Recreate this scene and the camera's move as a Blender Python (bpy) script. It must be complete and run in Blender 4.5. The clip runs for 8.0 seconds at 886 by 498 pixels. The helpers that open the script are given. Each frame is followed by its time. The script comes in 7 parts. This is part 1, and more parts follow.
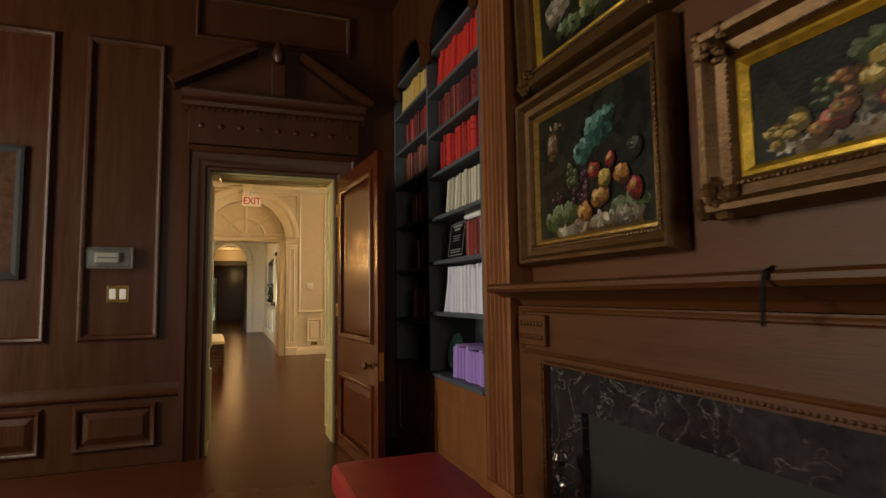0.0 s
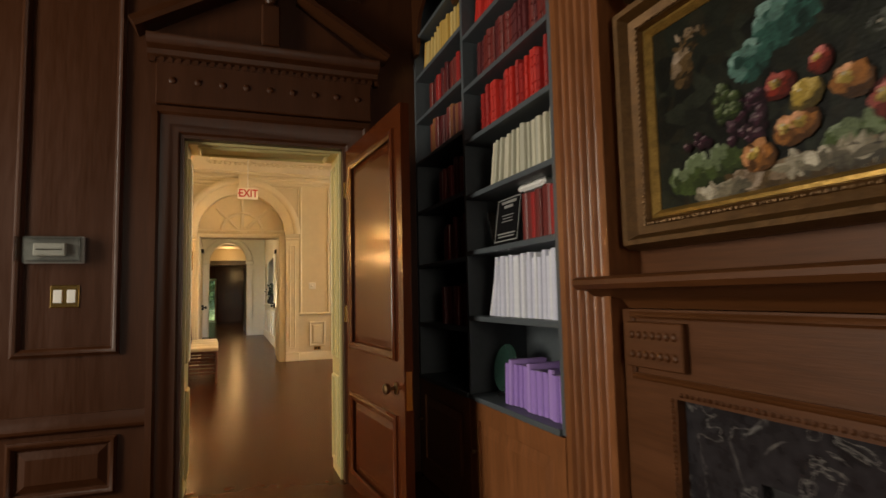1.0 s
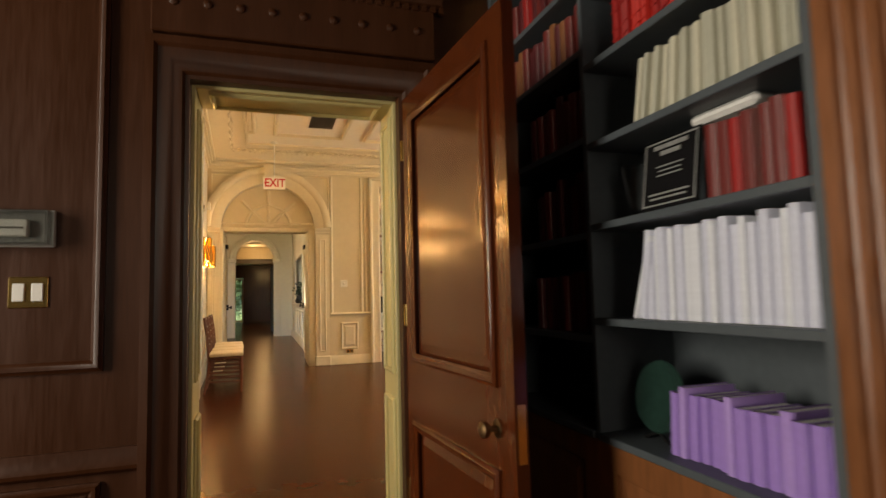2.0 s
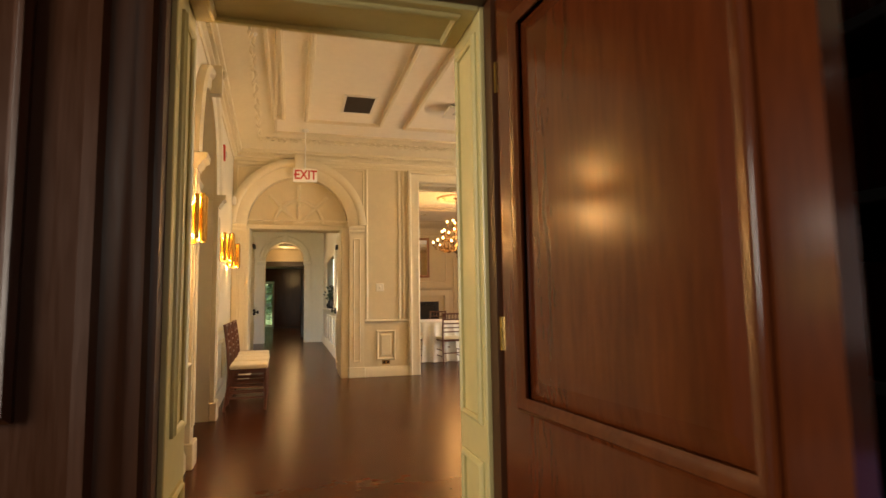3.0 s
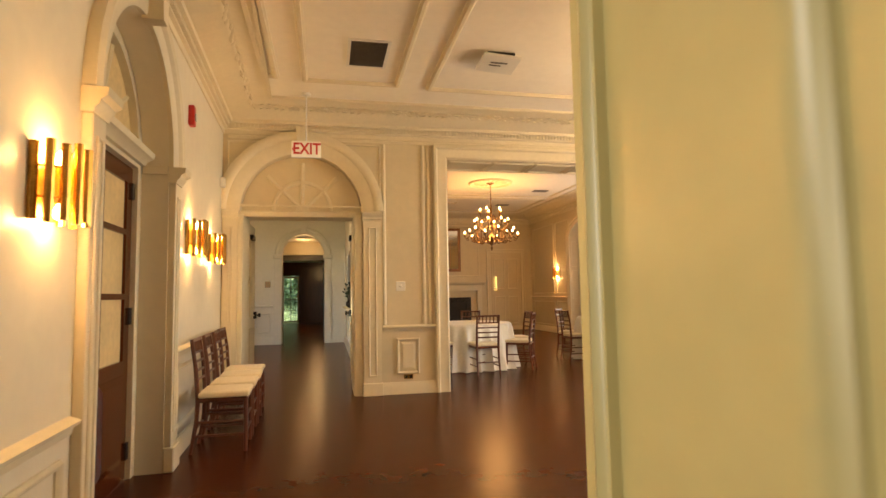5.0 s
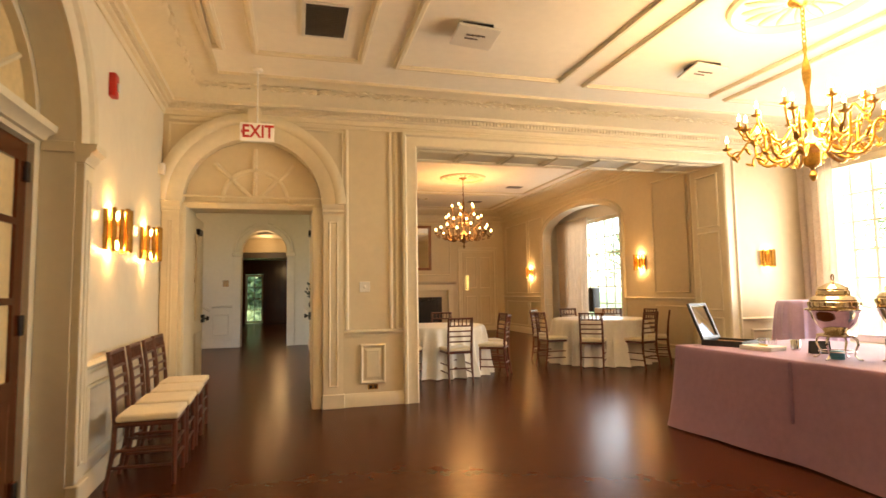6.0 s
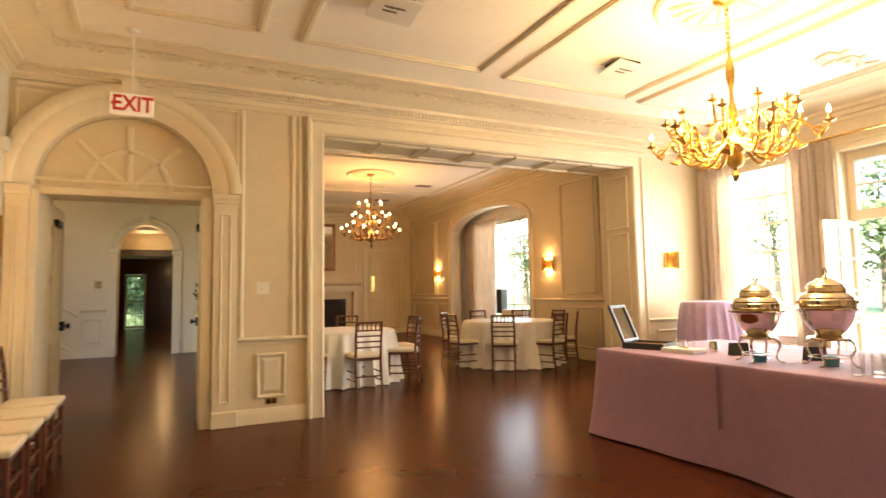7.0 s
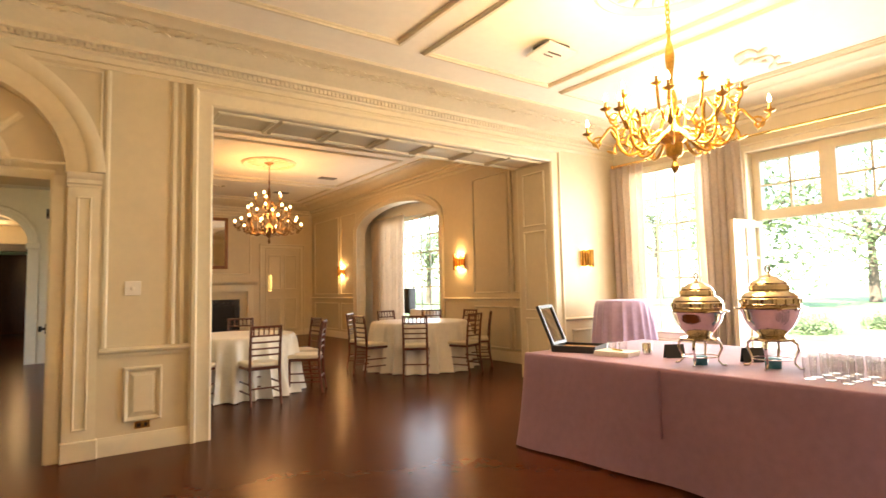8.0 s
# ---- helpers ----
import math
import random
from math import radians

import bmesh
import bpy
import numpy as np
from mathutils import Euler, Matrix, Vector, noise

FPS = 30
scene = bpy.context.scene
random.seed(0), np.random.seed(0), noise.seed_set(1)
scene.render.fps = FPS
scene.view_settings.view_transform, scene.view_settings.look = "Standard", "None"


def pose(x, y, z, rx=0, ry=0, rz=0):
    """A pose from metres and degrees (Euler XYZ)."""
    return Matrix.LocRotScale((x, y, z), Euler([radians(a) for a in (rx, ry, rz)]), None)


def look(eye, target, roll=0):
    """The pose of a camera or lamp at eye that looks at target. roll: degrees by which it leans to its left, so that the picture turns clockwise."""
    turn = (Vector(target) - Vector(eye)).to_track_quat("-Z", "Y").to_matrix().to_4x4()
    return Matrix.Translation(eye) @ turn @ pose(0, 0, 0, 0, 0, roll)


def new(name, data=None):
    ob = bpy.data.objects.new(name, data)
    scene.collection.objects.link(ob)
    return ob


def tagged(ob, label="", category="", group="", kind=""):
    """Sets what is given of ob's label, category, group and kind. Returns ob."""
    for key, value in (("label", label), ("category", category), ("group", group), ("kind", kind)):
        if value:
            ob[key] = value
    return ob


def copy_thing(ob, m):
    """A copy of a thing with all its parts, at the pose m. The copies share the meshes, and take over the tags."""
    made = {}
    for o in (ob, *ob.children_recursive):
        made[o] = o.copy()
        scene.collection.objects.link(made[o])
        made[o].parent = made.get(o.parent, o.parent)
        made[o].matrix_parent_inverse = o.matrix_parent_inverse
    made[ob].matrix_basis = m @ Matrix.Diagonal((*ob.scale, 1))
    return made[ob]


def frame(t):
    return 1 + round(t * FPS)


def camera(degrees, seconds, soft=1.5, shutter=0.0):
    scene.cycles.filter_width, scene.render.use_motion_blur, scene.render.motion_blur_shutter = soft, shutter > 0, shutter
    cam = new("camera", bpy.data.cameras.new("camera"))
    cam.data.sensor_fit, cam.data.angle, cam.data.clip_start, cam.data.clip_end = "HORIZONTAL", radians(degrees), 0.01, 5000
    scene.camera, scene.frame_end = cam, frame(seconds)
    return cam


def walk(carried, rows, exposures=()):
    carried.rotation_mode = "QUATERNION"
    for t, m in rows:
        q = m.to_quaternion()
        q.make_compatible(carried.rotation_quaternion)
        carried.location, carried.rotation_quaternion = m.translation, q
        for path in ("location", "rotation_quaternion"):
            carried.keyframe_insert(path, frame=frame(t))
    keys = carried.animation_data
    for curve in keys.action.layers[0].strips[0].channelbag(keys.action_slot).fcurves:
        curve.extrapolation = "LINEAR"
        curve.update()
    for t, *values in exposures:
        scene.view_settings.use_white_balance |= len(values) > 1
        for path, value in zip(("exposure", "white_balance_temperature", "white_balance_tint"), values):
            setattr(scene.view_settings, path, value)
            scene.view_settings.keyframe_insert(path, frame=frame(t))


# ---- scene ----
cam = camera(77.2, 8.0, shutter=0.4)
EXPO = [(0.0, 2.8, 7500, 11), (0.7, 2.9, 7500, 11), (1.5, 3.05, 7500, 11), (4.0, 3.12, 7400, 12), (5.5, 3.18, 7150, 12), (8.0, 3.27, 6750, 11)]
PATH = [
    (0, (0.39, 0.018, 1.155), (1.1, 1.88, 1.321), -0.8),
    (0.5, (0.473, 0.469, 1.147), (1.182, 2.332, 1.309), -1.1),
    (1, (0.507, 0.932, 1.158), (1.211, 2.797, 1.322), -1.3),
    (1.5, (0.533, 1.406, 1.151), (1.216, 3.279, 1.312), -1.6),
    (2, (0.523, 1.895, 1.143), (1.145, 3.789, 1.307), -1.5),
    (2.2, (0.503, 2.125, 1.1), (1.117, 4.016, 1.317), -1.1),
    (3.5, (0.628, 3.321, 1.182), (1.091, 5.259, 1.349), -1.2),
    (4, (0.691, 3.733, 1.186), (1.129, 5.677, 1.353), -1.1),
    (5.3, (0.996, 4.619, 1.283), (1.405, 6.57, 1.442), -1.0),
    (5.5, (1.017, 4.751, 1.28), (1.447, 6.697, 1.437), -0.9),
    (6, (1.1, 5.051, 1.307), (1.613, 6.978, 1.461), -0.9),
    (6.5, (1.118, 5.33, 1.307), (1.767, 7.216, 1.463), -0.9),
    (7, (1.156, 5.562, 1.315), (1.996, 7.37, 1.468), -1.0),
    (7.5, (1.232, 5.842, 1.333), (2.243, 7.562, 1.481), -1.1),
    (8, (1.332, 6.173, 1.32), (2.478, 7.806, 1.463), -1.2),
]
walk(cam, [(t, look(eye, target, roll)) for t, eye, target, roll in PATH], EXPO)
# camera height and path above; one lens for the whole walk
# ---- world, sun, large lights ----
world = bpy.data.worlds.new("sky")
scene.world = world
world.use_nodes = True
wn = world.node_tree.nodes
sky = wn.new("ShaderNodeTexSky")
sky.sky_type, sky.sun_disc = "NISHITA", False
sky.sun_elevation, sky.sun_rotation = radians(42), radians(-101)
world.node_tree.links.new(sky.outputs[0], wn["Background"].inputs[0])
wn["Background"].inputs[1].default_value = 0.15


GAIN = 0.5


def lamp(name, kind, energy, colour, m, size=0.1, size_y=None, angle=None):
    d = bpy.data.lights.new(name, kind)
    d.energy, d.color = energy * (1.0 if kind == "SUN" else GAIN), colour
    if kind == "AREA":
        d.shape, d.size, d.size_y = "RECTANGLE", size, size_y or size
    elif kind == "SUN":
        d.angle = angle
    else:
        d.shadow_soft_size = size
    ob = new(name, d)
    ob.matrix_world = m
    return ob


lamp("sun", "SUN", 5.0, (1.0, 0.94, 0.84), look((0, 0, 20), (7.5, 1.5, 13.2)), angle=radians(0.6))
# daylight that the sky sends through the tall east windows
DAY = (1.0, 0.95, 0.87)
WARM = (1.0, 0.57, 0.23)
lamp("daylight_window", "AREA", 28, DAY, look((8.56, 10.73, 1.8), (0, 10.73, 1.0)), 1.3, 2.4)
lamp("daylight_door", "AREA", 34, DAY, look((8.60, 8.75, 1.5), (0, 8.75, 0.9)), 1.5, 2.6)
lamp("daylight_bay", "AREA", 22, (1.0, 0.98, 0.94), look((8.61, 17.65, 1.8), (0, 17.65, 1.4)), 3.2, 2.5)
# the library's own window, behind the walk
lamp("daylight_library", "AREA", 34, (1.0, 0.98, 0.92), look((-3.05, 2.7, 1.7), (1.7, 2.5, 1.35)), 1.1, 1.9)
lamp("daylight_library_south", "AREA", 7, (1.0, 0.95, 0.88), look((0.5, -3.05, 1.7), (0.5, 3.0, 1.4)), 1.1, 1.9)
lamp("chandelier_glow_hall", "POINT", 52, (1.0, 0.67, 0.33), pose(5.05, 8.48, 2.62), 0.35)
lamp("chandelier_glow_dining", "POINT", 38, (1.0, 0.50, 0.165), pose(4.93, 17.5, 3.0), 0.35)
# unseen lamps without fixtures, added to brighten the passage and stair hall
lamp("passage_fill", "POINT", 8, (1.0, 0.62, 0.27), pose(0.6, 26.0, 2.6), 0.1)
lamp("passage_arch_fill", "POINT", 2.5, (1.0, 0.60, 0.25), pose(0.3, 20.95, 2.72), 0.1)
lamp("stair_hall_fill", "POINT", 10, (1.0, 0.67, 0.35), pose(-1.4, 16.0, 3.1), 0.15)

# ---- materials ----
MATS = {}


def mat(name, base, rough=0.5, metal=0.0, vary=0.15, scale=6.0, bump=0.0, bscale=60.0, stretch=(1, 1, 1), dark=None, spec=0.5, coat=0.0, sheen=0.0, rvary=0.0, through_light=0.0):
    """A surface whose colour drifts between two tones at two scales, with fine relief."""
    if name in MATS:
        return MATS[name]
    m = bpy.data.materials.new(name)
    m.use_nodes = True
    n, l = m.node_tree.nodes, m.node_tree.links
    p = n["Principled BSDF"]
    p.inputs["Roughness"].default_value, p.inputs["Metallic"].default_value = rough, metal
    p.inputs["Specular IOR Level"].default_value, p.inputs["Coat Weight"].default_value = spec, coat
    p.inputs["Sheen Weight"].default_value = sheen
    p.inputs["Coat Roughness"].default_value = 0.2
    tc, mp = n.new("ShaderNodeTexCoord"), n.new("ShaderNodeMapping")
    mp.inputs["Scale"].default_value = stretch
    l.new(tc.outputs["Object"], mp.inputs[0])
    big, fine = n.new("ShaderNodeTexNoise"), n.new("ShaderNodeTexNoise")
    big.inputs["Scale"].default_value, big.inputs["Detail"].default_value = scale, 5
    fine.inputs["Scale"].default_value, fine.inputs["Detail"].default_value = scale * 7, 6
    add, ramp, mix = n.new("ShaderNodeMath"), n.new("ShaderNodeMapRange"), n.new("ShaderNodeMix")
    add.operation, mix.data_type = "ADD", "RGBA"
    for t, s in ((big, 0), (fine, 1)):
        l.new(mp.outputs[0], t.inputs["Vector"])
        l.new(t.outputs[0], add.inputs[s])
    l.new(add.outputs[0], ramp.inputs[0])
    ramp.inputs[1].default_value, ramp.inputs[2].default_value = 0.62, 1.38
    low = dark or tuple(c * (1 - vary * 1.6) for c in base)
    mix.inputs[6].default_value, mix.inputs[7].default_value = (*low, 1), (*(min(1, c * (1 + vary * 0.5)) for c in base), 1)
    l.new(ramp.outputs[0], mix.inputs[0])
    l.new(mix.outputs[2], p.inputs["Base Color"])
    if rvary:
        rr = n.new("ShaderNodeMapRange")
        l.new(ramp.outputs[0], rr.inputs[0])
        rr.inputs[3].default_value, rr.inputs[4].default_value = rough - rvary, rough + rvary
        l.new(rr.outputs[0], p.inputs["Roughness"])
    if bump:
        bt, b = n.new("ShaderNodeTexNoise"), n.new("ShaderNodeBump")
        bt.inputs["Scale"].default_value, bt.inputs["Detail"].default_value = bscale, 4
        b.inputs["Strength"].default_value, b.inputs["Distance"].default_value = bump, 0.004
        l.new(mp.outputs[0], bt.inputs["Vector"])
        l.new(bt.outputs[0], b.inputs["Height"])
        l.new(b.outputs[0], p.inputs["Normal"])
    if through_light:
        tr, mx = n.new("ShaderNodeBsdfTranslucent"), n.new("ShaderNodeMixShader")
        l.new(mix.outputs[2], tr.inputs[0])
        mx.inputs[0].default_value = through_light
        l.new(p.outputs[0], mx.inputs[1])
        l.new(tr.outputs[0], mx.inputs[2])
        l.new(mx.outputs[0], n["Material Output"].inputs[0])
    MATS[name] = m
    return m


def marble(name, base, vein):
    """Dark stone crossed by thin pale veins."""
    m = mat(name, base, 0.2, vary=0.5, scale=4)
    n, l = m.node_tree.nodes, m.node_tree.links
    p = n["Principled BSDF"]
    old = p.inputs["Base Color"].links[0].from_socket
    tc, tx, rp, mx = n.new("ShaderNodeTexCoord"), n.new("ShaderNodeTexNoise"), n.new("ShaderNodeValToRGB"), n.new("ShaderNodeMix")
    tx.inputs["Scale"].default_value, tx.inputs["Detail"].default_value, tx.inputs["Distortion"].default_value = 5.5, 7, 1.6
    e = rp.color_ramp.elements
    e[0].position, e[0].color = 0.480, (0, 0, 0, 1)
    e[1].position, e[1].color = 0.496, (0, 0, 0, 1)
    mid = e.new(0.488)
    mid.color = (1, 1, 1, 1)
    mx.data_type = "RGBA"
    mx.inputs[7].default_value = (*vein, 1)
    l.new(tc.outputs["Object"], tx.inputs["Vector"])
    l.new(tx.outputs[0], rp.inputs[0])
    l.new(rp.outputs[0], mx.inputs[0])
    l.new(old, mx.inputs[6])
    l.new(mx.outputs[2], p.inputs["Base Color"])
    return m


def glow(name, colour, strength):
    m = bpy.data.materials.new(name)
    m.use_nodes = True
    p = m.node_tree.nodes["Principled BSDF"]
    p.inputs["Base Color"].default_value = (*colour, 1)
    p.inputs["Emission Color"].default_value, p.inputs["Emission Strength"].default_value = (*colour, 1), strength * GAIN
    return m


def glass(name, colour=(1, 1, 1), gloss=0.7, base=0.03, power=3.5):
    """Thin clear glass: light goes straight through, with a mirror gloss at glancing angles."""
    m = bpy.data.materials.new(name)
    m.use_nodes = True
    n, l = m.node_tree.nodes, m.node_tree.links
    tr, gl, fr, mx = n.new("ShaderNodeBsdfTransparent"), n.new("ShaderNodeBsdfGlossy"), n.new("ShaderNodeLayerWeight"), n.new("ShaderNodeMixShader")
    tr.inputs[0].default_value = (*colour, 1)
    gl.inputs["Roughness"].default_value = 0.02
    pw, sc = n.new("ShaderNodeMath"), n.new("ShaderNodeMath")
    pw.operation, pw.inputs[1].default_value = "POWER", power
    sc.operation, sc.inputs[1].default_value, sc.inputs[2].default_value = "MULTIPLY_ADD", gloss, base
    fr.inputs[0].default_value = 0.5
    l.new(fr.outputs["Facing"], pw.inputs[0])
    l.new(pw.outputs[0], sc.inputs[0])
    l.new(sc.outputs[0], mx.inputs[0])
    l.new(tr.outputs[0], mx.inputs[1])
    l.new(gl.outputs[0], mx.inputs[2])
    l.new(mx.outputs[0], n["Material Output"].inputs[0])
    return m


MAHOGANY = mat("mahogany_panelling", (0.056, 0.018, 0.0058), 0.38, vary=0.2, scale=2.6, stretch=(5, 5, 0.4), bump=0.04, bscale=40, rvary=0.08, spec=0.36)
MAHOGANY_DOOR = mat("mahogany_door", (0.090, 0.020, 0.0055), 0.19, vary=0.25, scale=2.5, stretch=(4, 4, 0.45), spec=0.4)
WALNUT = mat("walnut_panelling", (0.25, 0.090, 0.031), 0.36, vary=0.28, scale=2.2, stretch=(4, 4, 0.5), bump=0.15, bscale=40, rvary=0.08)
WALNUT_FLAT = mat("walnut_boards", (0.100, 0.034, 0.010), 0.48, vary=0.22, scale=2.6, stretch=(5, 0.35, 5), bump=0.15, bscale=40, rvary=0.08, spec=0.28)
CREAM = mat("cream_paint", (0.64, 0.555, 0.39), 0.5, vary=0.05, scale=1.6, bump=0.06, bscale=90)
TRIM = mat("cream_gloss_trim", (0.70, 0.625, 0.46), 0.38, vary=0.05, scale=3, bump=0.05, bscale=60)
# the hall's warm light is put into the lining's colour as yellow
LINING = mat("warm_lit_gloss_paint", (0.52, 0.445, 0.20), 0.35, vary=0.06, scale=3)
WHITE_WALL = mat("white_plaster", (0.74, 0.67, 0.53), 0.5, vary=0.05, scale=1.5, bump=0.12, bscale=40)
WEST_PAINT = mat("off_white_eggshell", (0.72, 0.66, 0.53), 0.42, vary=0.05, scale=1.6, bump=0.10, bscale=50)
CEIL = mat("ceiling_white", (0.84, 0.79, 0.68), 0.7, vary=0.04, scale=1.5, bump=0.05, bscale=60)
FLOOR = mat("stained_floor", (0.080, 0.023, 0.010), 0.25, vary=0.12, scale=1.3, spec=0.075, bump=0.035, bscale=9)
FLOOR.node_tree.nodes["Principled BSDF"].inputs["Specular Tint"].default_value = (1.0, 0.60, 0.36, 1)
SHELF_GREY = mat("grey_shelf_paint", (0.075, 0.09, 0.10), 0.5, vary=0.12, scale=5)
MARBLE = marble("dark_marble", (0.027, 0.025, 0.028), (0.17, 0.16, 0.15))
BLACK = mat("matt_black", (0.012, 0.011, 0.011), 0.75, vary=0.3)
BRASS = mat("polished_brass", (0.83, 0.55, 0.18), 0.22, 1.0, vary=0.15, scale=20)
GILT = mat("gilt_bronze", (0.80, 0.50, 0.13), 0.33, 1.0, vary=0.3, scale=30, bump=0.3, bscale=120)
OLD_GILT = mat("dull_gilt", (0.13, 0.064, 0.020), 0.40, 0.6, vary=0.3, scale=30, bump=0.5, bscale=110)
BRIGHT_GILT = mat("bright_gilt", (0.85, 0.55, 0.08), 0.35, 0.8, vary=0.35, scale=35, bump=0.5, bscale=110)
BRONZE = mat("dark_bronze", (0.22, 0.13, 0.06), 0.4, 0.9, vary=0.3, scale=30)
PALE_BRASS = mat("pale_brass", (0.68, 0.56, 0.38), 0.18, 1.0, vary=0.2, scale=14)
SILVER = mat("silver_plate", (0.72, 0.68, 0.62), 0.14, 1.0, vary=0.1, scale=20)
IRON = mat("dark_iron", (0.03, 0.03, 0.03), 0.45, 0.7, vary=0.3)
CHAIR_WOOD = mat("dark_mahogany_stain", (0.125, 0.036, 0.018), 0.35, vary=0.35, scale=12, coat=0.2)
IVORY = mat("ivory_cushion", (0.74, 0.66, 0.48), 0.6, vary=0.08, scale=8, bump=0.15, bscale=200, sheen=0.2)
SATIN = mat("white_satin", (0.80, 0.77, 0.70), 0.30, vary=0.06, scale=3, bump=0.12, bscale=30, sheen=0.3)
LAVENDER = mat("lavender_cloth", (0.345, 0.205, 0.335), 0.75, vary=0.10, scale=2.5, bump=0.2, bscale=320, sheen=0.25)
LAVENDER_PALE = mat("pale_lavender_cloth", (0.46, 0.34, 0.52), 0.65, vary=0.10, scale=3, bump=0.15, bscale=300, sheen=0.25)
CURTAIN = mat("taupe_curtain", (0.74, 0.65, 0.55), 0.7, vary=0.10, scale=4, bump=0.2, bscale=160, sheen=0.2, through_light=0.5)
RED_LEATHER = mat("red_leather", (0.30, 0.016, 0.014), 0.42, vary=0.25, scale=9, bump=0.35, bscale=170)
PLASTIC = mat("white_plastic", (0.74, 0.72, 0.66), 0.4, vary=0.04)
CARD_BLACK = mat("black_card", (0.016, 0.015, 0.015), 0.4, vary=0.2)
PAPER = mat("white_paper", (0.78, 0.77, 0.74), 0.6, vary=0.05)
GLASS = glass("clear_glass", (0.93, 0.94, 0.93), 0.85, 0.10, 2.0)
PANE = glass("window_glass", (0.97, 0.99, 0.98), 0.4)
GRILLE = mat("grey_grille", (0.16, 0.14, 0.12), 0.5, vary=0.2)
BULB = glow("candle_bulb", (1.0, 0.66, 0.28), 30.0)
TUBE_AMBER = mat("amber_tube", (0.66, 0.39, 0.10), 0.2, 0.8, vary=0.25, scale=30)


# ---- mesh tools ----
def thing(name, m, label="", category="", group="", kind=""):
    ob = new(name)
    ob.empty_display_size = 0.1
    ob.matrix_world = m if isinstance(m, Matrix) else pose(*m)
    return tagged(ob, label, category, group, kind)


def part(name, bm, material, parent=None, label="", smooth=True, angle=35):
    """One mesh object; under a thing its coordinates are the thing's own."""
    bmesh.ops.recalc_face_normals(bm, faces=bm.faces[:])
    me = bpy.data.meshes.new(name)
    bm.to_mesh(me)
    bm.free()
    me.materials.append(material)
    if smooth:
        me.shade_smooth()
        me.set_sharp_from_angle(angle=radians(angle))
    ob = new(name, me)
    if parent:
        ob.parent = parent
    return tagged(ob, label)


def structure(name, bm, material, label, category):
    return tagged(part(name, bm, material, None, label), category=category, kind="structure")


def box(bm, x0, x1, y0, y1, z0, z1, b=0.0, seg=1):
    m = Matrix.Translation(((x0 + x1) / 2, (y0 + y1) / 2, (z0 + z1) / 2)) @ Matrix.Diagonal((abs(x1 - x0), abs(y1 - y0), abs(z1 - z0), 1))
    vs = bmesh.ops.create_cube(bm, size=1.0, matrix=m)["verts"]
    if b:
        es = list({e for v in vs for e in v.link_edges})
        bmesh.ops.bevel(bm, geom=es, offset=b, segments=seg, affect="EDGES", profile=0.6)
    return bm


def B(*a, **k):
    return box(bmesh.new(), *a, **k)


def lathe(bm, prof, c=(0, 0, 0), n=24, wave=None, caps=True):
    """Turns (radius, height) points about z. wave(angle, share) scales the radius."""
    rings = []
    for k, (r, z) in enumerate(prof):
        ring = []
        for i in range(n):
            a = 2 * math.pi * i / n
            s = wave(a, k / max(1, len(prof) - 1)) if wave else 1
            ring.append(bm.verts.new((c[0] + r * s * math.cos(a), c[1] + r * s * math.sin(a), c[2] + z)))
        rings.append(ring)
    for p, q in zip(rings, rings[1:]):
        for i in range(n):
            bm.faces.new((p[i], p[(i + 1) % n], q[(i + 1) % n], q[i]))
    for ring in (rings[0], rings[-1]) if caps else ():
        bm.faces.new(ring)
    return bm


def tube(bm, pts, r, n=8, closed=False):
    """A round bar along points; r is one radius or one for each point."""
    pts = [Vector(p) for p in pts]
    rs = r if isinstance(r, (list, tuple)) else [r] * len(pts)
    rings, side = [], None
    for k, p in enumerate(pts):
        if closed:
            d = pts[(k + 1) % len(pts)] - pts[k - 1]
        else:
            d = pts[min(k + 1, len(pts) - 1)] - pts[max(k - 1, 0)]
        d.normalize()
        if side is None:
            side = d.orthogonal().normalized()
        side = (side - d * side.dot(d)).normalized()
        up = d.cross(side)
        rings.append([bm.verts.new(p + rs[k] * (math.cos(2 * math.pi * i / n) * side + math.sin(2 * math.pi * i / n) * up)) for i in range(n)])
    pairs = list(zip(rings, rings[1:])) + ([(rings[-1], rings[0])] if closed else [])
    for p, q in pairs:
        for i in range(n):
            bm.faces.new((p[i], p[(i + 1) % n], q[(i + 1) % n], q[i]))
    if not closed:
        bm.faces.new(rings[0]), bm.faces.new(rings[-1])
    return bm


def moulding(bm, path, normal, prof, closed=False):
    """Sweeps a profile of (sideways, outwards) points along a mitred path in the plane of that normal."""
    nrm = Vector(normal).normalized()
    pts = [Vector(p) for p in path]
    count, rows = len(pts), []
    for k, p in enumerate(pts):
        dirs = []
        if closed or k > 0:
            dirs.append((p - pts[k - 1]).normalized())
        if closed or k < count - 1:
            dirs.append((pts[(k + 1) % count] - p).normalized())
        sides = [nrm.cross(d) for d in dirs]
        if len(sides) == 2:
            mit = (sides[0] + sides[1]) / max(0.25, 1 + sides[0].dot(sides[1]))
        else:
            mit = sides[0]
        rows.append([bm.verts.new(p + mit * u + nrm * v) for u, v in prof])
    pairs = list(zip(rows, rows[1:])) + ([(rows[-1], rows[0])] if closed else [])
    for a, b in pairs:
        for i in range(len(prof)):
            j = (i + 1) % len(prof)
            bm.faces.new((a[i], a[j], b[j], b[i]))
    if not closed:
        bm.faces.new(rows[0]), bm.faces.new(rows[-1])
    return bm


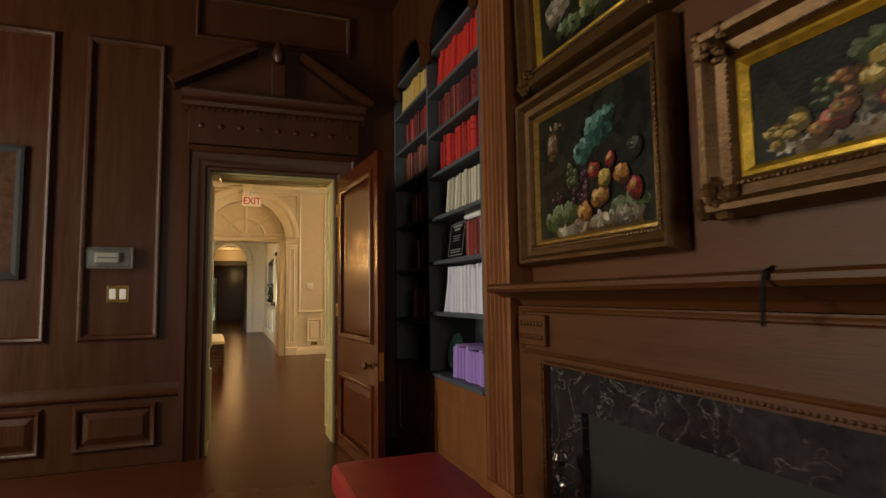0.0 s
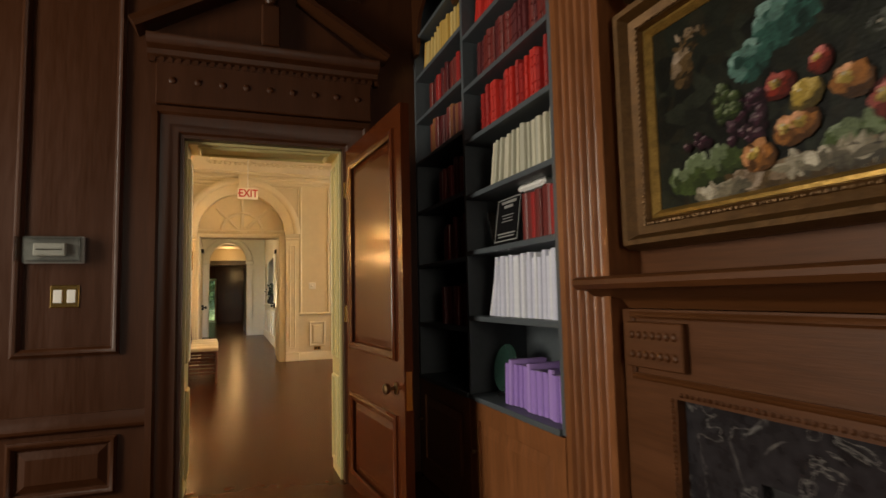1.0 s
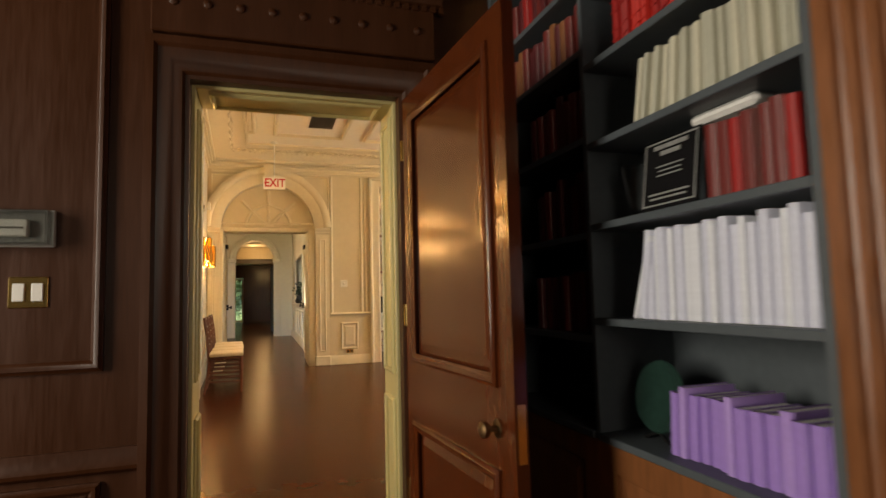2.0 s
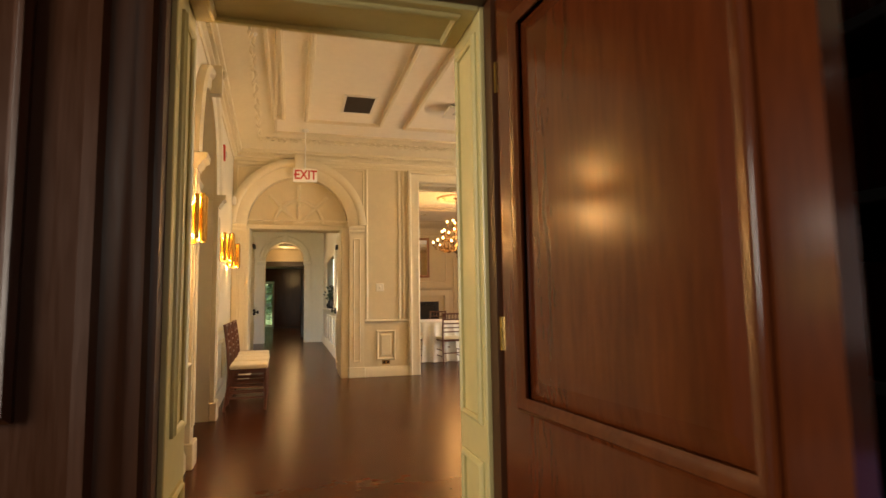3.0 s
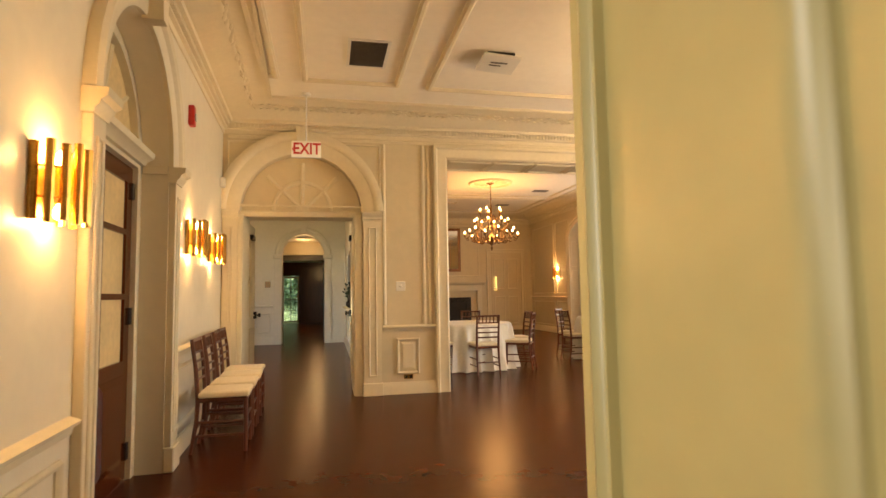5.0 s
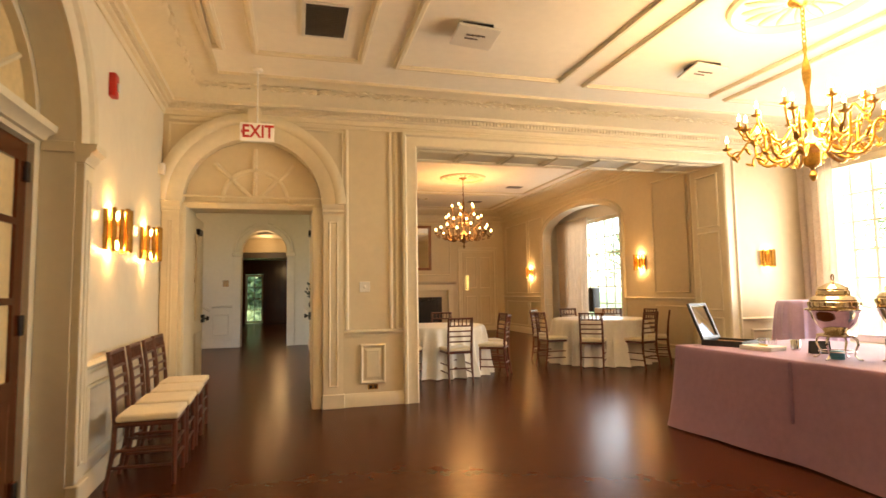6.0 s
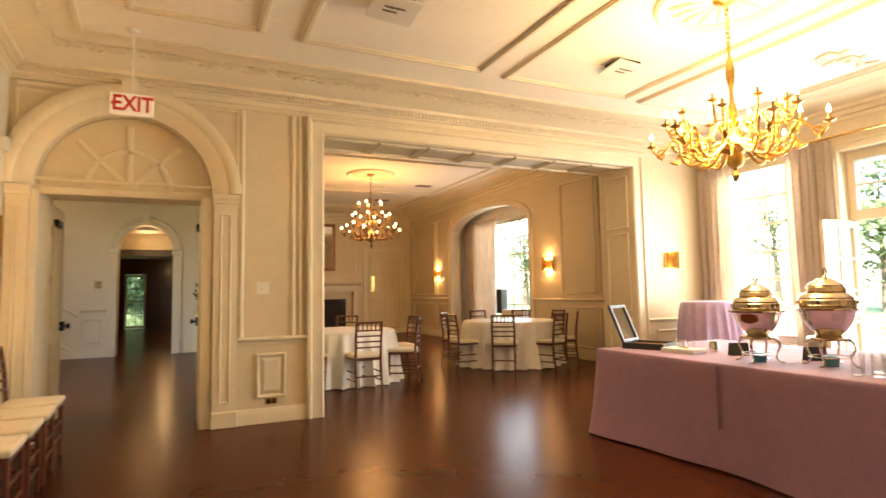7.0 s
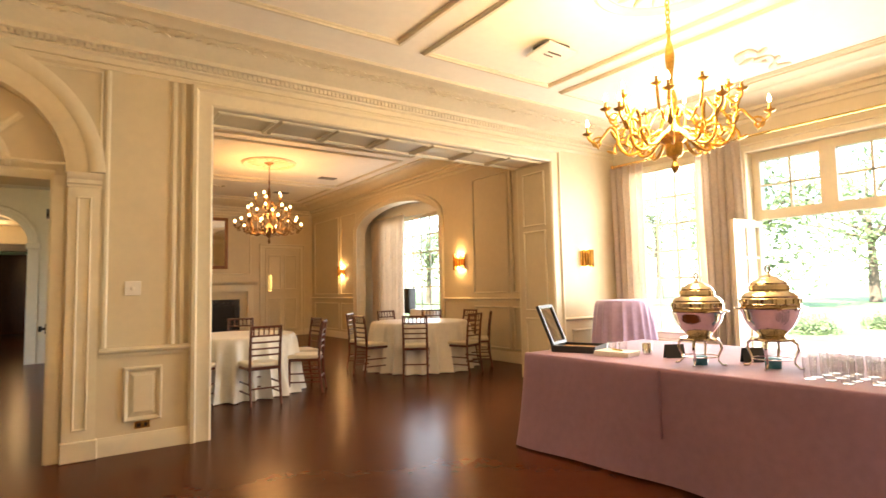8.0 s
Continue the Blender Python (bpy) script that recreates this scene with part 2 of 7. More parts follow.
def rect(axis, d, a0, a1, z0, z1):
    if axis == "y":
        return [(a0, d, z0), (a1, d, z0), (a1, d, z1), (a0, d, z1)]
    if axis == "x":
        return [(d, a0, z0), (d, a1, z0), (d, a1, z1), (d, a0, z1)]
    return [(a0, z0, d), (a1, z0, d), (a1, z1, d), (a0, z1, d)]


def slab(bm, axis, d0, d1, outline, holes=()):
    """A plate between d0 and d1 along axis, from an outline with holes cut through it, as (along, up) points."""
    from mathutils.geometry import tessellate_polygon
    loops = [[Vector((a, b, 0)) for a, b in loop] for loop in (outline, *holes)]
    flat = [v for loop in loops for v in loop]

    def at(v, d):
        return (v.x, d, v.y) if axis == "y" else (d, v.x, v.y) if axis == "x" else (v.x, v.y, d)
    front = [bm.verts.new(at(v, d0)) for v in flat]
    back = [bm.verts.new(at(v, d1)) for v in flat]
    for a, b, c in tessellate_polygon(loops):
        bm.faces.new((front[a], front[b], front[c]))
        bm.faces.new((back[c], back[b], back[a]))
    k = 0
    for loop in loops:
        for i in range(len(loop)):
            a, b = k + i, k + (i + 1) % len(loop)
            bm.faces.new((front[a], front[b], back[b], back[a]))
        k += len(loop)
    return bm


def R(a0, a1, z0, z1):
    return [(a0, z0), (a1, z0), (a1, z1), (a0, z1)]


def arch_pts(cx, z, rx, rz, n=24, a0=0.0, a1=math.pi):
    return [(cx + rx * math.cos(a0 + (a1 - a0) * i / n), z + rz * math.sin(a0 + (a1 - a0) * i / n)) for i in range(n + 1)]


OGEE = [(0, 0), (0.042, 0), (0.042, 0.010), (0.034, 0.016), (0.026, 0.026), (0.014, 0.030), (0.008, 0.020), (0, 0.016)]
BEAD = [(-0.03, 0), (0.03, 0), (0.03, 0.012), (0.018, 0.016), (0.012, 0.03), (-0.012, 0.03), (-0.018, 0.016), (-0.03, 0.012)]


def scaled(prof, s, d=None):
    return [(u * s, v * (d or s)) for u, v in prof]


def panel_frame(name, axis, d, a0, a1, z0, z1, out, material, parent, s=1.0):
    """A mitred moulding frame on a wall; out is the side (+1 or -1) that it stands proud of."""
    n = {"x": (out, 0, 0), "y": (0, out, 0), "z": (0, 0, out)}[axis]
    return part(name, moulding(bmesh.new(), rect(axis, d, a0, a1, z0, z1), n, scaled(OGEE, s), True), material, parent)


def raised_panel(bm, axis, d, a0, a1, z0, z1, out, depth=0.018, slope=0.05):
    """A bevelled field: a plate that rises from a thin edge."""
    def at(a, z, h):
        return (d + out * h, a, z) if axis == "x" else (a, d + out * h, z)
    lo = [bm.verts.new(at(a, z, 0.002)) for a, z in R(a0, a1, z0, z1)]
    hi = [bm.verts.new(at(a, z, depth)) for a, z in R(a0 + slope, a1 - slope, z0 + slope, z1 - slope)]
    bm.faces.new(hi)
    for i in range(4):
        bm.faces.new((lo[i], lo[(i + 1) % 4], hi[(i + 1) % 4], hi[i]))
    return bm


# ---- plan ----
LIB_N, HALL_S = 4.52, 4.85      # the wall between library and hall
DOOR_L, DOOR_R, DOOR_H = 0.222, 1.168, 2.125
WX, EX, NY, NB = -0.32, 8.45, 11.64, 12.28   # hall: west, east, north faces, back of the north wall
HZ = 3.62                       # hall ceiling
R2W, R2E, R2N, R2Z = 2.40, 8.0, 22.9, 4.0    # dining room
CORR_N = 20.0
SKEW = 1.9                      # the hall's west wall runs a little out of square
WEST = Matrix.Translation((WX, NY, 0)) @ Matrix.Rotation(radians(SKEW), 4, "Z") @ Matrix.Translation((-WX, -NY, 0))


def on_west(ob):
    """Turns a thing built square with the hall onto the skewed west wall."""
    ob.matrix_world = WEST @ ob.matrix_world
    return ob



floor = structure("floor", slab(bmesh.new(), "z", -0.15, 0.0, [(-3.6, -3.4), (2.4, -3.4), (2.4, 4.45), (8.78, 4.45), (8.78, 32.2), (-3.6, 32.2)]), FLOOR, "polished dark reddish-brown stained floor", "floor")

# library shell
w = structure("wall_library_north", slab(bmesh.new(), "y", LIB_N, LIB_N + 0.09, [(-3.3, 0), (DOOR_L, 0), (DOOR_L, DOOR_H), (DOOR_R, DOOR_H), (DOOR_R, 0), (2.2, 0), (2.2, HZ), (-3.3, HZ)]), MAHOGANY, "dark mahogany panelled wall with a doorway", "wall")
for a0, a1 in ((-0.60, -0.09), (-1.36, -0.78), (-2.2, -1.5), (-3.0, -2.35)):
    panel_frame("panel_moulding", "y", LIB_N, a0, a1, 0.87, 3.05, -1, MAHOGANY, w, 1.1)
    panel_frame("panel_moulding", "y", LIB_N, a0, a1, 0.12, 0.43, -1, MAHOGANY, w, 1.0)
    part("panel", raised_panel(bmesh.new(), "y", LIB_N, a0 + 0.05, a1 - 0.05, 0.17, 0.38, -1, 0.02, 0.04), MAHOGANY, w, smooth=False)
part("panel_moulding", moulding(bmesh.new(), rect("y", LIB_N, 0.1, 1.3, 3.15, 3.5), (0, -1, 0), OGEE, True), MAHOGANY, w)
RAIL = [(0, 0), (0.10, 0), (0.10, 0.012), (0.085, 0.03), (0.07, 0.034), (0.05, 0.02), (0.02, 0.014), (0, 0.012)]
part("dado_rail", moulding(bmesh.new(), [(0.05, LIB_N, 0.56), (-3.3, LIB_N, 0.56)], (0, -1, 0), RAIL), MAHOGANY, w)
part("skirting", moulding(bmesh.new(), [(0.05, LIB_N, 0.0), (-3.3, LIB_N, 0.0)], (0, -1, 0), RAIL), MAHOGANY, w)
structure("wall_library_west", slab(bmesh.new(), "x", -3.1, -3.3, R(-3.3, LIB_N, 0, HZ), [R(2.1, 3.3, 0.7, 2.7)]), MAHOGANY, "dark mahogany wall with a window", "wall")
structure("wall_library_south", slab(bmesh.new(), "y", -3.1, -3.3, R(-3.3, 2.2, 0, HZ), [R(-0.1, 1.1, 0.7, 2.7)]), MAHOGANY, "dark mahogany wall with a window", "wall")
structure("ceiling_library", B(-3.3, 2.3, -3.3, LIB_N, HZ, HZ + 0.1), MAHOGANY, "dark wooden ceiling", "ceiling")

# hall shell
w = structure("wall_hall_south", slab(bmesh.new(), "y", LIB_N + 0.092, HALL_S, [(-1.6, 0), (DOOR_L, 0), (DOOR_L, DOOR_H), (DOOR_R, DOOR_H), (DOOR_R, 0), (8.8, 0), (8.8, R2Z), (-1.6, R2Z)]), CREAM, "cream painted wall with a doorway", "wall")
structure("ceiling_hall", B(WX, EX, HALL_S, NY, HZ, HZ + 0.15), CEIL, "white plaster ceiling with moulded ribs", "ceiling")

AY0, AY1, AZ = 7.42, 8.93, 2.27          # the alcove in the west wall
ALC = [(AY0, 0), *[(a, z) for a, z in arch_pts((AY0 + AY1) / 2, AZ, -(AY1 - AY0) / 2, 0.80)], (AY1, 0)]
wall_w = structure("wall_hall_west", slab(bmesh.new(), "x", WX, WX - 0.19, [(HALL_S, 0), *ALC, (NB, 0), (NB, HZ), (HALL_S, HZ)]), WEST_PAINT, "off-white painted wall with an arched recess", "wall")
on_west(wall_w)

DX0, DX1, DZ = -0.09, 1.30, 2.31         # arched doorway in the north wall
OX0, OX1, OZ = 2.53, 7.02, 3.08          # wide opening
ACX, AR = 0.64, 0.75
north = [(WX - 0.4, 0), (DX0, 0), (DX0, DZ)] + [(a, z) for a, z in arch_pts(ACX, DZ + 0.03, -AR, AR)] + [(DX1, DZ), (DX1, 0), (OX0, 0), (OX0, OZ), (OX1, OZ), (OX1, 0), (8.8, 0), (8.8, R2Z), (WX - 0.4, R2Z)]
wall_n = structure("wall_hall_north", slab(bmesh.new(), "y", NY, NB, north), CREAM, "cream painted wall with an arched doorway and a wide opening", "wall")

WIN = R(10.05, 11.42, 0.55, 3.05)
FD = [(7.95, 0), (9.62, 0), (9.62, 2.95), (7.95, 2.95)]
wall_e = structure("wall_hall_east", slab(bmesh.new(), "x", EX, EX + 0.32, [(HALL_S, 0), (7.95, 0), (7.95, 2.95), (9.62, 2.95), (9.62, 0), (NB, 0), (NB, HZ + 0.3), (HALL_S, HZ + 0.3)], [WIN]), CREAM, "cream painted wall with tall windows", "wall")

# dining room shell
structure("wall_dining_west", B(R2W - 0.2, R2W, NB, R2N, 0, R2Z), CREAM, "cream painted wall", "wall")
wall_r2n = structure("wall_dining_north", B(R2W - 0.2, R2E + 0.3, R2N, R2N + 0.2, 0, R2Z), CREAM, "cream panelled wall with a fireplace", "wall")
BY0, BY1 = 15.8, 19.7
bay = [(BY0, 0), *[(a, z) for a, z in arch_pts((BY0 + BY1) / 2, 2.85, -(BY1 - BY0) / 2, 0.55)], (BY1, 0)]
wall_r2e = structure("wall_dining_east", slab(bmesh.new(), "x", R2E, R2E + 0.25, [(NB, 0), *bay, (R2N, 0), (R2N, R2Z), (NB, R2Z)]), CREAM, "cream panelled wall with an arched window bay", "wall")
structure("ceiling_dining", B(R2W - 0.2, R2E + 0.3, NB, R2N, R2Z, R2Z + 0.15), CEIL, "white plaster ceiling", "ceiling")

# stair hall and passage beyond the arched doorway
structure("ceiling_stair_hall", B(-3.2, R2W - 0.2, NB, CORR_N, 3.5, 3.6), CEIL, "white ceiling", "ceiling")
structure("wall_stair_hall_west", B(-3.4, -3.2, NB, CORR_N, 0, 3.5), WHITE_WALL, "white plaster wall", "wall")
wall_sr = structure("wall_stair_hall_east", slab(bmesh.new(), "x", 1.45, 1.6, [(NB, 0), (13.0, 0), (13.0, 2.25), (14.3, 2.25), (14.3, 0), (CORR_N, 0), (CORR_N, 3.5), (NB, 3.5)], [R(15.0, 17.9, 0.98, 2.3)]), WHITE_WALL, "white plaster wall with a doorway and a serving hatch", "wall")
arc = [(-0.235, 0), *[(a, z) for a, z in arch_pts(0.325, 2.40, -0.56, 0.56)], (0.885, 0)]
wall_c = structure("wall_stair_hall_north", slab(bmesh.new(), "y", CORR_N, CORR_N + 0.4, [(-3.4, 0), *arc, (1.6, 0), (1.6, 3.5), (-3.4, 3.5)]), WHITE_WALL, "white plaster wall with an arched opening", "wall")
structure("wall_passage_west", B(-2.0, -1.8, CORR_N + 0.4, 32, 0, 2.9), WALNUT, "brown panelled passage wall", "wall")
structure("wall_passage_east", B(1.42, 1.6, CORR_N + 0.4, 32, 0, 2.9), WALNUT, "brown panelled passage wall", "wall")
structure("wall_passage_north", slab(bmesh.new(), "y", 32, 32.2, [(-2, 0), (-1.12, 0), (-1.12, 2.25), (-0.34, 2.25), (-0.34, 0), (1.6, 0), (1.6, 2.9), (-2, 2.9)]), MAHOGANY_DOOR, "reddish-brown wall with a glazed door", "wall")
structure("ceiling_passage", B(-2.0, 1.6, CORR_N + 0.4, 32.2, 2.9, 3.0), CEIL, "pale passage ceiling", "ceiling")
LAWN = mat("lawn", (0.10, 0.17, 0.05), 0.9, vary=0.3, scale=0.5)
structure("ground", B(-300, 400, -300, 300, -0.6, -0.16), LAWN, "sunlit mown lawn", "lawn")
structure("terrace", B(8.78, 15.5, 3, 24, -0.16, -0.06), mat("pale_paving", (0.42, 0.40, 0.36), 0.8, vary=0.15, scale=1.5), "pale stone terrace", "paving")

# ---- library: door, casing, pediment, bookcase, chimney-piece ----
door = thing("doorcase", (0, 0, 0), "dark carved mahogany door surround with broken pediment", "door surround")
CASE = [(0, 0), (0.175, 0), (0.175, 0.055), (0.14, 0.06), (0.125, 0.045), (0.085, 0.04), (0.07, 0.03), (0.03, 0.028), (0.018, 0.016), (0, 0.014)]
path = [(DOOR_R, LIB_N, 0), (DOOR_R, LIB_N, DOOR_H), (DOOR_L, LIB_N, DOOR_H), (DOOR_L, LIB_N, 0)]
part("architrave", moulding(bmesh.new(), path[::-1], (0, -1, 0), CASE), MAHOGANY, door)
PED0, PED1 = 0.02, 1.40
pm = (PED0 + PED1) / 2
part("frieze", B(PED0 + 0.05, PED1 - 0.05, LIB_N - 0.07, LIB_N, 2.31, 2.58, b=0.006), MAHOGANY, door)
for i in range(9):
    x = PED0 + 0.14 + i * (PED1 - PED0 - 0.28) / 8
    part("carved_boss", lathe(bmesh.new(), [(0.0, 0.012), (0.012, 0.010), (0.02, 0.005), (0.022, 0.0)], n=8), MAHOGANY, door).matrix_local = pose(x, LIB_N - 0.07, 2.45, 90)
COR = [(0, 0), (0.02, 0), (0.05, 0.03), (0.055, 0.06), (0.10, 0.075), (0.12, 0.11), (0.12, 0.13), (0, 0.13)]
part("cornice", moulding(bmesh.new(), [(PED1, LIB_N, 2.58), (PED0, LIB_N, 2.58)], (0, 0, 1), COR), MAHOGANY, door)
for i in range(30):
    x = PED0 + 0.02 + i * 0.046
    part("dentil", B(x, x + 0.026, LIB_N - 0.075, LIB_N - 0.045, 2.555, 2.585), MAHOGANY, door, smooth=False)
RAKE = [(0, 0), (0, 0.15), (0.03, 0.15), (0.06, 0.12), (0.09, 0.10), (0.10, 0.06), (0.10, 0)]
for sx in (-1, 1):
    part("raking_cornice", moulding(bmesh.new(), [(pm + sx * 0.74, LIB_N, 2.72), (pm + sx * 0.16, LIB_N, 3.06)], (0, -1, 0), [((u if sx < 0 else -u), v) for u, v in RAKE]), MAHOGANY, door)
part("pediment_field", slab(bmesh.new(), "y", LIB_N - 0.03, LIB_N, [(PED0 + 0.04, 2.70), (PED1 - 0.04, 2.70), (pm + 0.1, 3.08), (pm - 0.1, 3.08)]), MAHOGANY, door)
part("pedestal_block", B(pm - 0.055, pm + 0.055, LIB_N - 0.12, LIB_N - 0.03, 2.72, 2.98, b=0.008), MAHOGANY, door)
part("finial", lathe(bmesh.new(), [(0.05, 0), (0.03, 0.02), (0.05, 0.06), (0.055, 0.1), (0.03, 0.15), (0.012, 0.19)], (pm, LIB_N - 0.08, 2.98), 12), MAHOGANY, door)

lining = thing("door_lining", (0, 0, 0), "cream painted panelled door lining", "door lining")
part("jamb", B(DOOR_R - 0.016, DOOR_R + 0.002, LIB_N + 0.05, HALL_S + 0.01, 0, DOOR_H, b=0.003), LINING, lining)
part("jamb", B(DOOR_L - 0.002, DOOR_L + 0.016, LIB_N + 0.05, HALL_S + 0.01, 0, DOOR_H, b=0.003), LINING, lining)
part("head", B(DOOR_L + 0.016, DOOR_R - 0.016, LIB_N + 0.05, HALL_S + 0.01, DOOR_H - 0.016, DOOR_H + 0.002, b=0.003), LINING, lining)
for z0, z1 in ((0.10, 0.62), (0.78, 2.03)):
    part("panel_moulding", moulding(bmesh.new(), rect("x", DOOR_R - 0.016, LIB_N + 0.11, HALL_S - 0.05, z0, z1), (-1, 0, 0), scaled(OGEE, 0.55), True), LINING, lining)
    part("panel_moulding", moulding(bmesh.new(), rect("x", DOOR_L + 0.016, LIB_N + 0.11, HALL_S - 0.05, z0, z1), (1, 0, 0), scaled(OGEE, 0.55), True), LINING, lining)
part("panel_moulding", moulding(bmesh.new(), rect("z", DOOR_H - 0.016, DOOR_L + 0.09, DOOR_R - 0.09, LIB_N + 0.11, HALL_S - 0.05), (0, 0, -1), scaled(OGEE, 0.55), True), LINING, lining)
HCASE = [(0, 0), (0.13, 0), (0.13, 0.026), (0.11, 0.03), (0.09, 0.02), (0.03, 0.014), (0.015, 0.008), (0, 0.006)]
part("architrave", moulding(bmesh.new(), [(DOOR_R, HALL_S, 0), (DOOR_R, HALL_S, DOOR_H), (DOOR_L, HALL_S, DOOR_H), (DOOR_L, HALL_S, 0)], (0, 1, 0), HCASE), LINING, lining)

# the leaf stands open into the library, hinged at the jamb by the bookcase
LEAF_W, LEAF_T = 1.02, 0.045
leaf = thing("door_leaf", pose(DOOR_R + 0.012, LIB_N - 0.03, 0, 0, 0, -85.6), "open polished mahogany two-panel door", "door")
# leaf runs along its own +x from the hinge; its seen face looks along its own -y
P1, P2 = (0.86, 1.98), (0.10, 0.56)
part("slab", slab(bmesh.new(), "y", 0.0, LEAF_T, R(0, LEAF_W, 0.012, 2.10), [R(0.12, LEAF_W - 0.12, *P1), R(0.12, LEAF_W - 0.12, *P2)]), MAHOGANY_DOOR, leaf)
for z0, z1 in (P1, P2):
    part("panel", raised_panel(B(0.11, LEAF_W - 0.11, 0.016, 0.03, z0 - 0.01, z1 + 0.01), "y", 0.016, 0.14, LEAF_W - 0.14, z0 + 0.02, z1 - 0.02, -1, 0.010, 0.05), MAHOGANY_DOOR, leaf, smooth=False)
    part("panel_moulding", moulding(bmesh.new(), rect("y", 0.0, 0.10, LEAF_W - 0.10, z0 - 0.02, z1 + 0.02), (0, -1, 0), scaled(OGEE, 1.0, 0.6), True), MAHOGANY_DOOR, leaf)
knob = part("door_knob", lathe(bmesh.new(), [(0.030, 0), (0.030, 0.006), (0.010, 0.010), (0.009, 0.03), (0.020, 0.036), (0.027, 0.048), (0.026, 0.060), (0.014, 0.068)], n=20), BRONZE, leaf, "dark bronze door knob")
knob.matrix_local = pose(LEAF_W - 0.11, 0, 0.71, 90)
part("lock_plate", B(LEAF_W - 0.004, LEAF_W + 0.002, 0.008, 0.038, 0.62, 0.80), BRASS, leaf)
for z in (0.25, 1.05, 1.85):
    part("hinge", tube(bmesh.new(), [(-0.006, 0.0, z - 0.05), (-0.006, 0.0, z + 0.05)], 0.008), BRASS, leaf)

# bookcase
BK0, BK1, BKD, BKF = 2.76, 4.50, 3.66, 1.67
bk = thing("bookcase", (BKF, 0, 0), "built-in wooden bookcase with grey painted shelves", "bookcase")
D = 0.34
part("back_board", B(D, D + 0.02, BK0, BK1, 0, 3.4), SHELF_GREY, bk)
part("side_board", B(0.002, D, BK0, BK0 + 0.025, 0.62, 3.3), SHELF_GREY, bk)
part("side_board", B(0.002, D, BK1 - 0.02, BK1 + 0.015, 0.0, 3.3), SHELF_GREY, bk)
part("divider", B(0.0, D, BKD - 0.013, BKD + 0.013, 0.62, 3.3, b=0.002), SHELF_GREY, bk)
SHELF_R = (0.64, 1.045, 1.385, 1.685, 1.985, 2.275, 2.57, 2.86)
SHELF_L = (0.64, 0.98, 1.36, 1.72, 2.06, 2.35, 2.65, 2.93)
for z in SHELF_R:
    part("shelf", B(0.0 if z > 0.7 else -0.012, D, BK0 + 0.025, BKD - 0.013, z - 0.026, z, b=0.003), SHELF_GREY, bk)
for z in SHELF_L:
    part("shelf", B(0.0 if z > 0.7 else -0.012, D, BKD + 0.013, BK1 - 0.02, z - 0.026, z, b=0.003), SHELF_GREY, bk)
for y0, y1 in ((BK0, BKD), (BKD, BK1)):
    ym, hw = (y0 + y1) / 2, (y1 - y0) / 2
    edge = [(y0, 2.80), (y0 + 0.08, 2.80), (y0 + 0.12, 2.86), (y0 + 0.10, 2.93)]
    for i in range(13):
        a = math.pi * (1 - i / 12)
        edge.append((ym + (hw - 0.13) * math.cos(a), 2.98 + 0.15 * math.sin(a)))
    edge += [(y1 - 0.10, 2.93), (y1 - 0.12, 2.86), (y1 - 0.08, 2.80), (y1, 2.80)]
    part("scalloped_valance", slab(bmesh.new(), "x", -0.012, 0.012, edge + [(y1, HZ), (y0, HZ)]), MAHOGANY, bk)
    part("cabinet_front", slab(bmesh.new(), "x", 0.0, 0.025, R(y0 + 0.004, y1 - 0.004, 0.0, 0.612), [R(y0 + 0.10, y1 - 0.10, 0.12, 0.52)]), WALNUT, bk)
    cd = part("cabinet_door", raised_panel(B(0.012, 0.03, y0 + 0.09, y1 - 0.09, 0.11, 0.53), "x", 0.012, y0 + 0.11, y1 - 0.11, 0.13, 0.51, -1, 0.012, 0.05), WALNUT, bk, smooth=False)
    part("cabinet_knob", lathe(bmesh.new(), [(0.010, 0), (0.006, 0.008), (0.014, 0.018), (0.010, 0.026)], n=12), BRONZE, cd).matrix_local = pose(0, y1 - 0.06, 0.36, 0, -90)

# east wall of the library: pilaster and chimney breast
CB = 1.80
wall_le = structure("wall_library_east", B(CB, 2.2, -3.3, BK0 - 0.02, 0, HZ), WALNUT_FLAT, "reddish brown walnut panelled chimney wall", "wall")
structure("wall_library_backing", B(BKF + 0.37, 2.35, BK0 - 0.02, LIB_N, 0, HZ), MAHOGANY, "plain dark wall behind the bookcase", "wall")
pil = bmesh.new()
y = 2.46
prof = [(BKF, y)]
for i in range(5):
    a = y + 0.035 + i * 0.048
    prof += [(BKF, a), (BKF + 0.014, a + 0.008), (BKF + 0.018, a + 0.018), (BKF + 0.014, a + 0.028), (BKF, a + 0.036)]
prof += [(BKF, BK0 - 0.002), (CB + 0.03, BK0 - 0.002), (CB + 0.03, y)]
slab(pil, "z", 0.0, HZ, prof)
pilaster = structure("pilaster_library", pil, WALNUT, "fluted walnut pilaster", "pilaster")
part("base_block", B(BKF - 0.02, CB, 2.44, BK0, 0, 0.20, b=0.006), WALNUT, pilaster)

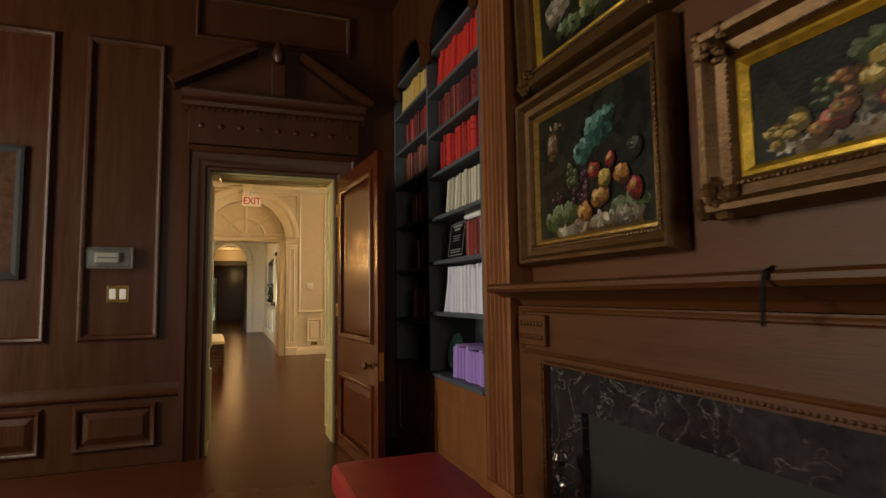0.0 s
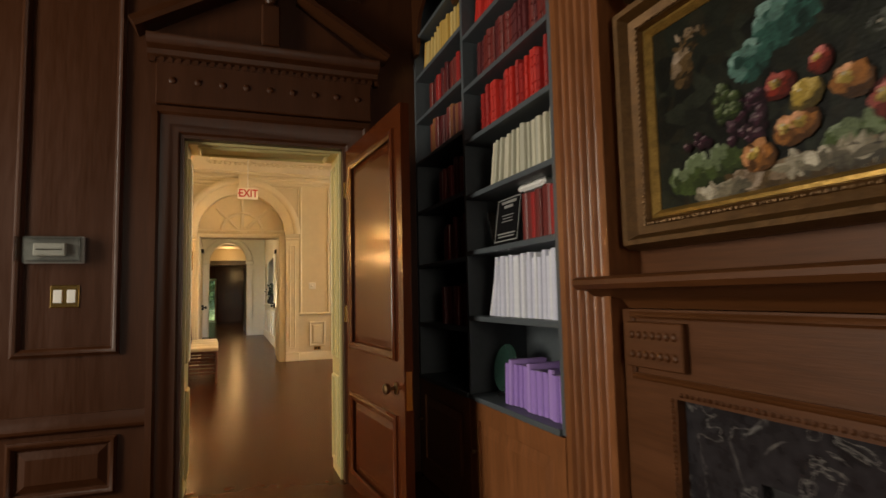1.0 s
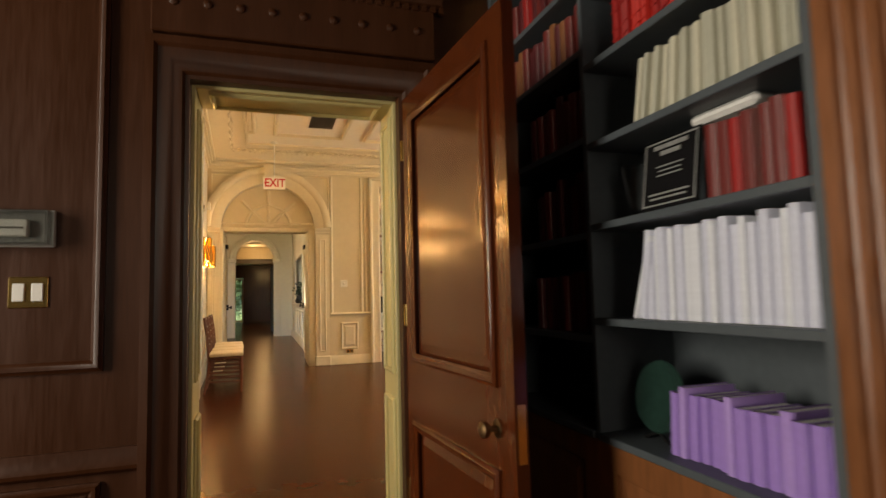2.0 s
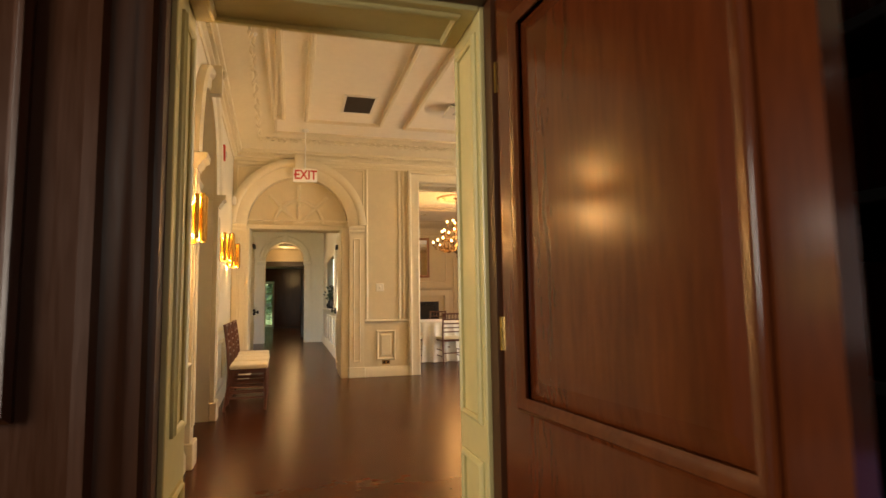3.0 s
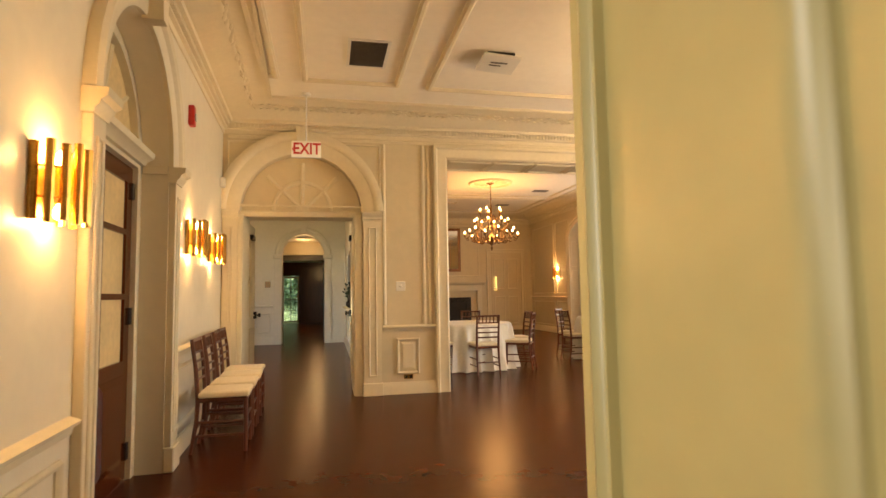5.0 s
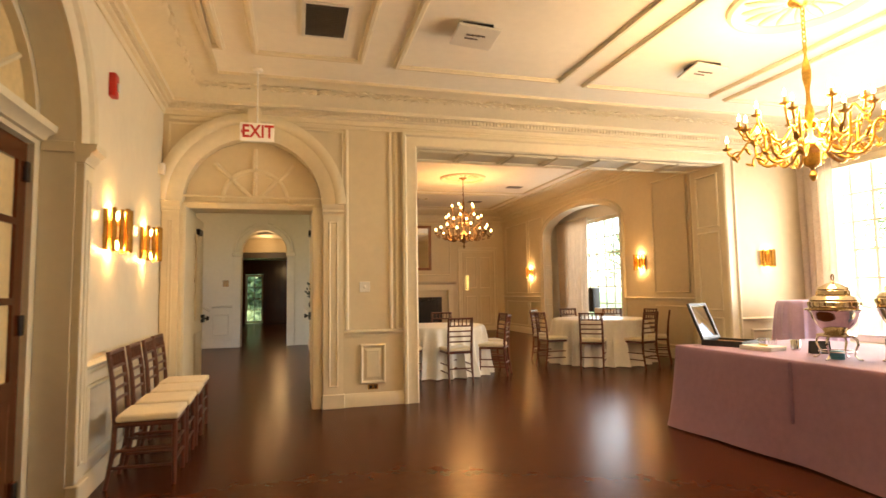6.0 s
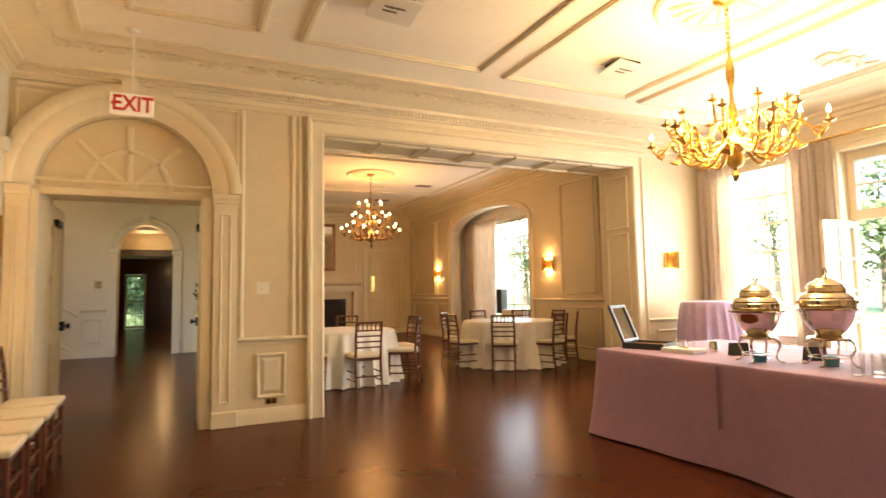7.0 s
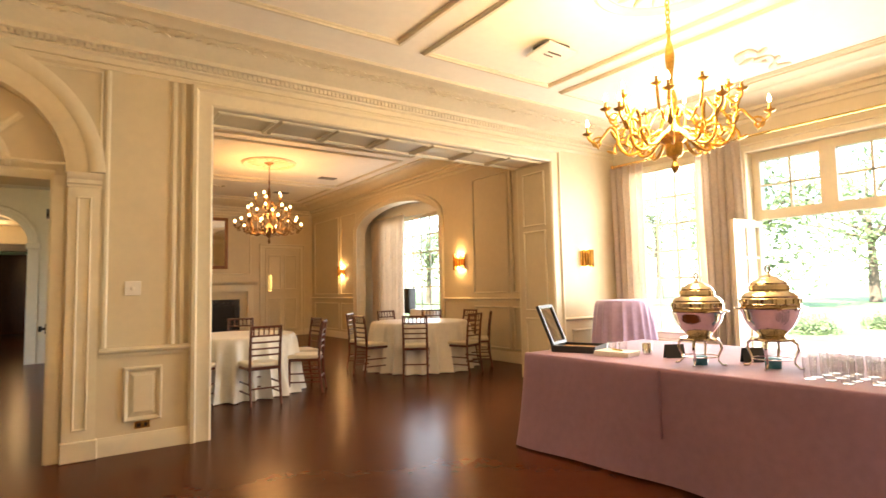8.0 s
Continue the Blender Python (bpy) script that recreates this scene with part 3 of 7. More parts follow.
fp = thing("fireplace", (CB, 0, 0), "carved walnut fireplace with veined dark marble surround", "fireplace")
FY0, FY1 = -0.30, 2.45
fc = (FY0 + FY1) / 2
shelf_path = [(0, FY1 + 0.10, 1.10), (0, FY0, 1.10)]
SH = [(0, 0), (0.06, 0), (0.075, 0.02), (0.085, 0.03), (0.13, 0.04), (0.16, 0.06), (0.20, 0.065), (0.215, 0.08), (0.215, 0.095), (0.20, 0.105), (0, 0.105)]
part("mantel_shelf", moulding(bmesh.new(), shelf_path, (0, 0, 1), [(-u, v) for u, v in SH]), WALNUT_FLAT, fp)
part("surround", slab(bmesh.new(), "x", -0.09, 0.0, [(FY1, 0), (FY1, 1.098), (FY0, 1.098), (FY0, 0), (FY0 + 0.24, 0), (FY0 + 0.24, 0.84), (FY1 - 0.22, 0.84), (FY1 - 0.22, 0)]), WALNUT_FLAT, fp)
part("frieze_moulding", moulding(bmesh.new(), rect("x", -0.09, FY0 + 0.06, FY1 - 0.06, 0.90, 1.07), (-1, 0, 0), scaled(OGEE, 0.5), True), WALNUT_FLAT, fp)
for yy in (FY1 - 0.26, FY0 + 0.10):
    blk = part("carved_block", B(-0.115, -0.09, yy - 0.02, yy + 0.22, 0.92, 1.06, b=0.004), WALNUT_FLAT, fp)
    for k in range(7):
        for sgn in (0, 1):
            part("carved_leaf", lathe(bmesh.new(), [(0.0, 0.010), (0.009, 0.007), (0.014, 0.0)], n=7), WALNUT_FLAT, blk).matrix_local = pose(-0.115, yy + 0.01 + k * 0.03, 0.96 + sgn * 0.06, 0, -90)
bead_rows = [[(FY0 + 0.26 + k * (FY1 - FY0 - 0.5) / 109, 0.855) for k in range(110)]]
bead_rows += [[(yy, 0.02 + k * 0.016) for k in range(52)] for yy in (FY1 - 0.205, FY0 + 0.225)]
for row in bead_rows:
    bead = bmesh.new()
    for yy, zz in row:
        bmesh.ops.create_uvsphere(bead, u_segments=6, v_segments=4, radius=0.0075, matrix=pose(-0.092, yy, zz))
    tagged(part("bead_moulding", bead, WALNUT_FLAT, fp), kind="stuff")
part("marble_slip", slab(bmesh.new(), "x", -0.06, 0.0, [(FY1 - 0.22, 0), (FY1 - 0.22, 0.84), (FY0 + 0.24, 0.84), (FY0 + 0.24, 0), (FY0 + 0.50, 0), (FY0 + 0.50, 0.67), (FY1 - 0.46, 0.67), (FY1 - 0.46, 0)]), MARBLE, fp, "black marble with white veins")
# the firebox is a flat black plate with no hollow behind it
part("firebox", B(-0.03, -0.004, FY0 + 0.50, FY1 - 0.46, 0.0, 0.67), BLACK, fp, "flat black plate across the firebox")
part("hearth", B(-0.50, -0.09, FY0 + 0.1, FY1 - 0.1, 0.0, 0.025, b=0.004), MARBLE, fp)
andiron = thing("andiron", (CB - 0.15, 2.02, 0.025), "polished steel andiron with twisted shaft", "andiron")
tw = [(0.012 * math.cos(k * 0.9), 0.012 * math.sin(k * 0.9), 0.05 + k * 0.014) for k in range(28)]
part("shaft", tube(bmesh.new(), tw, 0.012, 6), SILVER, andiron)
part("foot", tube(bmesh.new(), [(0, -0.10, 0.0), (0, -0.06, 0.05), (0, 0, 0.07), (0, 0.06, 0.05), (0, 0.10, 0.0)], 0.012, 6), SILVER, andiron)
part("ball", lathe(bmesh.new(), [(0.0, 0), (0.02, 0.006), (0.032, 0.03), (0.02, 0.055), (0.0, 0.062)], (0, 0, 0.43), 14), SILVER, andiron)


# framed still lifes: flat canvases of plain daubs in deep frames
MID_GILT = mat("mid_gilt", (0.45, 0.27, 0.07), 0.4, 0.7, vary=0.4, scale=35, bump=0.5, bscale=110)


def daub(bm, y, z, ry, rz, x, n=14, wob=0.0, rot=0.0):
    vs = []
    for i in range(n):
        a = 2 * math.pi * i / n
        s = 1 + wob * math.sin(3 * a + y * 37) + wob * 0.6 * math.sin(5 * a + z * 51)
        u, v = ry * s * math.cos(a), rz * s * math.sin(a)
        vs.append(bm.verts.new((x, y + u * math.cos(rot) - v * math.sin(rot), z + u * math.sin(rot) + v * math.cos(rot))))
    bm.faces.new(vs)


def paint(name, c):
    return mat("oil_" + name, c, 0.45, vary=0.45, scale=22, bump=0.4, bscale=90, spec=0.15)


GROUND_PAINT = paint("umber", (0.016, 0.015, 0.008))


def picture(y0, y1, z0, z1, fw, label, gilt, inner, art, tilt=0.0, depth=0.075):
    """A picture on the chimney wall; y0 to y1 and z0 to z1 are its frame's outside."""
    h = z1 - z0
    ob = thing("framed_painting", pose(CB - 0.004, 0, z0, 0, tilt), label, "painting", "pictures on the chimney wall")
    fr = [(0, 0), (0, depth * 0.6), (fw * 0.12, depth), (fw * 0.25, depth * 0.95), (fw * 0.4, depth * 0.62), (fw * 0.62, depth * 0.5), (fw * 0.74, depth * 0.62), (fw * 0.8, depth * 0.4), (fw * 0.8, 0.0)]
    ring = [(0, y1, 0), (0, y0, 0), (0, y0, h), (0, y1, h)]
    part("frame", moulding(bmesh.new(), ring, (-1, 0, 0), fr, True), gilt, ob)
    part("slip", moulding(bmesh.new(), [(0, y1 - fw * 0.8, fw * 0.8), (0, y0 + fw * 0.8, fw * 0.8), (0, y0 + fw * 0.8, h - fw * 0.8), (0, y1 - fw * 0.8, h - fw * 0.8)], (-1, 0, 0), [(0, 0), (0, depth * 0.42), (fw * 0.08, depth * 0.46), (fw * 0.2, depth * 0.25), (fw * 0.2, 0)], True), inner, ob, "bright gilt inner slip")
    orn = bmesh.new()
    rnd = random.Random(int(y0 * 100) + int(z0 * 100))
    for off, rad, step in ((0.16, 0.008, 0.022), (0.66, 0.006, 0.018)):
        o = fw * off
        for a, b, horizontal in ((y0 + o, y1 - o, True), (o, h - o, False)):
            k = int((b - a) / step)
            for i in range(k + 1):
                s = a + (b - a) * i / k
                for e in (0, 1):
                    p = (-depth * 0.86 if off < 0.3 else -depth * 0.58, s, o if e == 0 else h - o) if horizontal else (-depth * 0.86 if off < 0.3 else -depth * 0.58, y0 + o if e == 0 else y1 - o, s)
                    bmesh.ops.create_uvsphere(orn, u_segments=5, v_segments=3, radius=rad * rnd.uniform(0.8, 1.2), matrix=Matrix.Translation(p))
    for cy in (y0 + fw * 0.35, y1 - fw * 0.35) if fw > 0.13 else ():
        for cz in (fw * 0.35, h - fw * 0.35):
            for i in range(16):
                bmesh.ops.create_uvsphere(orn, u_segments=6, v_segments=4, radius=rnd.uniform(0.012, 0.026), matrix=Matrix.Translation((-depth * rnd.uniform(0.6, 0.95), cy + rnd.uniform(-0.4, 0.4) * fw, cz + rnd.uniform(-0.4, 0.4) * fw)))
    tagged(part("carved_ornament", orn, gilt, ob), kind="stuff")
    c0, c1, e0, e1 = y0 + fw * 0.9, y1 - fw * 0.9, fw * 0.9, h - fw * 0.9
    canvas = part("canvas", B(-0.018, -0.004, c0, c1, e0, e1), GROUND_PAINT, ob, "dark oil canvas of a fruit still life")
    layers = {}
    for k, (m, spot) in enumerate(art):
        layers.setdefault(m, []).append((k, spot))
    for m, spots in layers.items():
        bm = bmesh.new()
        for k, (u, v, ru, rv, wob) in spots:
            # u runs along the picture from its bookcase end, v upwards
            daub(bm, c1 - u * (c1 - c0), e0 + v * (e1 - e0), ru * (c1 - c0), rv * (c1 - c0), -0.0184 - k * 0.000004, 9, wob, (k * 2.39) % 3.14)
        tagged(part("brushwork", bm, m, canvas, smooth=False), kind="stuff")
    return ob


TONES = {}


def tone(c, k):
    """One of five tones of an oil colour, from shade to light."""
    f = (0.22, 0.5, 0.85, 1.25, 1.7)[k]
    w = (0.0, 0.0, 0.0, 0.05, 0.14)[k]
    key = (c, k)
    if key not in TONES:
        TONES[key] = paint(f"tone_{len(TONES)}", tuple(min(0.8, q * f + w) for q in c))
    return TONES[key]


C_RED, C_PEACH, C_YEL, C_GRAPE, C_TEAL, C_LINEN, C_EARTH, C_GREEN, C_DUSK = (0.26, 0.025, 0.012), (0.34, 0.13, 0.03), (0.40, 0.27, 0.05), (0.05, 0.012, 0.025), (0.03, 0.11, 0.085), (0.21, 0.18, 0.12), (0.11, 0.065, 0.025), (0.055, 0.085, 0.022), (0.022, 0.026, 0.016)


def strokes(art, seed, c, u, v, ru, rv, n, size, streak=1.0, lit=True):
    """Scatters short brush strokes over an ellipse, lighter towards the upper bookcase side."""
    q = random.Random(seed)
    for _ in range(n):
        r, a = math.sqrt(q.random()), q.uniform(0, 6.283)
        du, dv = r * math.cos(a), r * math.sin(a)
        k = 2.0 + (1.9 * (-0.45 * du + 0.75 * dv) if lit else 0.0) + q.gauss(0, 0.55)
        art.append((tone(c, max(0, min(4, round(k)))), (u + du * ru * 0.85, v + dv * rv * 0.85, size * q.uniform(0.6, 1.3) * streak, size * q.uniform(0.6, 1.3), 0.12)))


def still_life(seed, fruit, extras):
    art = []
    q = random.Random(seed)
    for k in range(150):
        art.append((tone(C_DUSK, q.choice((0, 0, 1, 1, 2))), (q.uniform(0.03, 0.97), q.uniform(0.04, 0.96), q.uniform(0.03, 0.08), q.uniform(0.03, 0.09), 0.2)))
    for i, (c, u, v, ru, rv, n, size, streak) in enumerate(extras):
        strokes(art, seed + i, c, u, v, ru, rv, n, size, streak)
    for i, (c, u, v, r) in enumerate(fruit):
        art.append((tone(c, 0), (u + 0.006, v - 0.008, r * 1.04, r * 1.32, 0.03)))
        strokes(art, seed + 50 + i, c, u, v, r * 0.9, r * 1.2, 26, r * 0.38)
        if c in (C_RED, C_PEACH):
            strokes(art, seed + 90 + i, C_YEL, u - r * 0.25, v + r * 0.2, r * 0.4, r * 0.5, 7, r * 0.22)
        art.append((tone(C_LINEN, 4), (u - r * 0.35, v + r * 0.55, r * 0.10, r * 0.12, 0.1)))
    return art


def cluster(c, n, seed, u, v, su, sv, r):
    q = random.Random(seed)
    return [(c, u + q.uniform(-su, su), v + q.uniform(-sv, sv), r * q.uniform(0.8, 1.15)) for _ in range(n)]


art1 = still_life(3, cluster(C_GRAPE, 30, 5, 0.42, 0.36, 0.06, 0.10, 0.018) + cluster(C_GREEN, 16, 8, 0.35, 0.46, 0.04, 0.08, 0.018) + cluster(C_GRAPE, 9, 9, 0.22, 0.32, 0.06, 0.03, 0.014) + [(C_RED, 0.55, 0.44, 0.042), (C_RED, 0.68, 0.48, 0.034), (C_PEACH, 0.76, 0.36, 0.048), (C_YEL, 0.63, 0.36, 0.044), (C_PEACH, 0.57, 0.24, 0.044), (C_PEACH, 0.62, 0.25, 0.040), (C_RED, 0.85, 0.25, 0.050), (C_PEACH, 0.46, 0.17, 0.050), (C_DUSK, 0.86, 0.50, 0.045)],
                  [(C_EARTH, 0.16, 0.72, 0.05, 0.12, 60, 0.014, 1.5), (C_EARTH, 0.20, 0.86, 0.09, 0.07, 24, 0.008, 2.0), (C_TEAL, 0.58, 0.72, 0.11, 0.12, 80, 0.026, 1.0), (C_TEAL, 0.45, 0.60, 0.09, 0.08, 50, 0.022, 1.0), (C_TEAL, 0.66, 0.80, 0.06, 0.05, 26, 0.020, 1.0), (C_GREEN, 0.25, 0.16, 0.20, 0.10, 110, 0.022, 1.2), (C_GREEN, 0.80, 0.14, 0.16, 0.08, 60, 0.022, 1.2), (C_EARTH, 0.62, 0.06, 0.34, 0.05, 70, 0.022, 2.0), (C_LINEN, 0.70, 0.09, 0.20, 0.03, 70, 0.016, 2.2), (C_LINEN, 0.30, 0.05, 0.13, 0.03, 40, 0.014, 2.0)])
art2 = still_life(13, cluster(C_YEL, 12, 3, 0.07, 0.24, 0.03, 0.07, 0.012) + cluster(C_GREEN, 16, 4, 0.16, 0.52, 0.03, 0.12, 0.010) + cluster(C_PEACH, 14, 6, 0.20, 0.50, 0.025, 0.10, 0.010) + [(C_YEL, 0.106, 0.34, 0.020), (C_PEACH, 0.147, 0.22, 0.021), (C_RED, 0.176, 0.28, 0.023), (C_PEACH, 0.19, 0.34, 0.020), (C_YEL, 0.245, 0.50, 0.026), (C_YEL, 0.27, 0.62, 0.026), (C_RED, 0.27, 0.30, 0.022), (C_PEACH, 0.34, 0.42, 0.026), (C_YEL, 0.38, 0.56, 0.028), (C_RED, 0.43, 0.36, 0.026), (C_PEACH, 0.52, 0.30, 0.026)],
                  [(C_GREEN, 0.25, 0.72, 0.05, 0.12, 60, 0.010, 1.0), (C_GREEN, 0.34, 0.76, 0.07, 0.14, 70, 0.012, 1.0), (C_LINEN, 0.226, 0.36, 0.022, 0.14, 50, 0.009, 1.0), (C_LINEN, 0.20, 0.14, 0.18, 0.012, 70, 0.006, 3.0), (C_EARTH, 0.5, 0.06, 0.47, 0.05, 110, 0.012, 2.4)])
art3 = still_life(23, [(C_YEL, 0.48, 0.35, 0.05), (C_YEL, 0.55, 0.25, 0.04), (C_PEACH, 0.7, 0.3, 0.04)],
                  [(C_LINEN, 0.2, 0.35, 0.14, 0.12, 60, 0.022, 1.2), (C_YEL, 0.48, 0.25, 0.06, 0.12, 40, 0.020, 1.0), (C_GREEN, 0.5, 0.15, 0.4, 0.08, 70, 0.022, 1.2)])
picture(1.42, 2.44, 1.29, 2.10, 0.12, "fruit still life in a carved dull gilt frame", OLD_GILT, MID_GILT, art1, 0.0, 0.09)
picture(-0.35, 1.29, 1.37, 1.94, 0.14, "long fruit still life in an ornate gilt frame", OLD_GILT, BRIGHT_GILT, art2, 0.0, 0.10)
picture(1.36, 2.40, 2.13, 2.95, 0.145, "flower still life in an ornate gilt frame", OLD_GILT, BRIGHT_GILT, art3, -2.0, 0.09)
tape = thing("black_strap", (CB - 0.004, 0.98, 0.95), "thin black strap hanging over the mantel edge", "strap")
part("band", tube(bmesh.new(), [(-0.19, 0, 0.262), (-0.222, 0.002, 0.25), (-0.226, 0.004, 0.215), (-0.224, 0.008, 0.17), (-0.222, 0.012, 0.12)], 0.006, 6), IRON, tape)

# small dark portrait-like landscape beside the door
sp = thing("framed_painting", (0, LIB_N, 1.30), "small dark landscape in a black frame", "painting")
part("frame", moulding(bmesh.new(), rect("y", 0, -1.62, -0.94, 0.0, 0.91), (0, -1, 0), [(0, 0), (0, 0.03), (0.02, 0.035), (0.05, 0.02), (0.05, 0)], True), BLACK, sp)
cv = part("canvas", B(-1.58, -0.98, -0.016, -0.002, 0.04, 0.87), paint("dusk", (0.07, 0.03, 0.012)), sp)

# thermostat in a clear guard, and a brass double switch
th = thing("thermostat", (-0.43, LIB_N, 1.45), "thermostat under a clear plastic guard", "thermostat")
part("guard_base", B(-0.16, 0.16, -0.016, 0, -0.075, 0.075, b=0.006), mat("smoke_plastic", (0.30, 0.30, 0.28), 0.15), th)
part("dial_case", B(-0.075, 0.075, -0.045, -0.016, -0.035, 0.035, b=0.006), PLASTIC, th)
part("scale_mark", B(-0.06, 0.06, -0.048, -0.045, -0.004, 0.004), GRILLE, th)
cover = part("guard", slab(bmesh.new(), "y", -0.075, -0.016, R(-0.15, 0.15, -0.068, 0.068), [R(-0.142, 0.142, -0.060, 0.060)]), GLASS, th)
part("guard_front", B(-0.142, 0.142, -0.075, -0.070, -0.060, 0.060), GLASS, cover)
sw = thing("light_switch", (-0.36, LIB_N, 1.195), "brass plate with two white rocker switches", "light switch")
part("plate", B(-0.068, 0.068, -0.007, 0, -0.062, 0.062, b=0.003), BRASS, sw)
for x in (-0.032, 0.032):
    part("rocker", B(x - 0.021, x + 0.021, -0.013, -0.007, -0.036, 0.036, b=0.003), PLASTIC, sw)

# red leather bench by the hearth
bn = thing("bench", (1.0, 1.90, 0), "red buttoned leather fender bench", "bench")
part("cushion", box(bmesh.new(), -0.23, 0.23, -0.42, 0.42, 0.38, 0.495, b=0.04, seg=3), RED_LEATHER, bn)
part("seat_frame", B(-0.21, 0.21, -0.40, 0.40, 0.30, 0.38, b=0.008), CHAIR_WOOD, bn)
for x in (-0.18, 0.18):
    for y in (-0.36, 0.36):
        part("leg", lathe(bmesh.new(), [(0.018, 0), (0.024, 0.02), (0.016, 0.06), (0.03, 0.20), (0.034, 0.30)], (x, y, 0), 12), CHAIR_WOOD, bn)
pip = bmesh.new()
tube(pip, [(-0.215, -0.405, 0.40), (0.215, -0.405, 0.40), (0.215, 0.405, 0.40), (-0.215, 0.405, 0.40)], 0.009, 6, True)
part("piping", pip, RED_LEATHER, bn)


# books: boards and spine round a block of pages
def book_meshes(name, material, t, d, h):
    bm = bmesh.new()
    prof = [(d, 0), (d, 0.003), (0.012, 0.003), (0.004, 0.006), (0.004, t - 0.006), (0.012, t - 0.003), (d, t - 0.003), (d, t), (0.010, t), (0.002, t * 0.85), (-0.002, t * 0.5), (0.002, t * 0.15), (0.010, 0)]
    slab(bm, "z", 0, h, prof)
    return bm




def shelf_row(y0, y1, z, colours, tall, thick, lean=0.0, gap=0.0, seed=1, group="books", label="", depth=0.19, inset=0.05, decay=0.13, banded=()):
    """Books side by side from y1 down to y0, spines to the room; lean in degrees for the first ones."""
    rnd = random.Random(seed)
    y = y1
    protos = []
    for k, c in enumerate(colours):
        for j in range(2):
            t, h = rnd.uniform(*thick), rnd.uniform(*tall)
            ob = part("book", book_meshes("book", c, t, depth, h), c, None)
            tagged(ob, label, "book", group)
            if c in banded:
                for f in (0.18, 0.34, 0.66, 0.84):
                    part("spine_band", B(-0.0030, 0.004, t * 0.16, t * 0.84, h * f - 0.003, h * f + 0.003), c, ob, smooth=False)
            part("page_block", B(0.006, depth - 0.006, 0.003, t - 0.003, 0.004, h - 0.004), PAPER, ob, "cream page block", smooth=False)
            protos.append([ob, t, h, False])
    first = True
    run = 0
    while True:
        ob, t, h, used = protos[rnd.randrange(len(protos))]
        tilt = lean * max(0.06, 1 - run * decay) if lean else rnd.uniform(-0.6, 0.6)
        step = t / math.cos(radians(tilt)) + (abs(math.sin(radians(tilt))) * 0.012)
        if y - step < y0:
            break
        y -= step
        lift = abs(math.sin(radians(tilt))) * t if tilt > 0 else 0.0
        m = pose(BKF + inset + rnd.uniform(-0.012, 0.012), y + (0 if not lean else -math.sin(radians(tilt)) * 0.0), z + 0.001, tilt, 0, 0)
        if not protos[[p[0] for p in protos].index(ob)][3]:
            ob.matrix_world = m
            protos[[p[0] for p in protos].index(ob)][3] = True
        else:
            copy_thing(ob, m)
        run += 1
    for p in protos:
        if not p[3]:
            for c in list(p[0].children):
                bpy.data.objects.remove(c)
            bpy.data.objects.remove(p[0])


def cloth_board(name, c, r=0.5):
    return mat("board_" + name, c, r, vary=0.08, scale=9, bump=0.2, bscale=260)


REDS = [cloth_board("scarlet", (0.52, 0.02, 0.012)), cloth_board("crimson", (0.34, 0.014, 0.012))]
MAROON = [cloth_board("maroon", (0.10, 0.012, 0.014)), cloth_board("oxblood", (0.16, 0.02, 0.016))]
TAN = [cloth_board("cream", (0.56, 0.53, 0.40)), cloth_board("mottled", (0.44, 0.43, 0.33))]
OCHRE = [cloth_board("ochre", (0.56, 0.36, 0.09)), cloth_board("straw", (0.60, 0.44, 0.16))]
# white boards with the blue cast of window daylight put into their colour
WHITES = [cloth_board("daylit_white", (0.66, 0.68, 0.80)), cloth_board("white", (0.72, 0.74, 0.80))]
PURPLE = [cloth_board("violet", (0.36, 0.22, 0.62)), cloth_board("lilac", (0.42, 0.27, 0.66))]
RB0, RB1, LB0, LB1 = BK0 + 0.03, BKD - 0.02, BKD + 0.02, BK1 - 0.03
shelf_row(RB0, RB1 - 0.02, SHELF_R[6], REDS[:1], (0.24, 0.27), (0.030, 0.042), 12, 0, 1, "books in the bookcase", "bright red cloth-bound book on the shelf", decay=0.05)
shelf_row(RB0, RB1 - 0.06, SHELF_R[5], MAROON, (0.22, 0.25), (0.035, 0.05), 3, 0, 2, "books in the bookcase", "dark maroon leather-bound book on the shelf", banded=MAROON)
shelf_row(RB0, RB1 - 0.12, SHELF_R[4], REDS, (0.21, 0.25), (0.028, 0.042), 0, 0, 3, "books in the bookcase", "red leather-bound book with raised spine bands", banded=REDS)
shelf_row(RB0, RB1 - 0.20, SHELF_R[3], TAN, (0.22, 0.24), (0.024, 0.036), 12, 0, 4, "books in the bookcase", "cream mottled cloth book leaning on its neighbours", decay=0.07)
shelf_row(RB0, RB0 + 0.36, SHELF_R[2], MAROON[1:] + REDS[1:], (0.20, 0.22), (0.04, 0.05), 0, 0, 5, "books in the bookcase", "dull red book beside a plaque")
shelf_row(RB0, RB1 - 0.14, SHELF_R[1], WHITES, (0.25, 0.30), (0.026, 0.040), 19, 0, 6, "books in the bookcase", "white cloth-bound volume leaning on its neighbours", decay=0.45)
shelf_row(RB0, RB1 - 0.30, SHELF_R[0], PURPLE, (0.18, 0.235), (0.030, 0.050), 3, 0, 7, "books in the bookcase", "lilac cloth-bound book on the lowest shelf")
shelf_row(LB0, LB1 - 0.02, SHELF_L[6], OCHRE, (0.19, 0.23), (0.024, 0.034), 10, 0, 8, "books in the bookcase", "ochre cloth book leaning on its neighbours")
shelf_row(LB0, LB1 - 0.1, SHELF_L[5], MAROON + REDS[1:], (0.20, 0.24), (0.04, 0.055), 0, 0, 9, "books in the bookcase", "dark red book on the shelf")
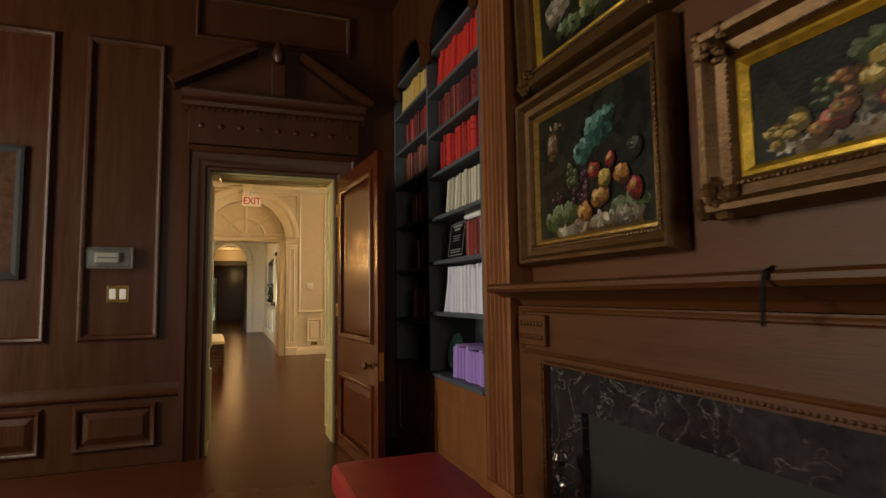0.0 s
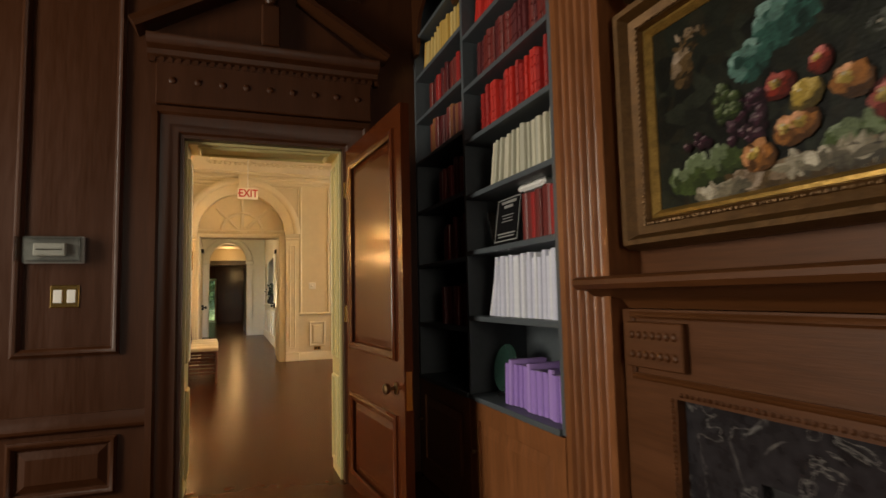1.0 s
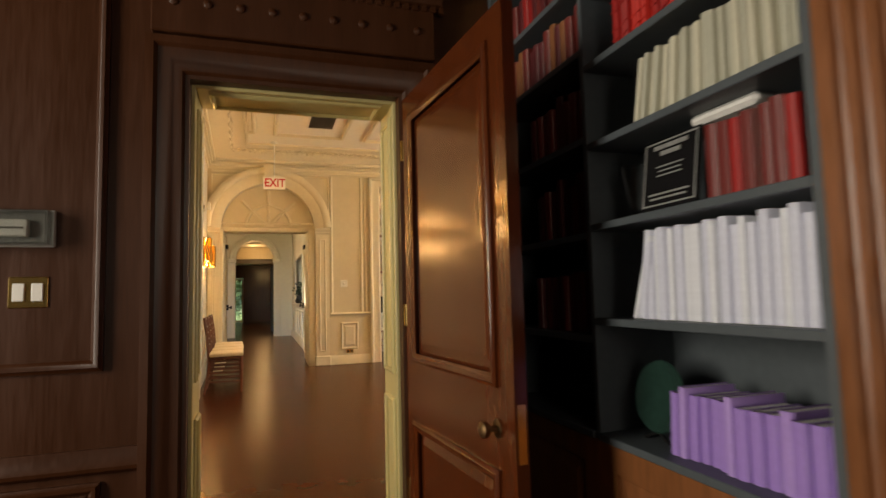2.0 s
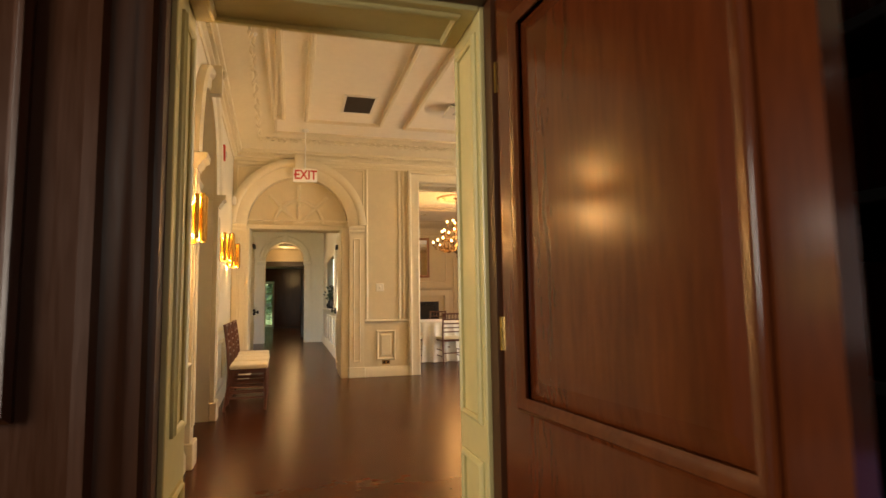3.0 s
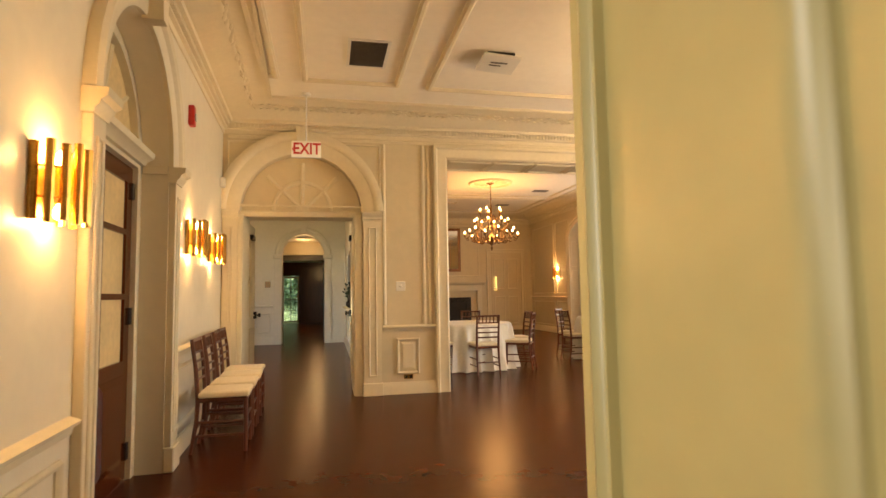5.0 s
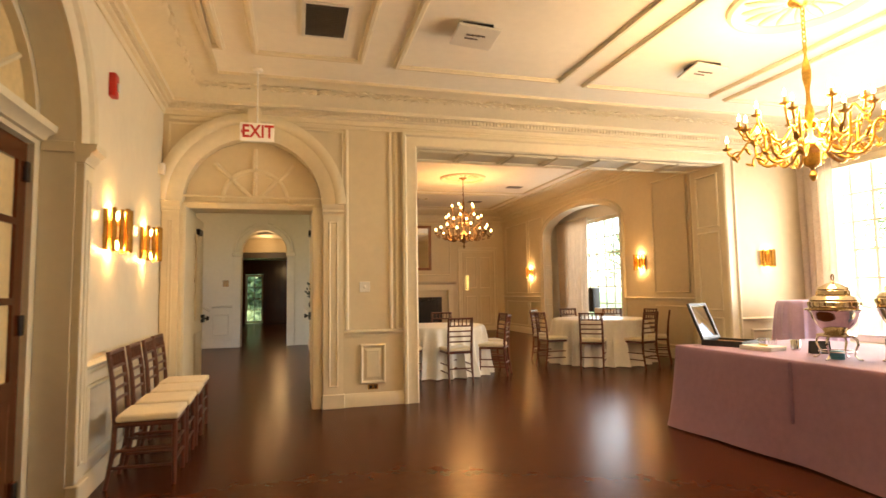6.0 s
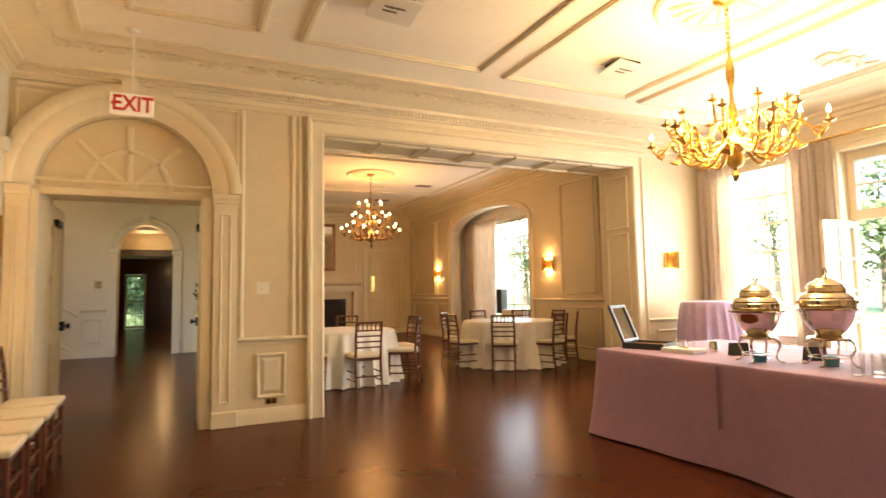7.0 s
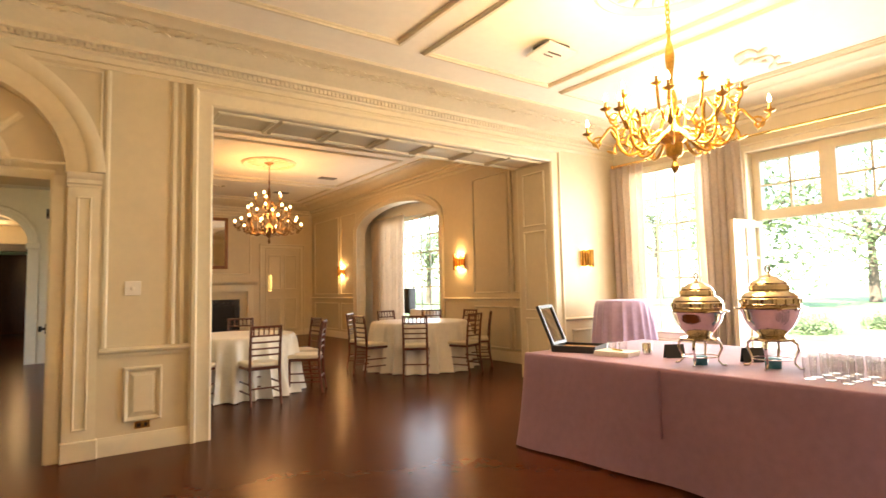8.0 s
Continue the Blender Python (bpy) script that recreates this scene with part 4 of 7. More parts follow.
shelf_row(LB0, LB1 - 0.1, SHELF_L[4], MAROON + [cloth_board("tobacco", (0.25, 0.09, 0.03))], (0.19, 0.24), (0.04, 0.055), 0, 0, 10, "books in the bookcase", "brown and maroon book on the shelf")
for k in (1, 2, 3):
    shelf_row(LB0, LB1 - 0.3, SHELF_L[k], MAROON, (0.20, 0.25), (0.04, 0.06), 0, 0, 20 + k, "books in the bookcase", "dark maroon book in the shade of the door")

pq = thing("award_plaque", (BKF + 0.05, 3.30, SHELF_R[2]), "black glass award plaque with pale lettering bars", "plaque")
part("tablet", box(bmesh.new(), 0.0, 0.014, -0.125, 0.125, 0.0, 0.235, b=0.004), mat("black_glass", (0.012, 0.012, 0.013), 0.12, vary=0.1), pq).matrix_local = pose(0.0, 0, 0.01, 0, 8)
BAR = mat("silver_ink", (0.28, 0.28, 0.27), 0.4)
for z, hw, hh in ((0.205, 0.075, 0.007), (0.183, 0.045, 0.007), (0.14, 0.06, 0.002), (0.125, 0.05, 0.002), (0.11, 0.055, 0.002), (0.05, 0.09, 0.003), (0.035, 0.08, 0.003)):
    part("writing_bar", B(-0.002, -0.0005, -hw, hw, z - hh, z + hh), BAR, pq, smooth=False).matrix_local = pose(0.0, 0, 0.01, 0, 8)
part("border", slab(bmesh.new(), "x", -0.002, -0.0005, R(-0.117, 0.117, 0.012, 0.225), [R(-0.112, 0.112, 0.017, 0.220)]), BAR, pq, smooth=False).matrix_local = pose(0.0, 0, 0.01, 0, 8)
part("easel_foot", tube(bmesh.new(), [(-0.03, 0.09, 0.004), (0.01, 0.09, 0.012), (0.05, 0.09, 0.004)], 0.005, 6), IRON, pq)
gv = thing("glass_ornament", (BKF + 0.10, 3.52, SHELF_R[2]), "cut glass ornament on the shelf", "ornament")
part("body", lathe(bmesh.new(), [(0.03, 0), (0.035, 0.01), (0.012, 0.03), (0.03, 0.12), (0.04, 0.19), (0.034, 0.19), (0.02, 0.12), (0.005, 0.04)], n=10), GLASS, gv)
dt = thing("disc_ornament", (BKF + 0.12, 3.47, SHELF_R[0]), "dark green glass dish on a stand", "ornament")
part("dish", lathe(bmesh.new(), [(0.0, 0.0), (0.08, 0.01), (0.12, 0.035), (0.115, 0.04), (0.07, 0.018), (0.0, 0.01)], n=24), mat("green_glass", (0.02, 0.05, 0.04), 0.15), dt).matrix_local = pose(0.03, 0, 0.14, 0, -80)
part("stand", tube(bmesh.new(), [(-0.02, -0.06, 0.004), (-0.01, 0, 0.03), (-0.02, 0.06, 0.004)], 0.006, 6), IRON, dt)
tray = thing("folded_cloth", (BKF + 0.08, 3.1, SHELF_R[3] - 0.026), "pale tray hung under the shelf", "tray")
part("tray_body", B(0.0, 0.12, -0.12, 0.12, -0.035, -0.001, b=0.012), PAPER, tray)

# ---- hall: cornice, ceiling ribs, arches, openings ----
def cornice(name, pts, z, drop, reach, parent_label, closed=False, flip=1):
    """A cornice round a room: frieze, dentils, cove and a flat ceiling band."""
    d, q = drop, reach
    prof = [(0, 0), (0, -d), (0.015, -d), (0.02, -d * 0.84), (0.05, -d * 0.80), (0.055, -d * 0.62), (0.12, -d * 0.60), (0.125, -d * 0.48), (0.16, -d * 0.44), (q * 0.55, -d * 0.20), (q * 0.60, -d * 0.10), (q * 0.64, -d * 0.10), (q * 0.66, -0.022), (q * 0.94, -0.018), (q * 0.95, -0.03), (q, -0.03), (q, 0)]
    return structure(name, moulding(bmesh.new(), [(x, y, z) for x, y in pts], (0, 0, 1), [(flip * u, v) for u, v in prof], closed), TRIM, parent_label, "cornice")


C1 = cornice("cornice_hall", [(WX + math.tan(radians(SKEW)) * (NY - HALL_S), HALL_S), (EX, HALL_S), (EX, NY), (WX, NY)], HZ, 0.30, 0.62, "white moulded plaster cornice with dentils", True)
dz = HZ - 0.30 * 0.60
dn = bmesh.new()
x = WX + 0.12
while x < EX - 0.12:
    box(dn, x, x + 0.032, NY - 0.085, NY - 0.05, dz - 0.045, dz - 0.002)
    x += 0.046
dents = tagged(part("dentil", dn, TRIM, C1, smooth=False), kind="stuff")
dn = bmesh.new()
y = HALL_S + 0.2
while y < NY - 0.15:
    box(dn, WX + 0.05, WX + 0.085, y, y + 0.032, dz - 0.045, dz - 0.002)
    y += 0.046
on_west(tagged(part("dentil", dn, TRIM, C1, smooth=False), kind="stuff"))
# foliate band of the cornice: small leaf bosses
rnd = random.Random(4)
fol = bmesh.new()
for k in range(96):
    xx = WX + 0.5 + k * 0.083
    for j in range(2):
        m = pose(xx + rnd.uniform(-0.012, 0.012), NY - 0.36 - j * 0.05 - 0.02 * math.sin(k * 1.3), HZ - 0.075 + j * 0.026, 40, 0, rnd.uniform(-50, 50)) @ Matrix.Diagonal((0.036, 0.016, 0.007, 1))
        bmesh.ops.create_icosphere(fol, subdivisions=1, radius=1, matrix=m)
for k in range(70):
    yy = HALL_S + 0.7 + k * 0.083
    m = WEST @ pose(WX + 0.38 + 0.02 * math.sin(k * 1.3), yy, HZ - 0.068, 0, 40, rnd.uniform(40, 140)) @ Matrix.Diagonal((0.036, 0.016, 0.007, 1))
    bmesh.ops.create_icosphere(fol, subdivisions=1, radius=1, matrix=m)
tagged(part("foliage_band", fol, TRIM, C1, "leafy plaster relief"), kind="stuff")

RIB = [(-0.035, 0), (0.035, 0), (0.035, 0.012), (0.02, 0.02), (0.015, 0.032), (-0.015, 0.032), (-0.02, 0.02), (-0.035, 0.012)]
for k, (x0, x1) in enumerate(((0.30, 0.42), (0.72, 1.72), (2.09, 3.92), (4.25, 5.93), (6.22, 7.75))):
    structure(f"ceiling_rib_{k + 1}", moulding(bmesh.new(), rect("z", HZ, x0, x1, HALL_S + 0.95, 10.40 + 0.05 * k), (0, 0, -1), RIB, True), TRIM, "white moulded plaster ceiling rib", "ceiling rib")


def rose(x, y, z, r, name="ceiling_rose"):
    ob = thing(name, (x, y, z), "white plaster ceiling rose with radiating leaves", "ceiling rose")
    part("ring", lathe(bmesh.new(), [(r - 0.10, 0), (r - 0.10, -0.012), (r - 0.075, -0.035), (r - 0.04, -0.045), (r - 0.01, -0.03), (r, 0)], n=48, caps=False), TRIM, ob)
    for i in range(16):
        a = 2 * math.pi * i / 16
        bm = bmesh.new()
        m = pose(0, 0, 0, 0, 0, math.degrees(a)) @ pose(r * 0.5, 0, -0.008) @ Matrix.Diagonal((r * 0.30, r * 0.075, 0.022, 1))
        bmesh.ops.create_icosphere(bm, subdivisions=2, radius=1, matrix=m)
        part("leaf", bm, TRIM, ob)
    return ob


CH1, CH2 = (5.05, 8.48), (4.93, 17.5)
rose(*CH1, HZ, 0.55)
rose(*CH2, R2Z, 0.55)
for cx, cy, cz in ((7.25, 8.85, HZ), (4.4, 20.6, R2Z)):
    ros = thing("plaster_rosette", (cx, cy, cz), "white plaster leaf rosette on the ceiling", "plaster ornament")
    rr = random.Random(8)
    for i in range(13):
        bm = bmesh.new()
        m = pose(rr.uniform(-0.34, 0.34), rr.uniform(-0.12, 0.12), -0.006, 0, 0, rr.uniform(0, 180)) @ Matrix.Diagonal((0.10, 0.04, 0.022, 1))
        bmesh.ops.create_icosphere(bm, subdivisions=2, radius=1, matrix=m)
        part("leaf", bm, TRIM, ros)

# ceiling vent and two tilted air diffusers
vt = thing("ceiling_vent", (1.34, 9.70, HZ), "grey louvred ceiling vent", "vent")
part("frame", slab(bmesh.new(), "z", -0.012, 0.0, R(-0.20, 0.20, -0.31, 0.31), [R(-0.17, 0.17, -0.28, 0.28)]), PLASTIC, vt)
part("backing", B(-0.17, 0.17, -0.28, 0.28, -0.003, 0.0), GRILLE, vt)
for i in range(18):
    sl = part("slat", B(-0.168, 0.168, -0.012, 0.012, -0.002, 0.002), GRILLE, vt, smooth=False)
    sl.matrix_local = pose(0, -0.265 + i * 0.0312, -0.009, 35)
for x, y in ((2.62, 9.55), (5.20, 9.80)):
    df = thing("air_diffuser", (x, y, HZ), "white ceiling air diffuser hanging at a tilt", "air diffuser", "ceiling diffusers")
    part("collar", B(-0.14, 0.14, -0.11, 0.11, -0.05, 0.0, b=0.004), IRON, df)
    part("plate", B(-0.19, 0.19, -0.16, 0.16, -0.012, 0.012, b=0.005), PLASTIC, df).matrix_local = pose(0, 0, -0.075, -7, 4)
    for k in range(5):
        part("slot", B(-0.035, 0.035, -0.006, 0.006, -0.004, 0.004), GRILLE, df).matrix_local = pose(-0.06 + 0.05 * (k % 3), -0.05 + 0.06 * (k // 3), -0.090, -7, 4)

# exit sign
ex = thing("exit_sign", (0.715, 10.9, 2.865), "white exit sign with red letters on a ceiling rod", "exit sign")
part("panel", B(-0.165, 0.165, -0.022, 0.022, 0.0, 0.185, b=0.004), glow("lit_sign_face", (0.80, 0.72, 0.56), 0.06), ex)
part("rod", tube(bmesh.new(), [(0, 0, 0.185), (0, 0, HZ - 2.865)], 0.009), PLASTIC, ex)
part("canopy", lathe(bmesh.new(), [(0.05, 0), (0.045, -0.02), (0.012, -0.03)], (0, 0, HZ - 2.865), 16), PLASTIC, ex)
SIGN_RED = mat("sign_red", (0.62, 0.03, 0.015), 0.5, vary=0.08)


def letters(text, size, m, parent, material, name="lettering", ex_=0.002, sx=1.0):
    cu = bpy.data.curves.new(name, "FONT")
    cu.body, cu.size, cu.extrude, cu.align_x, cu.align_y, cu.offset = text, size, ex_, "CENTER", "CENTER", size * 0.022
    tmp = bpy.data.objects.new(name, cu)
    scene.collection.objects.link(tmp)
    bpy.context.view_layer.update()
    me = bpy.data.meshes.new_from_object(tmp.evaluated_get(bpy.context.evaluated_depsgraph_get()))
    bpy.data.objects.remove(tmp)
    me.materials.clear()
    me.materials.append(material)
    ob = new(name, me)
    ob.parent = parent
    ob.matrix_local = m @ Matrix.Diagonal((sx, 1, 1, 1))
    return ob


letters("EXIT", 0.185, pose(0.008, -0.024, 0.092, 90), ex, SIGN_RED, sx=0.82)
part("arrow", slab(bmesh.new(), "y", -0.026, -0.0222, [(-0.158, 0.092), (-0.142, 0.118), (-0.142, 0.066)]), SIGN_RED, ex)

# north wall: arched doorway
ARCHIV = [(0, 0), (0, 0.02), (0.03, 0.03), (0.06, 0.05), (0.15, 0.055), (0.17, 0.075), (0.22, 0.085), (0.27, 0.07), (0.275, 0)]
adoor = thing("arched_doorcase", (0, 0, 0), "cream arched door surround with panelled pilasters and fan panel", "door surround")
AZ0 = DZ + 0.03
arcp = [(a, NY, z) for a, z in arch_pts(ACX, AZ0, AR, AR, 32)]
part("archivolt", moulding(bmesh.new(), arcp, (0, -1, 0), [(-u * 1.03, v) for u, v in ARCHIV]), TRIM, adoor)
part("keystone", slab(bmesh.new(), "y", NY - 0.11, NY, [(ACX - 0.05, AZ0 + 0.76), (ACX + 0.05, AZ0 + 0.76), (ACX + 0.075, AZ0 + 1.06), (ACX - 0.075, AZ0 + 1.06)]), TRIM, adoor)
tym = [(ACX - AR + 0.005, AZ0 - 0.03)] + [(a, z) for a, z in arch_pts(ACX, AZ0, -AR + 0.005, AR - 0.005, 32)] + [(ACX + AR - 0.005, AZ0 - 0.03)]
part("fan_panel", slab(bmesh.new(), "y", NY + 0.13, NB - 0.01, tym), CREAM, adoor)
fan = NY + 0.13
part("fan_ring", moulding(bmesh.new(), [(a, fan, z) for a, z in arch_pts(ACX, AZ0 + 0.04, 0.36, 0.36, 20)], (0, -1, 0), scaled(RIB, 0.85)), TRIM, adoor)
for a in (45, 90, 135):
    c, s_ = math.cos(radians(a)), math.sin(radians(a))
    part("fan_spoke", moulding(bmesh.new(), [(ACX + 0.07 * c, fan, AZ0 + 0.04 + 0.07 * s_), (ACX + 0.62 * c, fan, AZ0 + 0.04 + 0.62 * s_)], (0, -1, 0), scaled(RIB, 0.85)), TRIM, adoor)
part("fan_boss", slab(bmesh.new(), "y", fan - 0.03, fan, arch_pts(ACX, AZ0 + 0.02, 0.09, 0.09, 12)), TRIM, adoor)
part("transom", moulding(bmesh.new(), [(DX1 + 0.02, fan, AZ0 - 0.05), (DX0 - 0.02, fan, AZ0 - 0.05)], (0, -1, 0), [(0, 0), (0, 0.03), (-0.03, 0.05), (-0.06, 0.06), (-0.08, 0.04), (-0.08, 0)][::-1]), TRIM, adoor)
for x0, x1 in ((1.41, 1.635), (-0.30, -0.13)):
    p = part("pilaster", slab(bmesh.new(), "y", NY - 0.05, NY, R(x0, x1, 0.16, AZ0 - 0.12)), TRIM, adoor)
    for d in (0.02,):
        part("panel_moulding", moulding(bmesh.new(), rect("y", NY - 0.05, x0 + 0.04 + d, x1 - 0.04 - d, 0.24, AZ0 - 0.20), (0, -1, 0), scaled(OGEE, 0.42), True), TRIM, p)
    part("capital", moulding(bmesh.new(), [(x1 + 0.012, NY, AZ0 - 0.12), (x0 - 0.012, NY, AZ0 - 0.12)], (0, 0, 1), [(0, 0), (0.055, 0), (0.06, 0.02), (0.075, 0.03), (0.08, 0.06), (0.10, 0.08), (0.11, 0.115), (0, 0.115)]), TRIM, p)
    part("plinth", B(x0 - 0.015, x1 + 0.015, NY - 0.075, NY, 0, 0.16, b=0.008), TRIM, p)
for x in (DX0, DX1):
    s_ = 1 if x == DX0 else -1
    part("jamb_lining", B(x - 0.002 * s_, x + 0.012 * s_, NY + 0.02, NB + 0.005, 0, DZ, b=0.002), TRIM, adoor)
for side, x0, x1 in ((0, ACX - AR - 0.02, DX0), (1, DX1, ACX + AR)):
    part("jamb_face", B(x0 + 0.001, x1 - 0.001, NY - 0.012, NY - 0.001, 0.0, DZ, b=0.002), TRIM, adoor)

# leaves folded back into the stair hall
for x, sgn in ((DX0 - 0.02, 1), (DX1 + 0.03, -1)):
    lf = thing("door_leaf", (x, NB + 0.02, 0), "open white panelled door with black hardware", "door", "stair hall doors")
    part("slab", B(-0.022, 0.022, 0.0, 0.68, 0.01, 2.28, b=0.003), TRIM, lf)
    for z0, z1 in ((0.15, 0.85), (1.0, 2.1)):
        panel_frame("panel_moulding", "x", 0.022 * sgn, 0.10, 0.58, z0, z1, sgn, TRIM, lf, 0.5)
    part("lock", B(0.022 * sgn, 0.06 * sgn, 0.55, 0.66, 0.96, 1.06, b=0.006), IRON, lf)
    part("knob", lathe(bmesh.new(), [(0.012, 0), (0.012, 0.03), (0.03, 0.04), (0.026, 0.065)], n=14), IRON, lf).matrix_local = pose(0.05 * sgn, 0.60, 1.01, 0, 90 * sgn)
    part("closer", B(0.022 * sgn, 0.07 * sgn, 0.10, 0.34, 2.06, 2.13, b=0.006), IRON, lf)
    for z in (0.3, 1.5, 2.0):
        part("hinge", tube(bmesh.new(), [(0.024 * sgn, 0.0, z - 0.05), (0.024 * sgn, 0.0, z + 0.05)], 0.009), BRASS, lf)

# north wall: panelling, wide opening casing
SKIRT = [(0, 0), (0.0, 0.03), (0.10, 0.03), (0.13, 0.018), (0.15, 0.012), (0.15, 0)]
DADO = [(0, 0), (0.0, 0.014), (0.03, 0.02), (0.045, 0.045), (0.06, 0.05), (0.07, 0.03), (0.08, 0)]


def h_mould(name, parent, axis, d, a0, a1, z, out, prof, material=TRIM):
    """A level moulding on a wall; its profile's first number runs upwards."""
    n = {"x": (out, 0, 0), "y": (0, out, 0)}[axis]
    pa = [(a0, d, z), (a1, d, z)] if axis == "y" else [(d, a0, z), (d, a1, z)]
    up = Vector(n).cross((Vector(pa[1]) - Vector(pa[0])).normalized())
    if up.z < 0:
        pa = pa[::-1]
    return part(name, moulding(bmesh.new(), pa, n, prof), material, parent)


h_mould("skirting", wall_n, "y", NY, 1.65, 2.36, 0, -1, SKIRT)
h_mould("dado_rail", wall_n, "y", NY, 1.65, 2.36, 0.80, -1, DADO)
panel_frame("panel_moulding", "y", NY, 1.83, 2.13, 0.25, 0.71, -1, TRIM, wall_n, 0.9)
part("panel", raised_panel(bmesh.new(), "y", NY, 1.88, 2.08, 0.30, 0.66, -1, 0.014, 0.03), TRIM, wall_n, smooth=False)
for x in (1.68, 2.20, 2.27):
    part("strip_moulding", moulding(bmesh.new(), [(x, NY, 0.88), (x, NY, HZ - 0.36)], (0, -1, 0), scaled(RIB, 0.7)), TRIM, wall_n)
h_mould("picture_rail", wall_n, "y", NY, -0.26, 8.45, 3.27, -1, [(0, 0), (0, 0.012), (0.03, 0.022), (0.04, 0)])
panel_frame("panel_moulding", "y", NY, WX + 0.05, 1.64, 3.15 - 0.75, 3.24, -1, TRIM, wall_n, 0.6)
ocase = thing("opening_casing", (0, 0, 0), "cream moulded casing round a wide opening", "opening casing")
OCASE = [(0, 0), (0.0, 0.03), (0.02, 0.045), (0.06, 0.035), (0.13, 0.04), (0.15, 0.065), (0.18, 0.06), (0.19, 0)]
part("casing", moulding(bmesh.new(), [(OX0, NY, 0), (OX0, NY, OZ), (OX1, NY, OZ), (OX1, NY, 0)], (0, -1, 0), OCASE), TRIM, ocase)
part("casing", moulding(bmesh.new(), [(OX1, NB, 0), (OX1, NB, OZ), (OX0, NB, OZ), (OX0, NB, 0)], (0, 1, 0), OCASE), TRIM, ocase)
for i in range(7):
    a = OX0 + 0.10 + i * (OX1 - OX0 - 0.1) / 7
    part("soffit_panel", moulding(bmesh.new(), rect("z", OZ, a, a + (OX1 - OX0 - 0.1) / 7 - 0.10, NY + 0.10, NB - 0.10), (0, 0, -1), scaled(OGEE, 0.8), True), TRIM, ocase)
for x, s_ in ((OX0, 1), (OX1, -1)):
    for z0, z1 in ((0.2, 0.85), (1.0, 2.1), (2.22, 2.95)):
        part("reveal_panel", moulding(bmesh.new(), rect("x", x, NY + 0.12, NB - 0.12, z0, z1), (s_, 0, 0), scaled(OGEE, 0.7), True), TRIM, ocase)
h_mould("skirting", wall_n, "y", NY, OX1 + 0.19, EX, 0, -1, SKIRT)
h_mould("dado_rail", wall_n, "y", NY, OX1 + 0.19, EX, 0.80, -1, DADO)
panel_frame("panel_moulding", "y", NY, 7.38, 8.3, 0.25, 0.71, -1, TRIM, wall_n, 0.9)

plate = thing("wall_plate", (1.89, NY, 1.38), "white square wall plate", "switch plate")
part("plate", B(-0.062, 0.062, -0.008, 0, -0.062, 0.062, b=0.003), PLASTIC, plate)
part("dial", lathe(bmesh.new(), [(0.018, 0), (0.016, 0.01), (0.004, 0.012)], n=16), PLASTIC, plate).matrix_local = pose(0, -0.008, 0, 90)
outl = thing("power_outlet", (1.98, NY, 0.215), "brass wall outlet above the skirting", "power outlet")
part("plate", B(-0.06, 0.06, -0.008, 0, -0.03, 0.03, b=0.003), BRASS, outl)
for x in (-0.028, 0.028):
    part("socket", B(x - 0.014, x + 0.014, -0.011, -0.008, -0.016, 0.016, b=0.003), IRON, outl)

# west wall: dado, arched recess with glazed doors
h_mould("skirting", wall_w, "x", WX, HALL_S, AY0 - 0.2, 0, 1, SKIRT)
h_mould("dado_rail", wall_w, "x", WX, HALL_S, AY0 - 0.2, 0.68, 1, DADO)
for y0, y1 in ((4.95, 5.72), (5.85, 6.55), (6.66, 7.12)):
    panel_frame("panel_moulding", "x", WX, y0, y1, 0.20, 0.60, 1, TRIM, wall_w, 0.9)
h_mould("skirting", wall_w, "x", WX, AY1 + 0.2, NY, 0, 1, SKIRT)
h_mould("dado_rail", wall_w, "x", WX, AY1 + 0.2, NY, 0.80, 1, DADO)
for y0, y1 in ((9.25, 10.3), (10.42, 11.5)):
    panel_frame("panel_moulding", "x", WX, y0, y1, 0.22, 0.72, 1, TRIM, wall_w, 0.9)
lv = on_west(thing("wall_grille", (WX, 6.15, 0.36), "white louvred heating grille in the dado", "vent"))
part("frame", slab(bmesh.new(), "x", 0.0, 0.014, R(-0.22, 0.22, -0.14, 0.14), [R(-0.19, 0.19, -0.11, 0.11)]), TRIM, lv)
part("backing", B(0.0005, 0.003, -0.19, 0.19, -0.11, 0.11), GRILLE, lv)
for i in range(9):
    part("slat", B(-0.001, 0.001, -0.19, 0.19, -0.009, 0.009), TRIM, lv, smooth=False).matrix_local = pose(0.008, 0, -0.096 + i * 0.024, 0, 30)
ac = on_west(thing("arched_recess_trim", (0, 0, 0), "cream arch with pilasters and scrolled keystone", "arch trim"))
ym, hw = (AY0 + AY1) / 2, (AY1 - AY0) / 2
ar = [(WX, a, z) for a, z in arch_pts(ym, AZ, hw, 0.80, 32)]
AV = [(0, 0), (0, 0.03), (0.02, 0.04), (0.10, 0.045), (0.12, 0.07), (0.16, 0.08), (0.19, 0.06), (0.19, 0)]
part("archivolt", moulding(bmesh.new(), ar, (1, 0, 0), [(-u, v) for u, v in AV]), TRIM, ac)
part("keystone", slab(bmesh.new(), "x", WX, WX + 0.13, [(ym - 0.05, AZ + 0.78), (ym + 0.05, AZ + 0.78), (ym + 0.09, AZ + 1.03), (ym - 0.09, AZ + 1.03)]), TRIM, ac)
part("keystone_scroll", tube(bmesh.new(), [(WX + 0.12 + 0.03 * math.cos(t * 0.7), ym, AZ + 0.98 + 0.03 * math.sin(t * 0.7)) for t in range(12)], 0.022, 8), TRIM, ac)
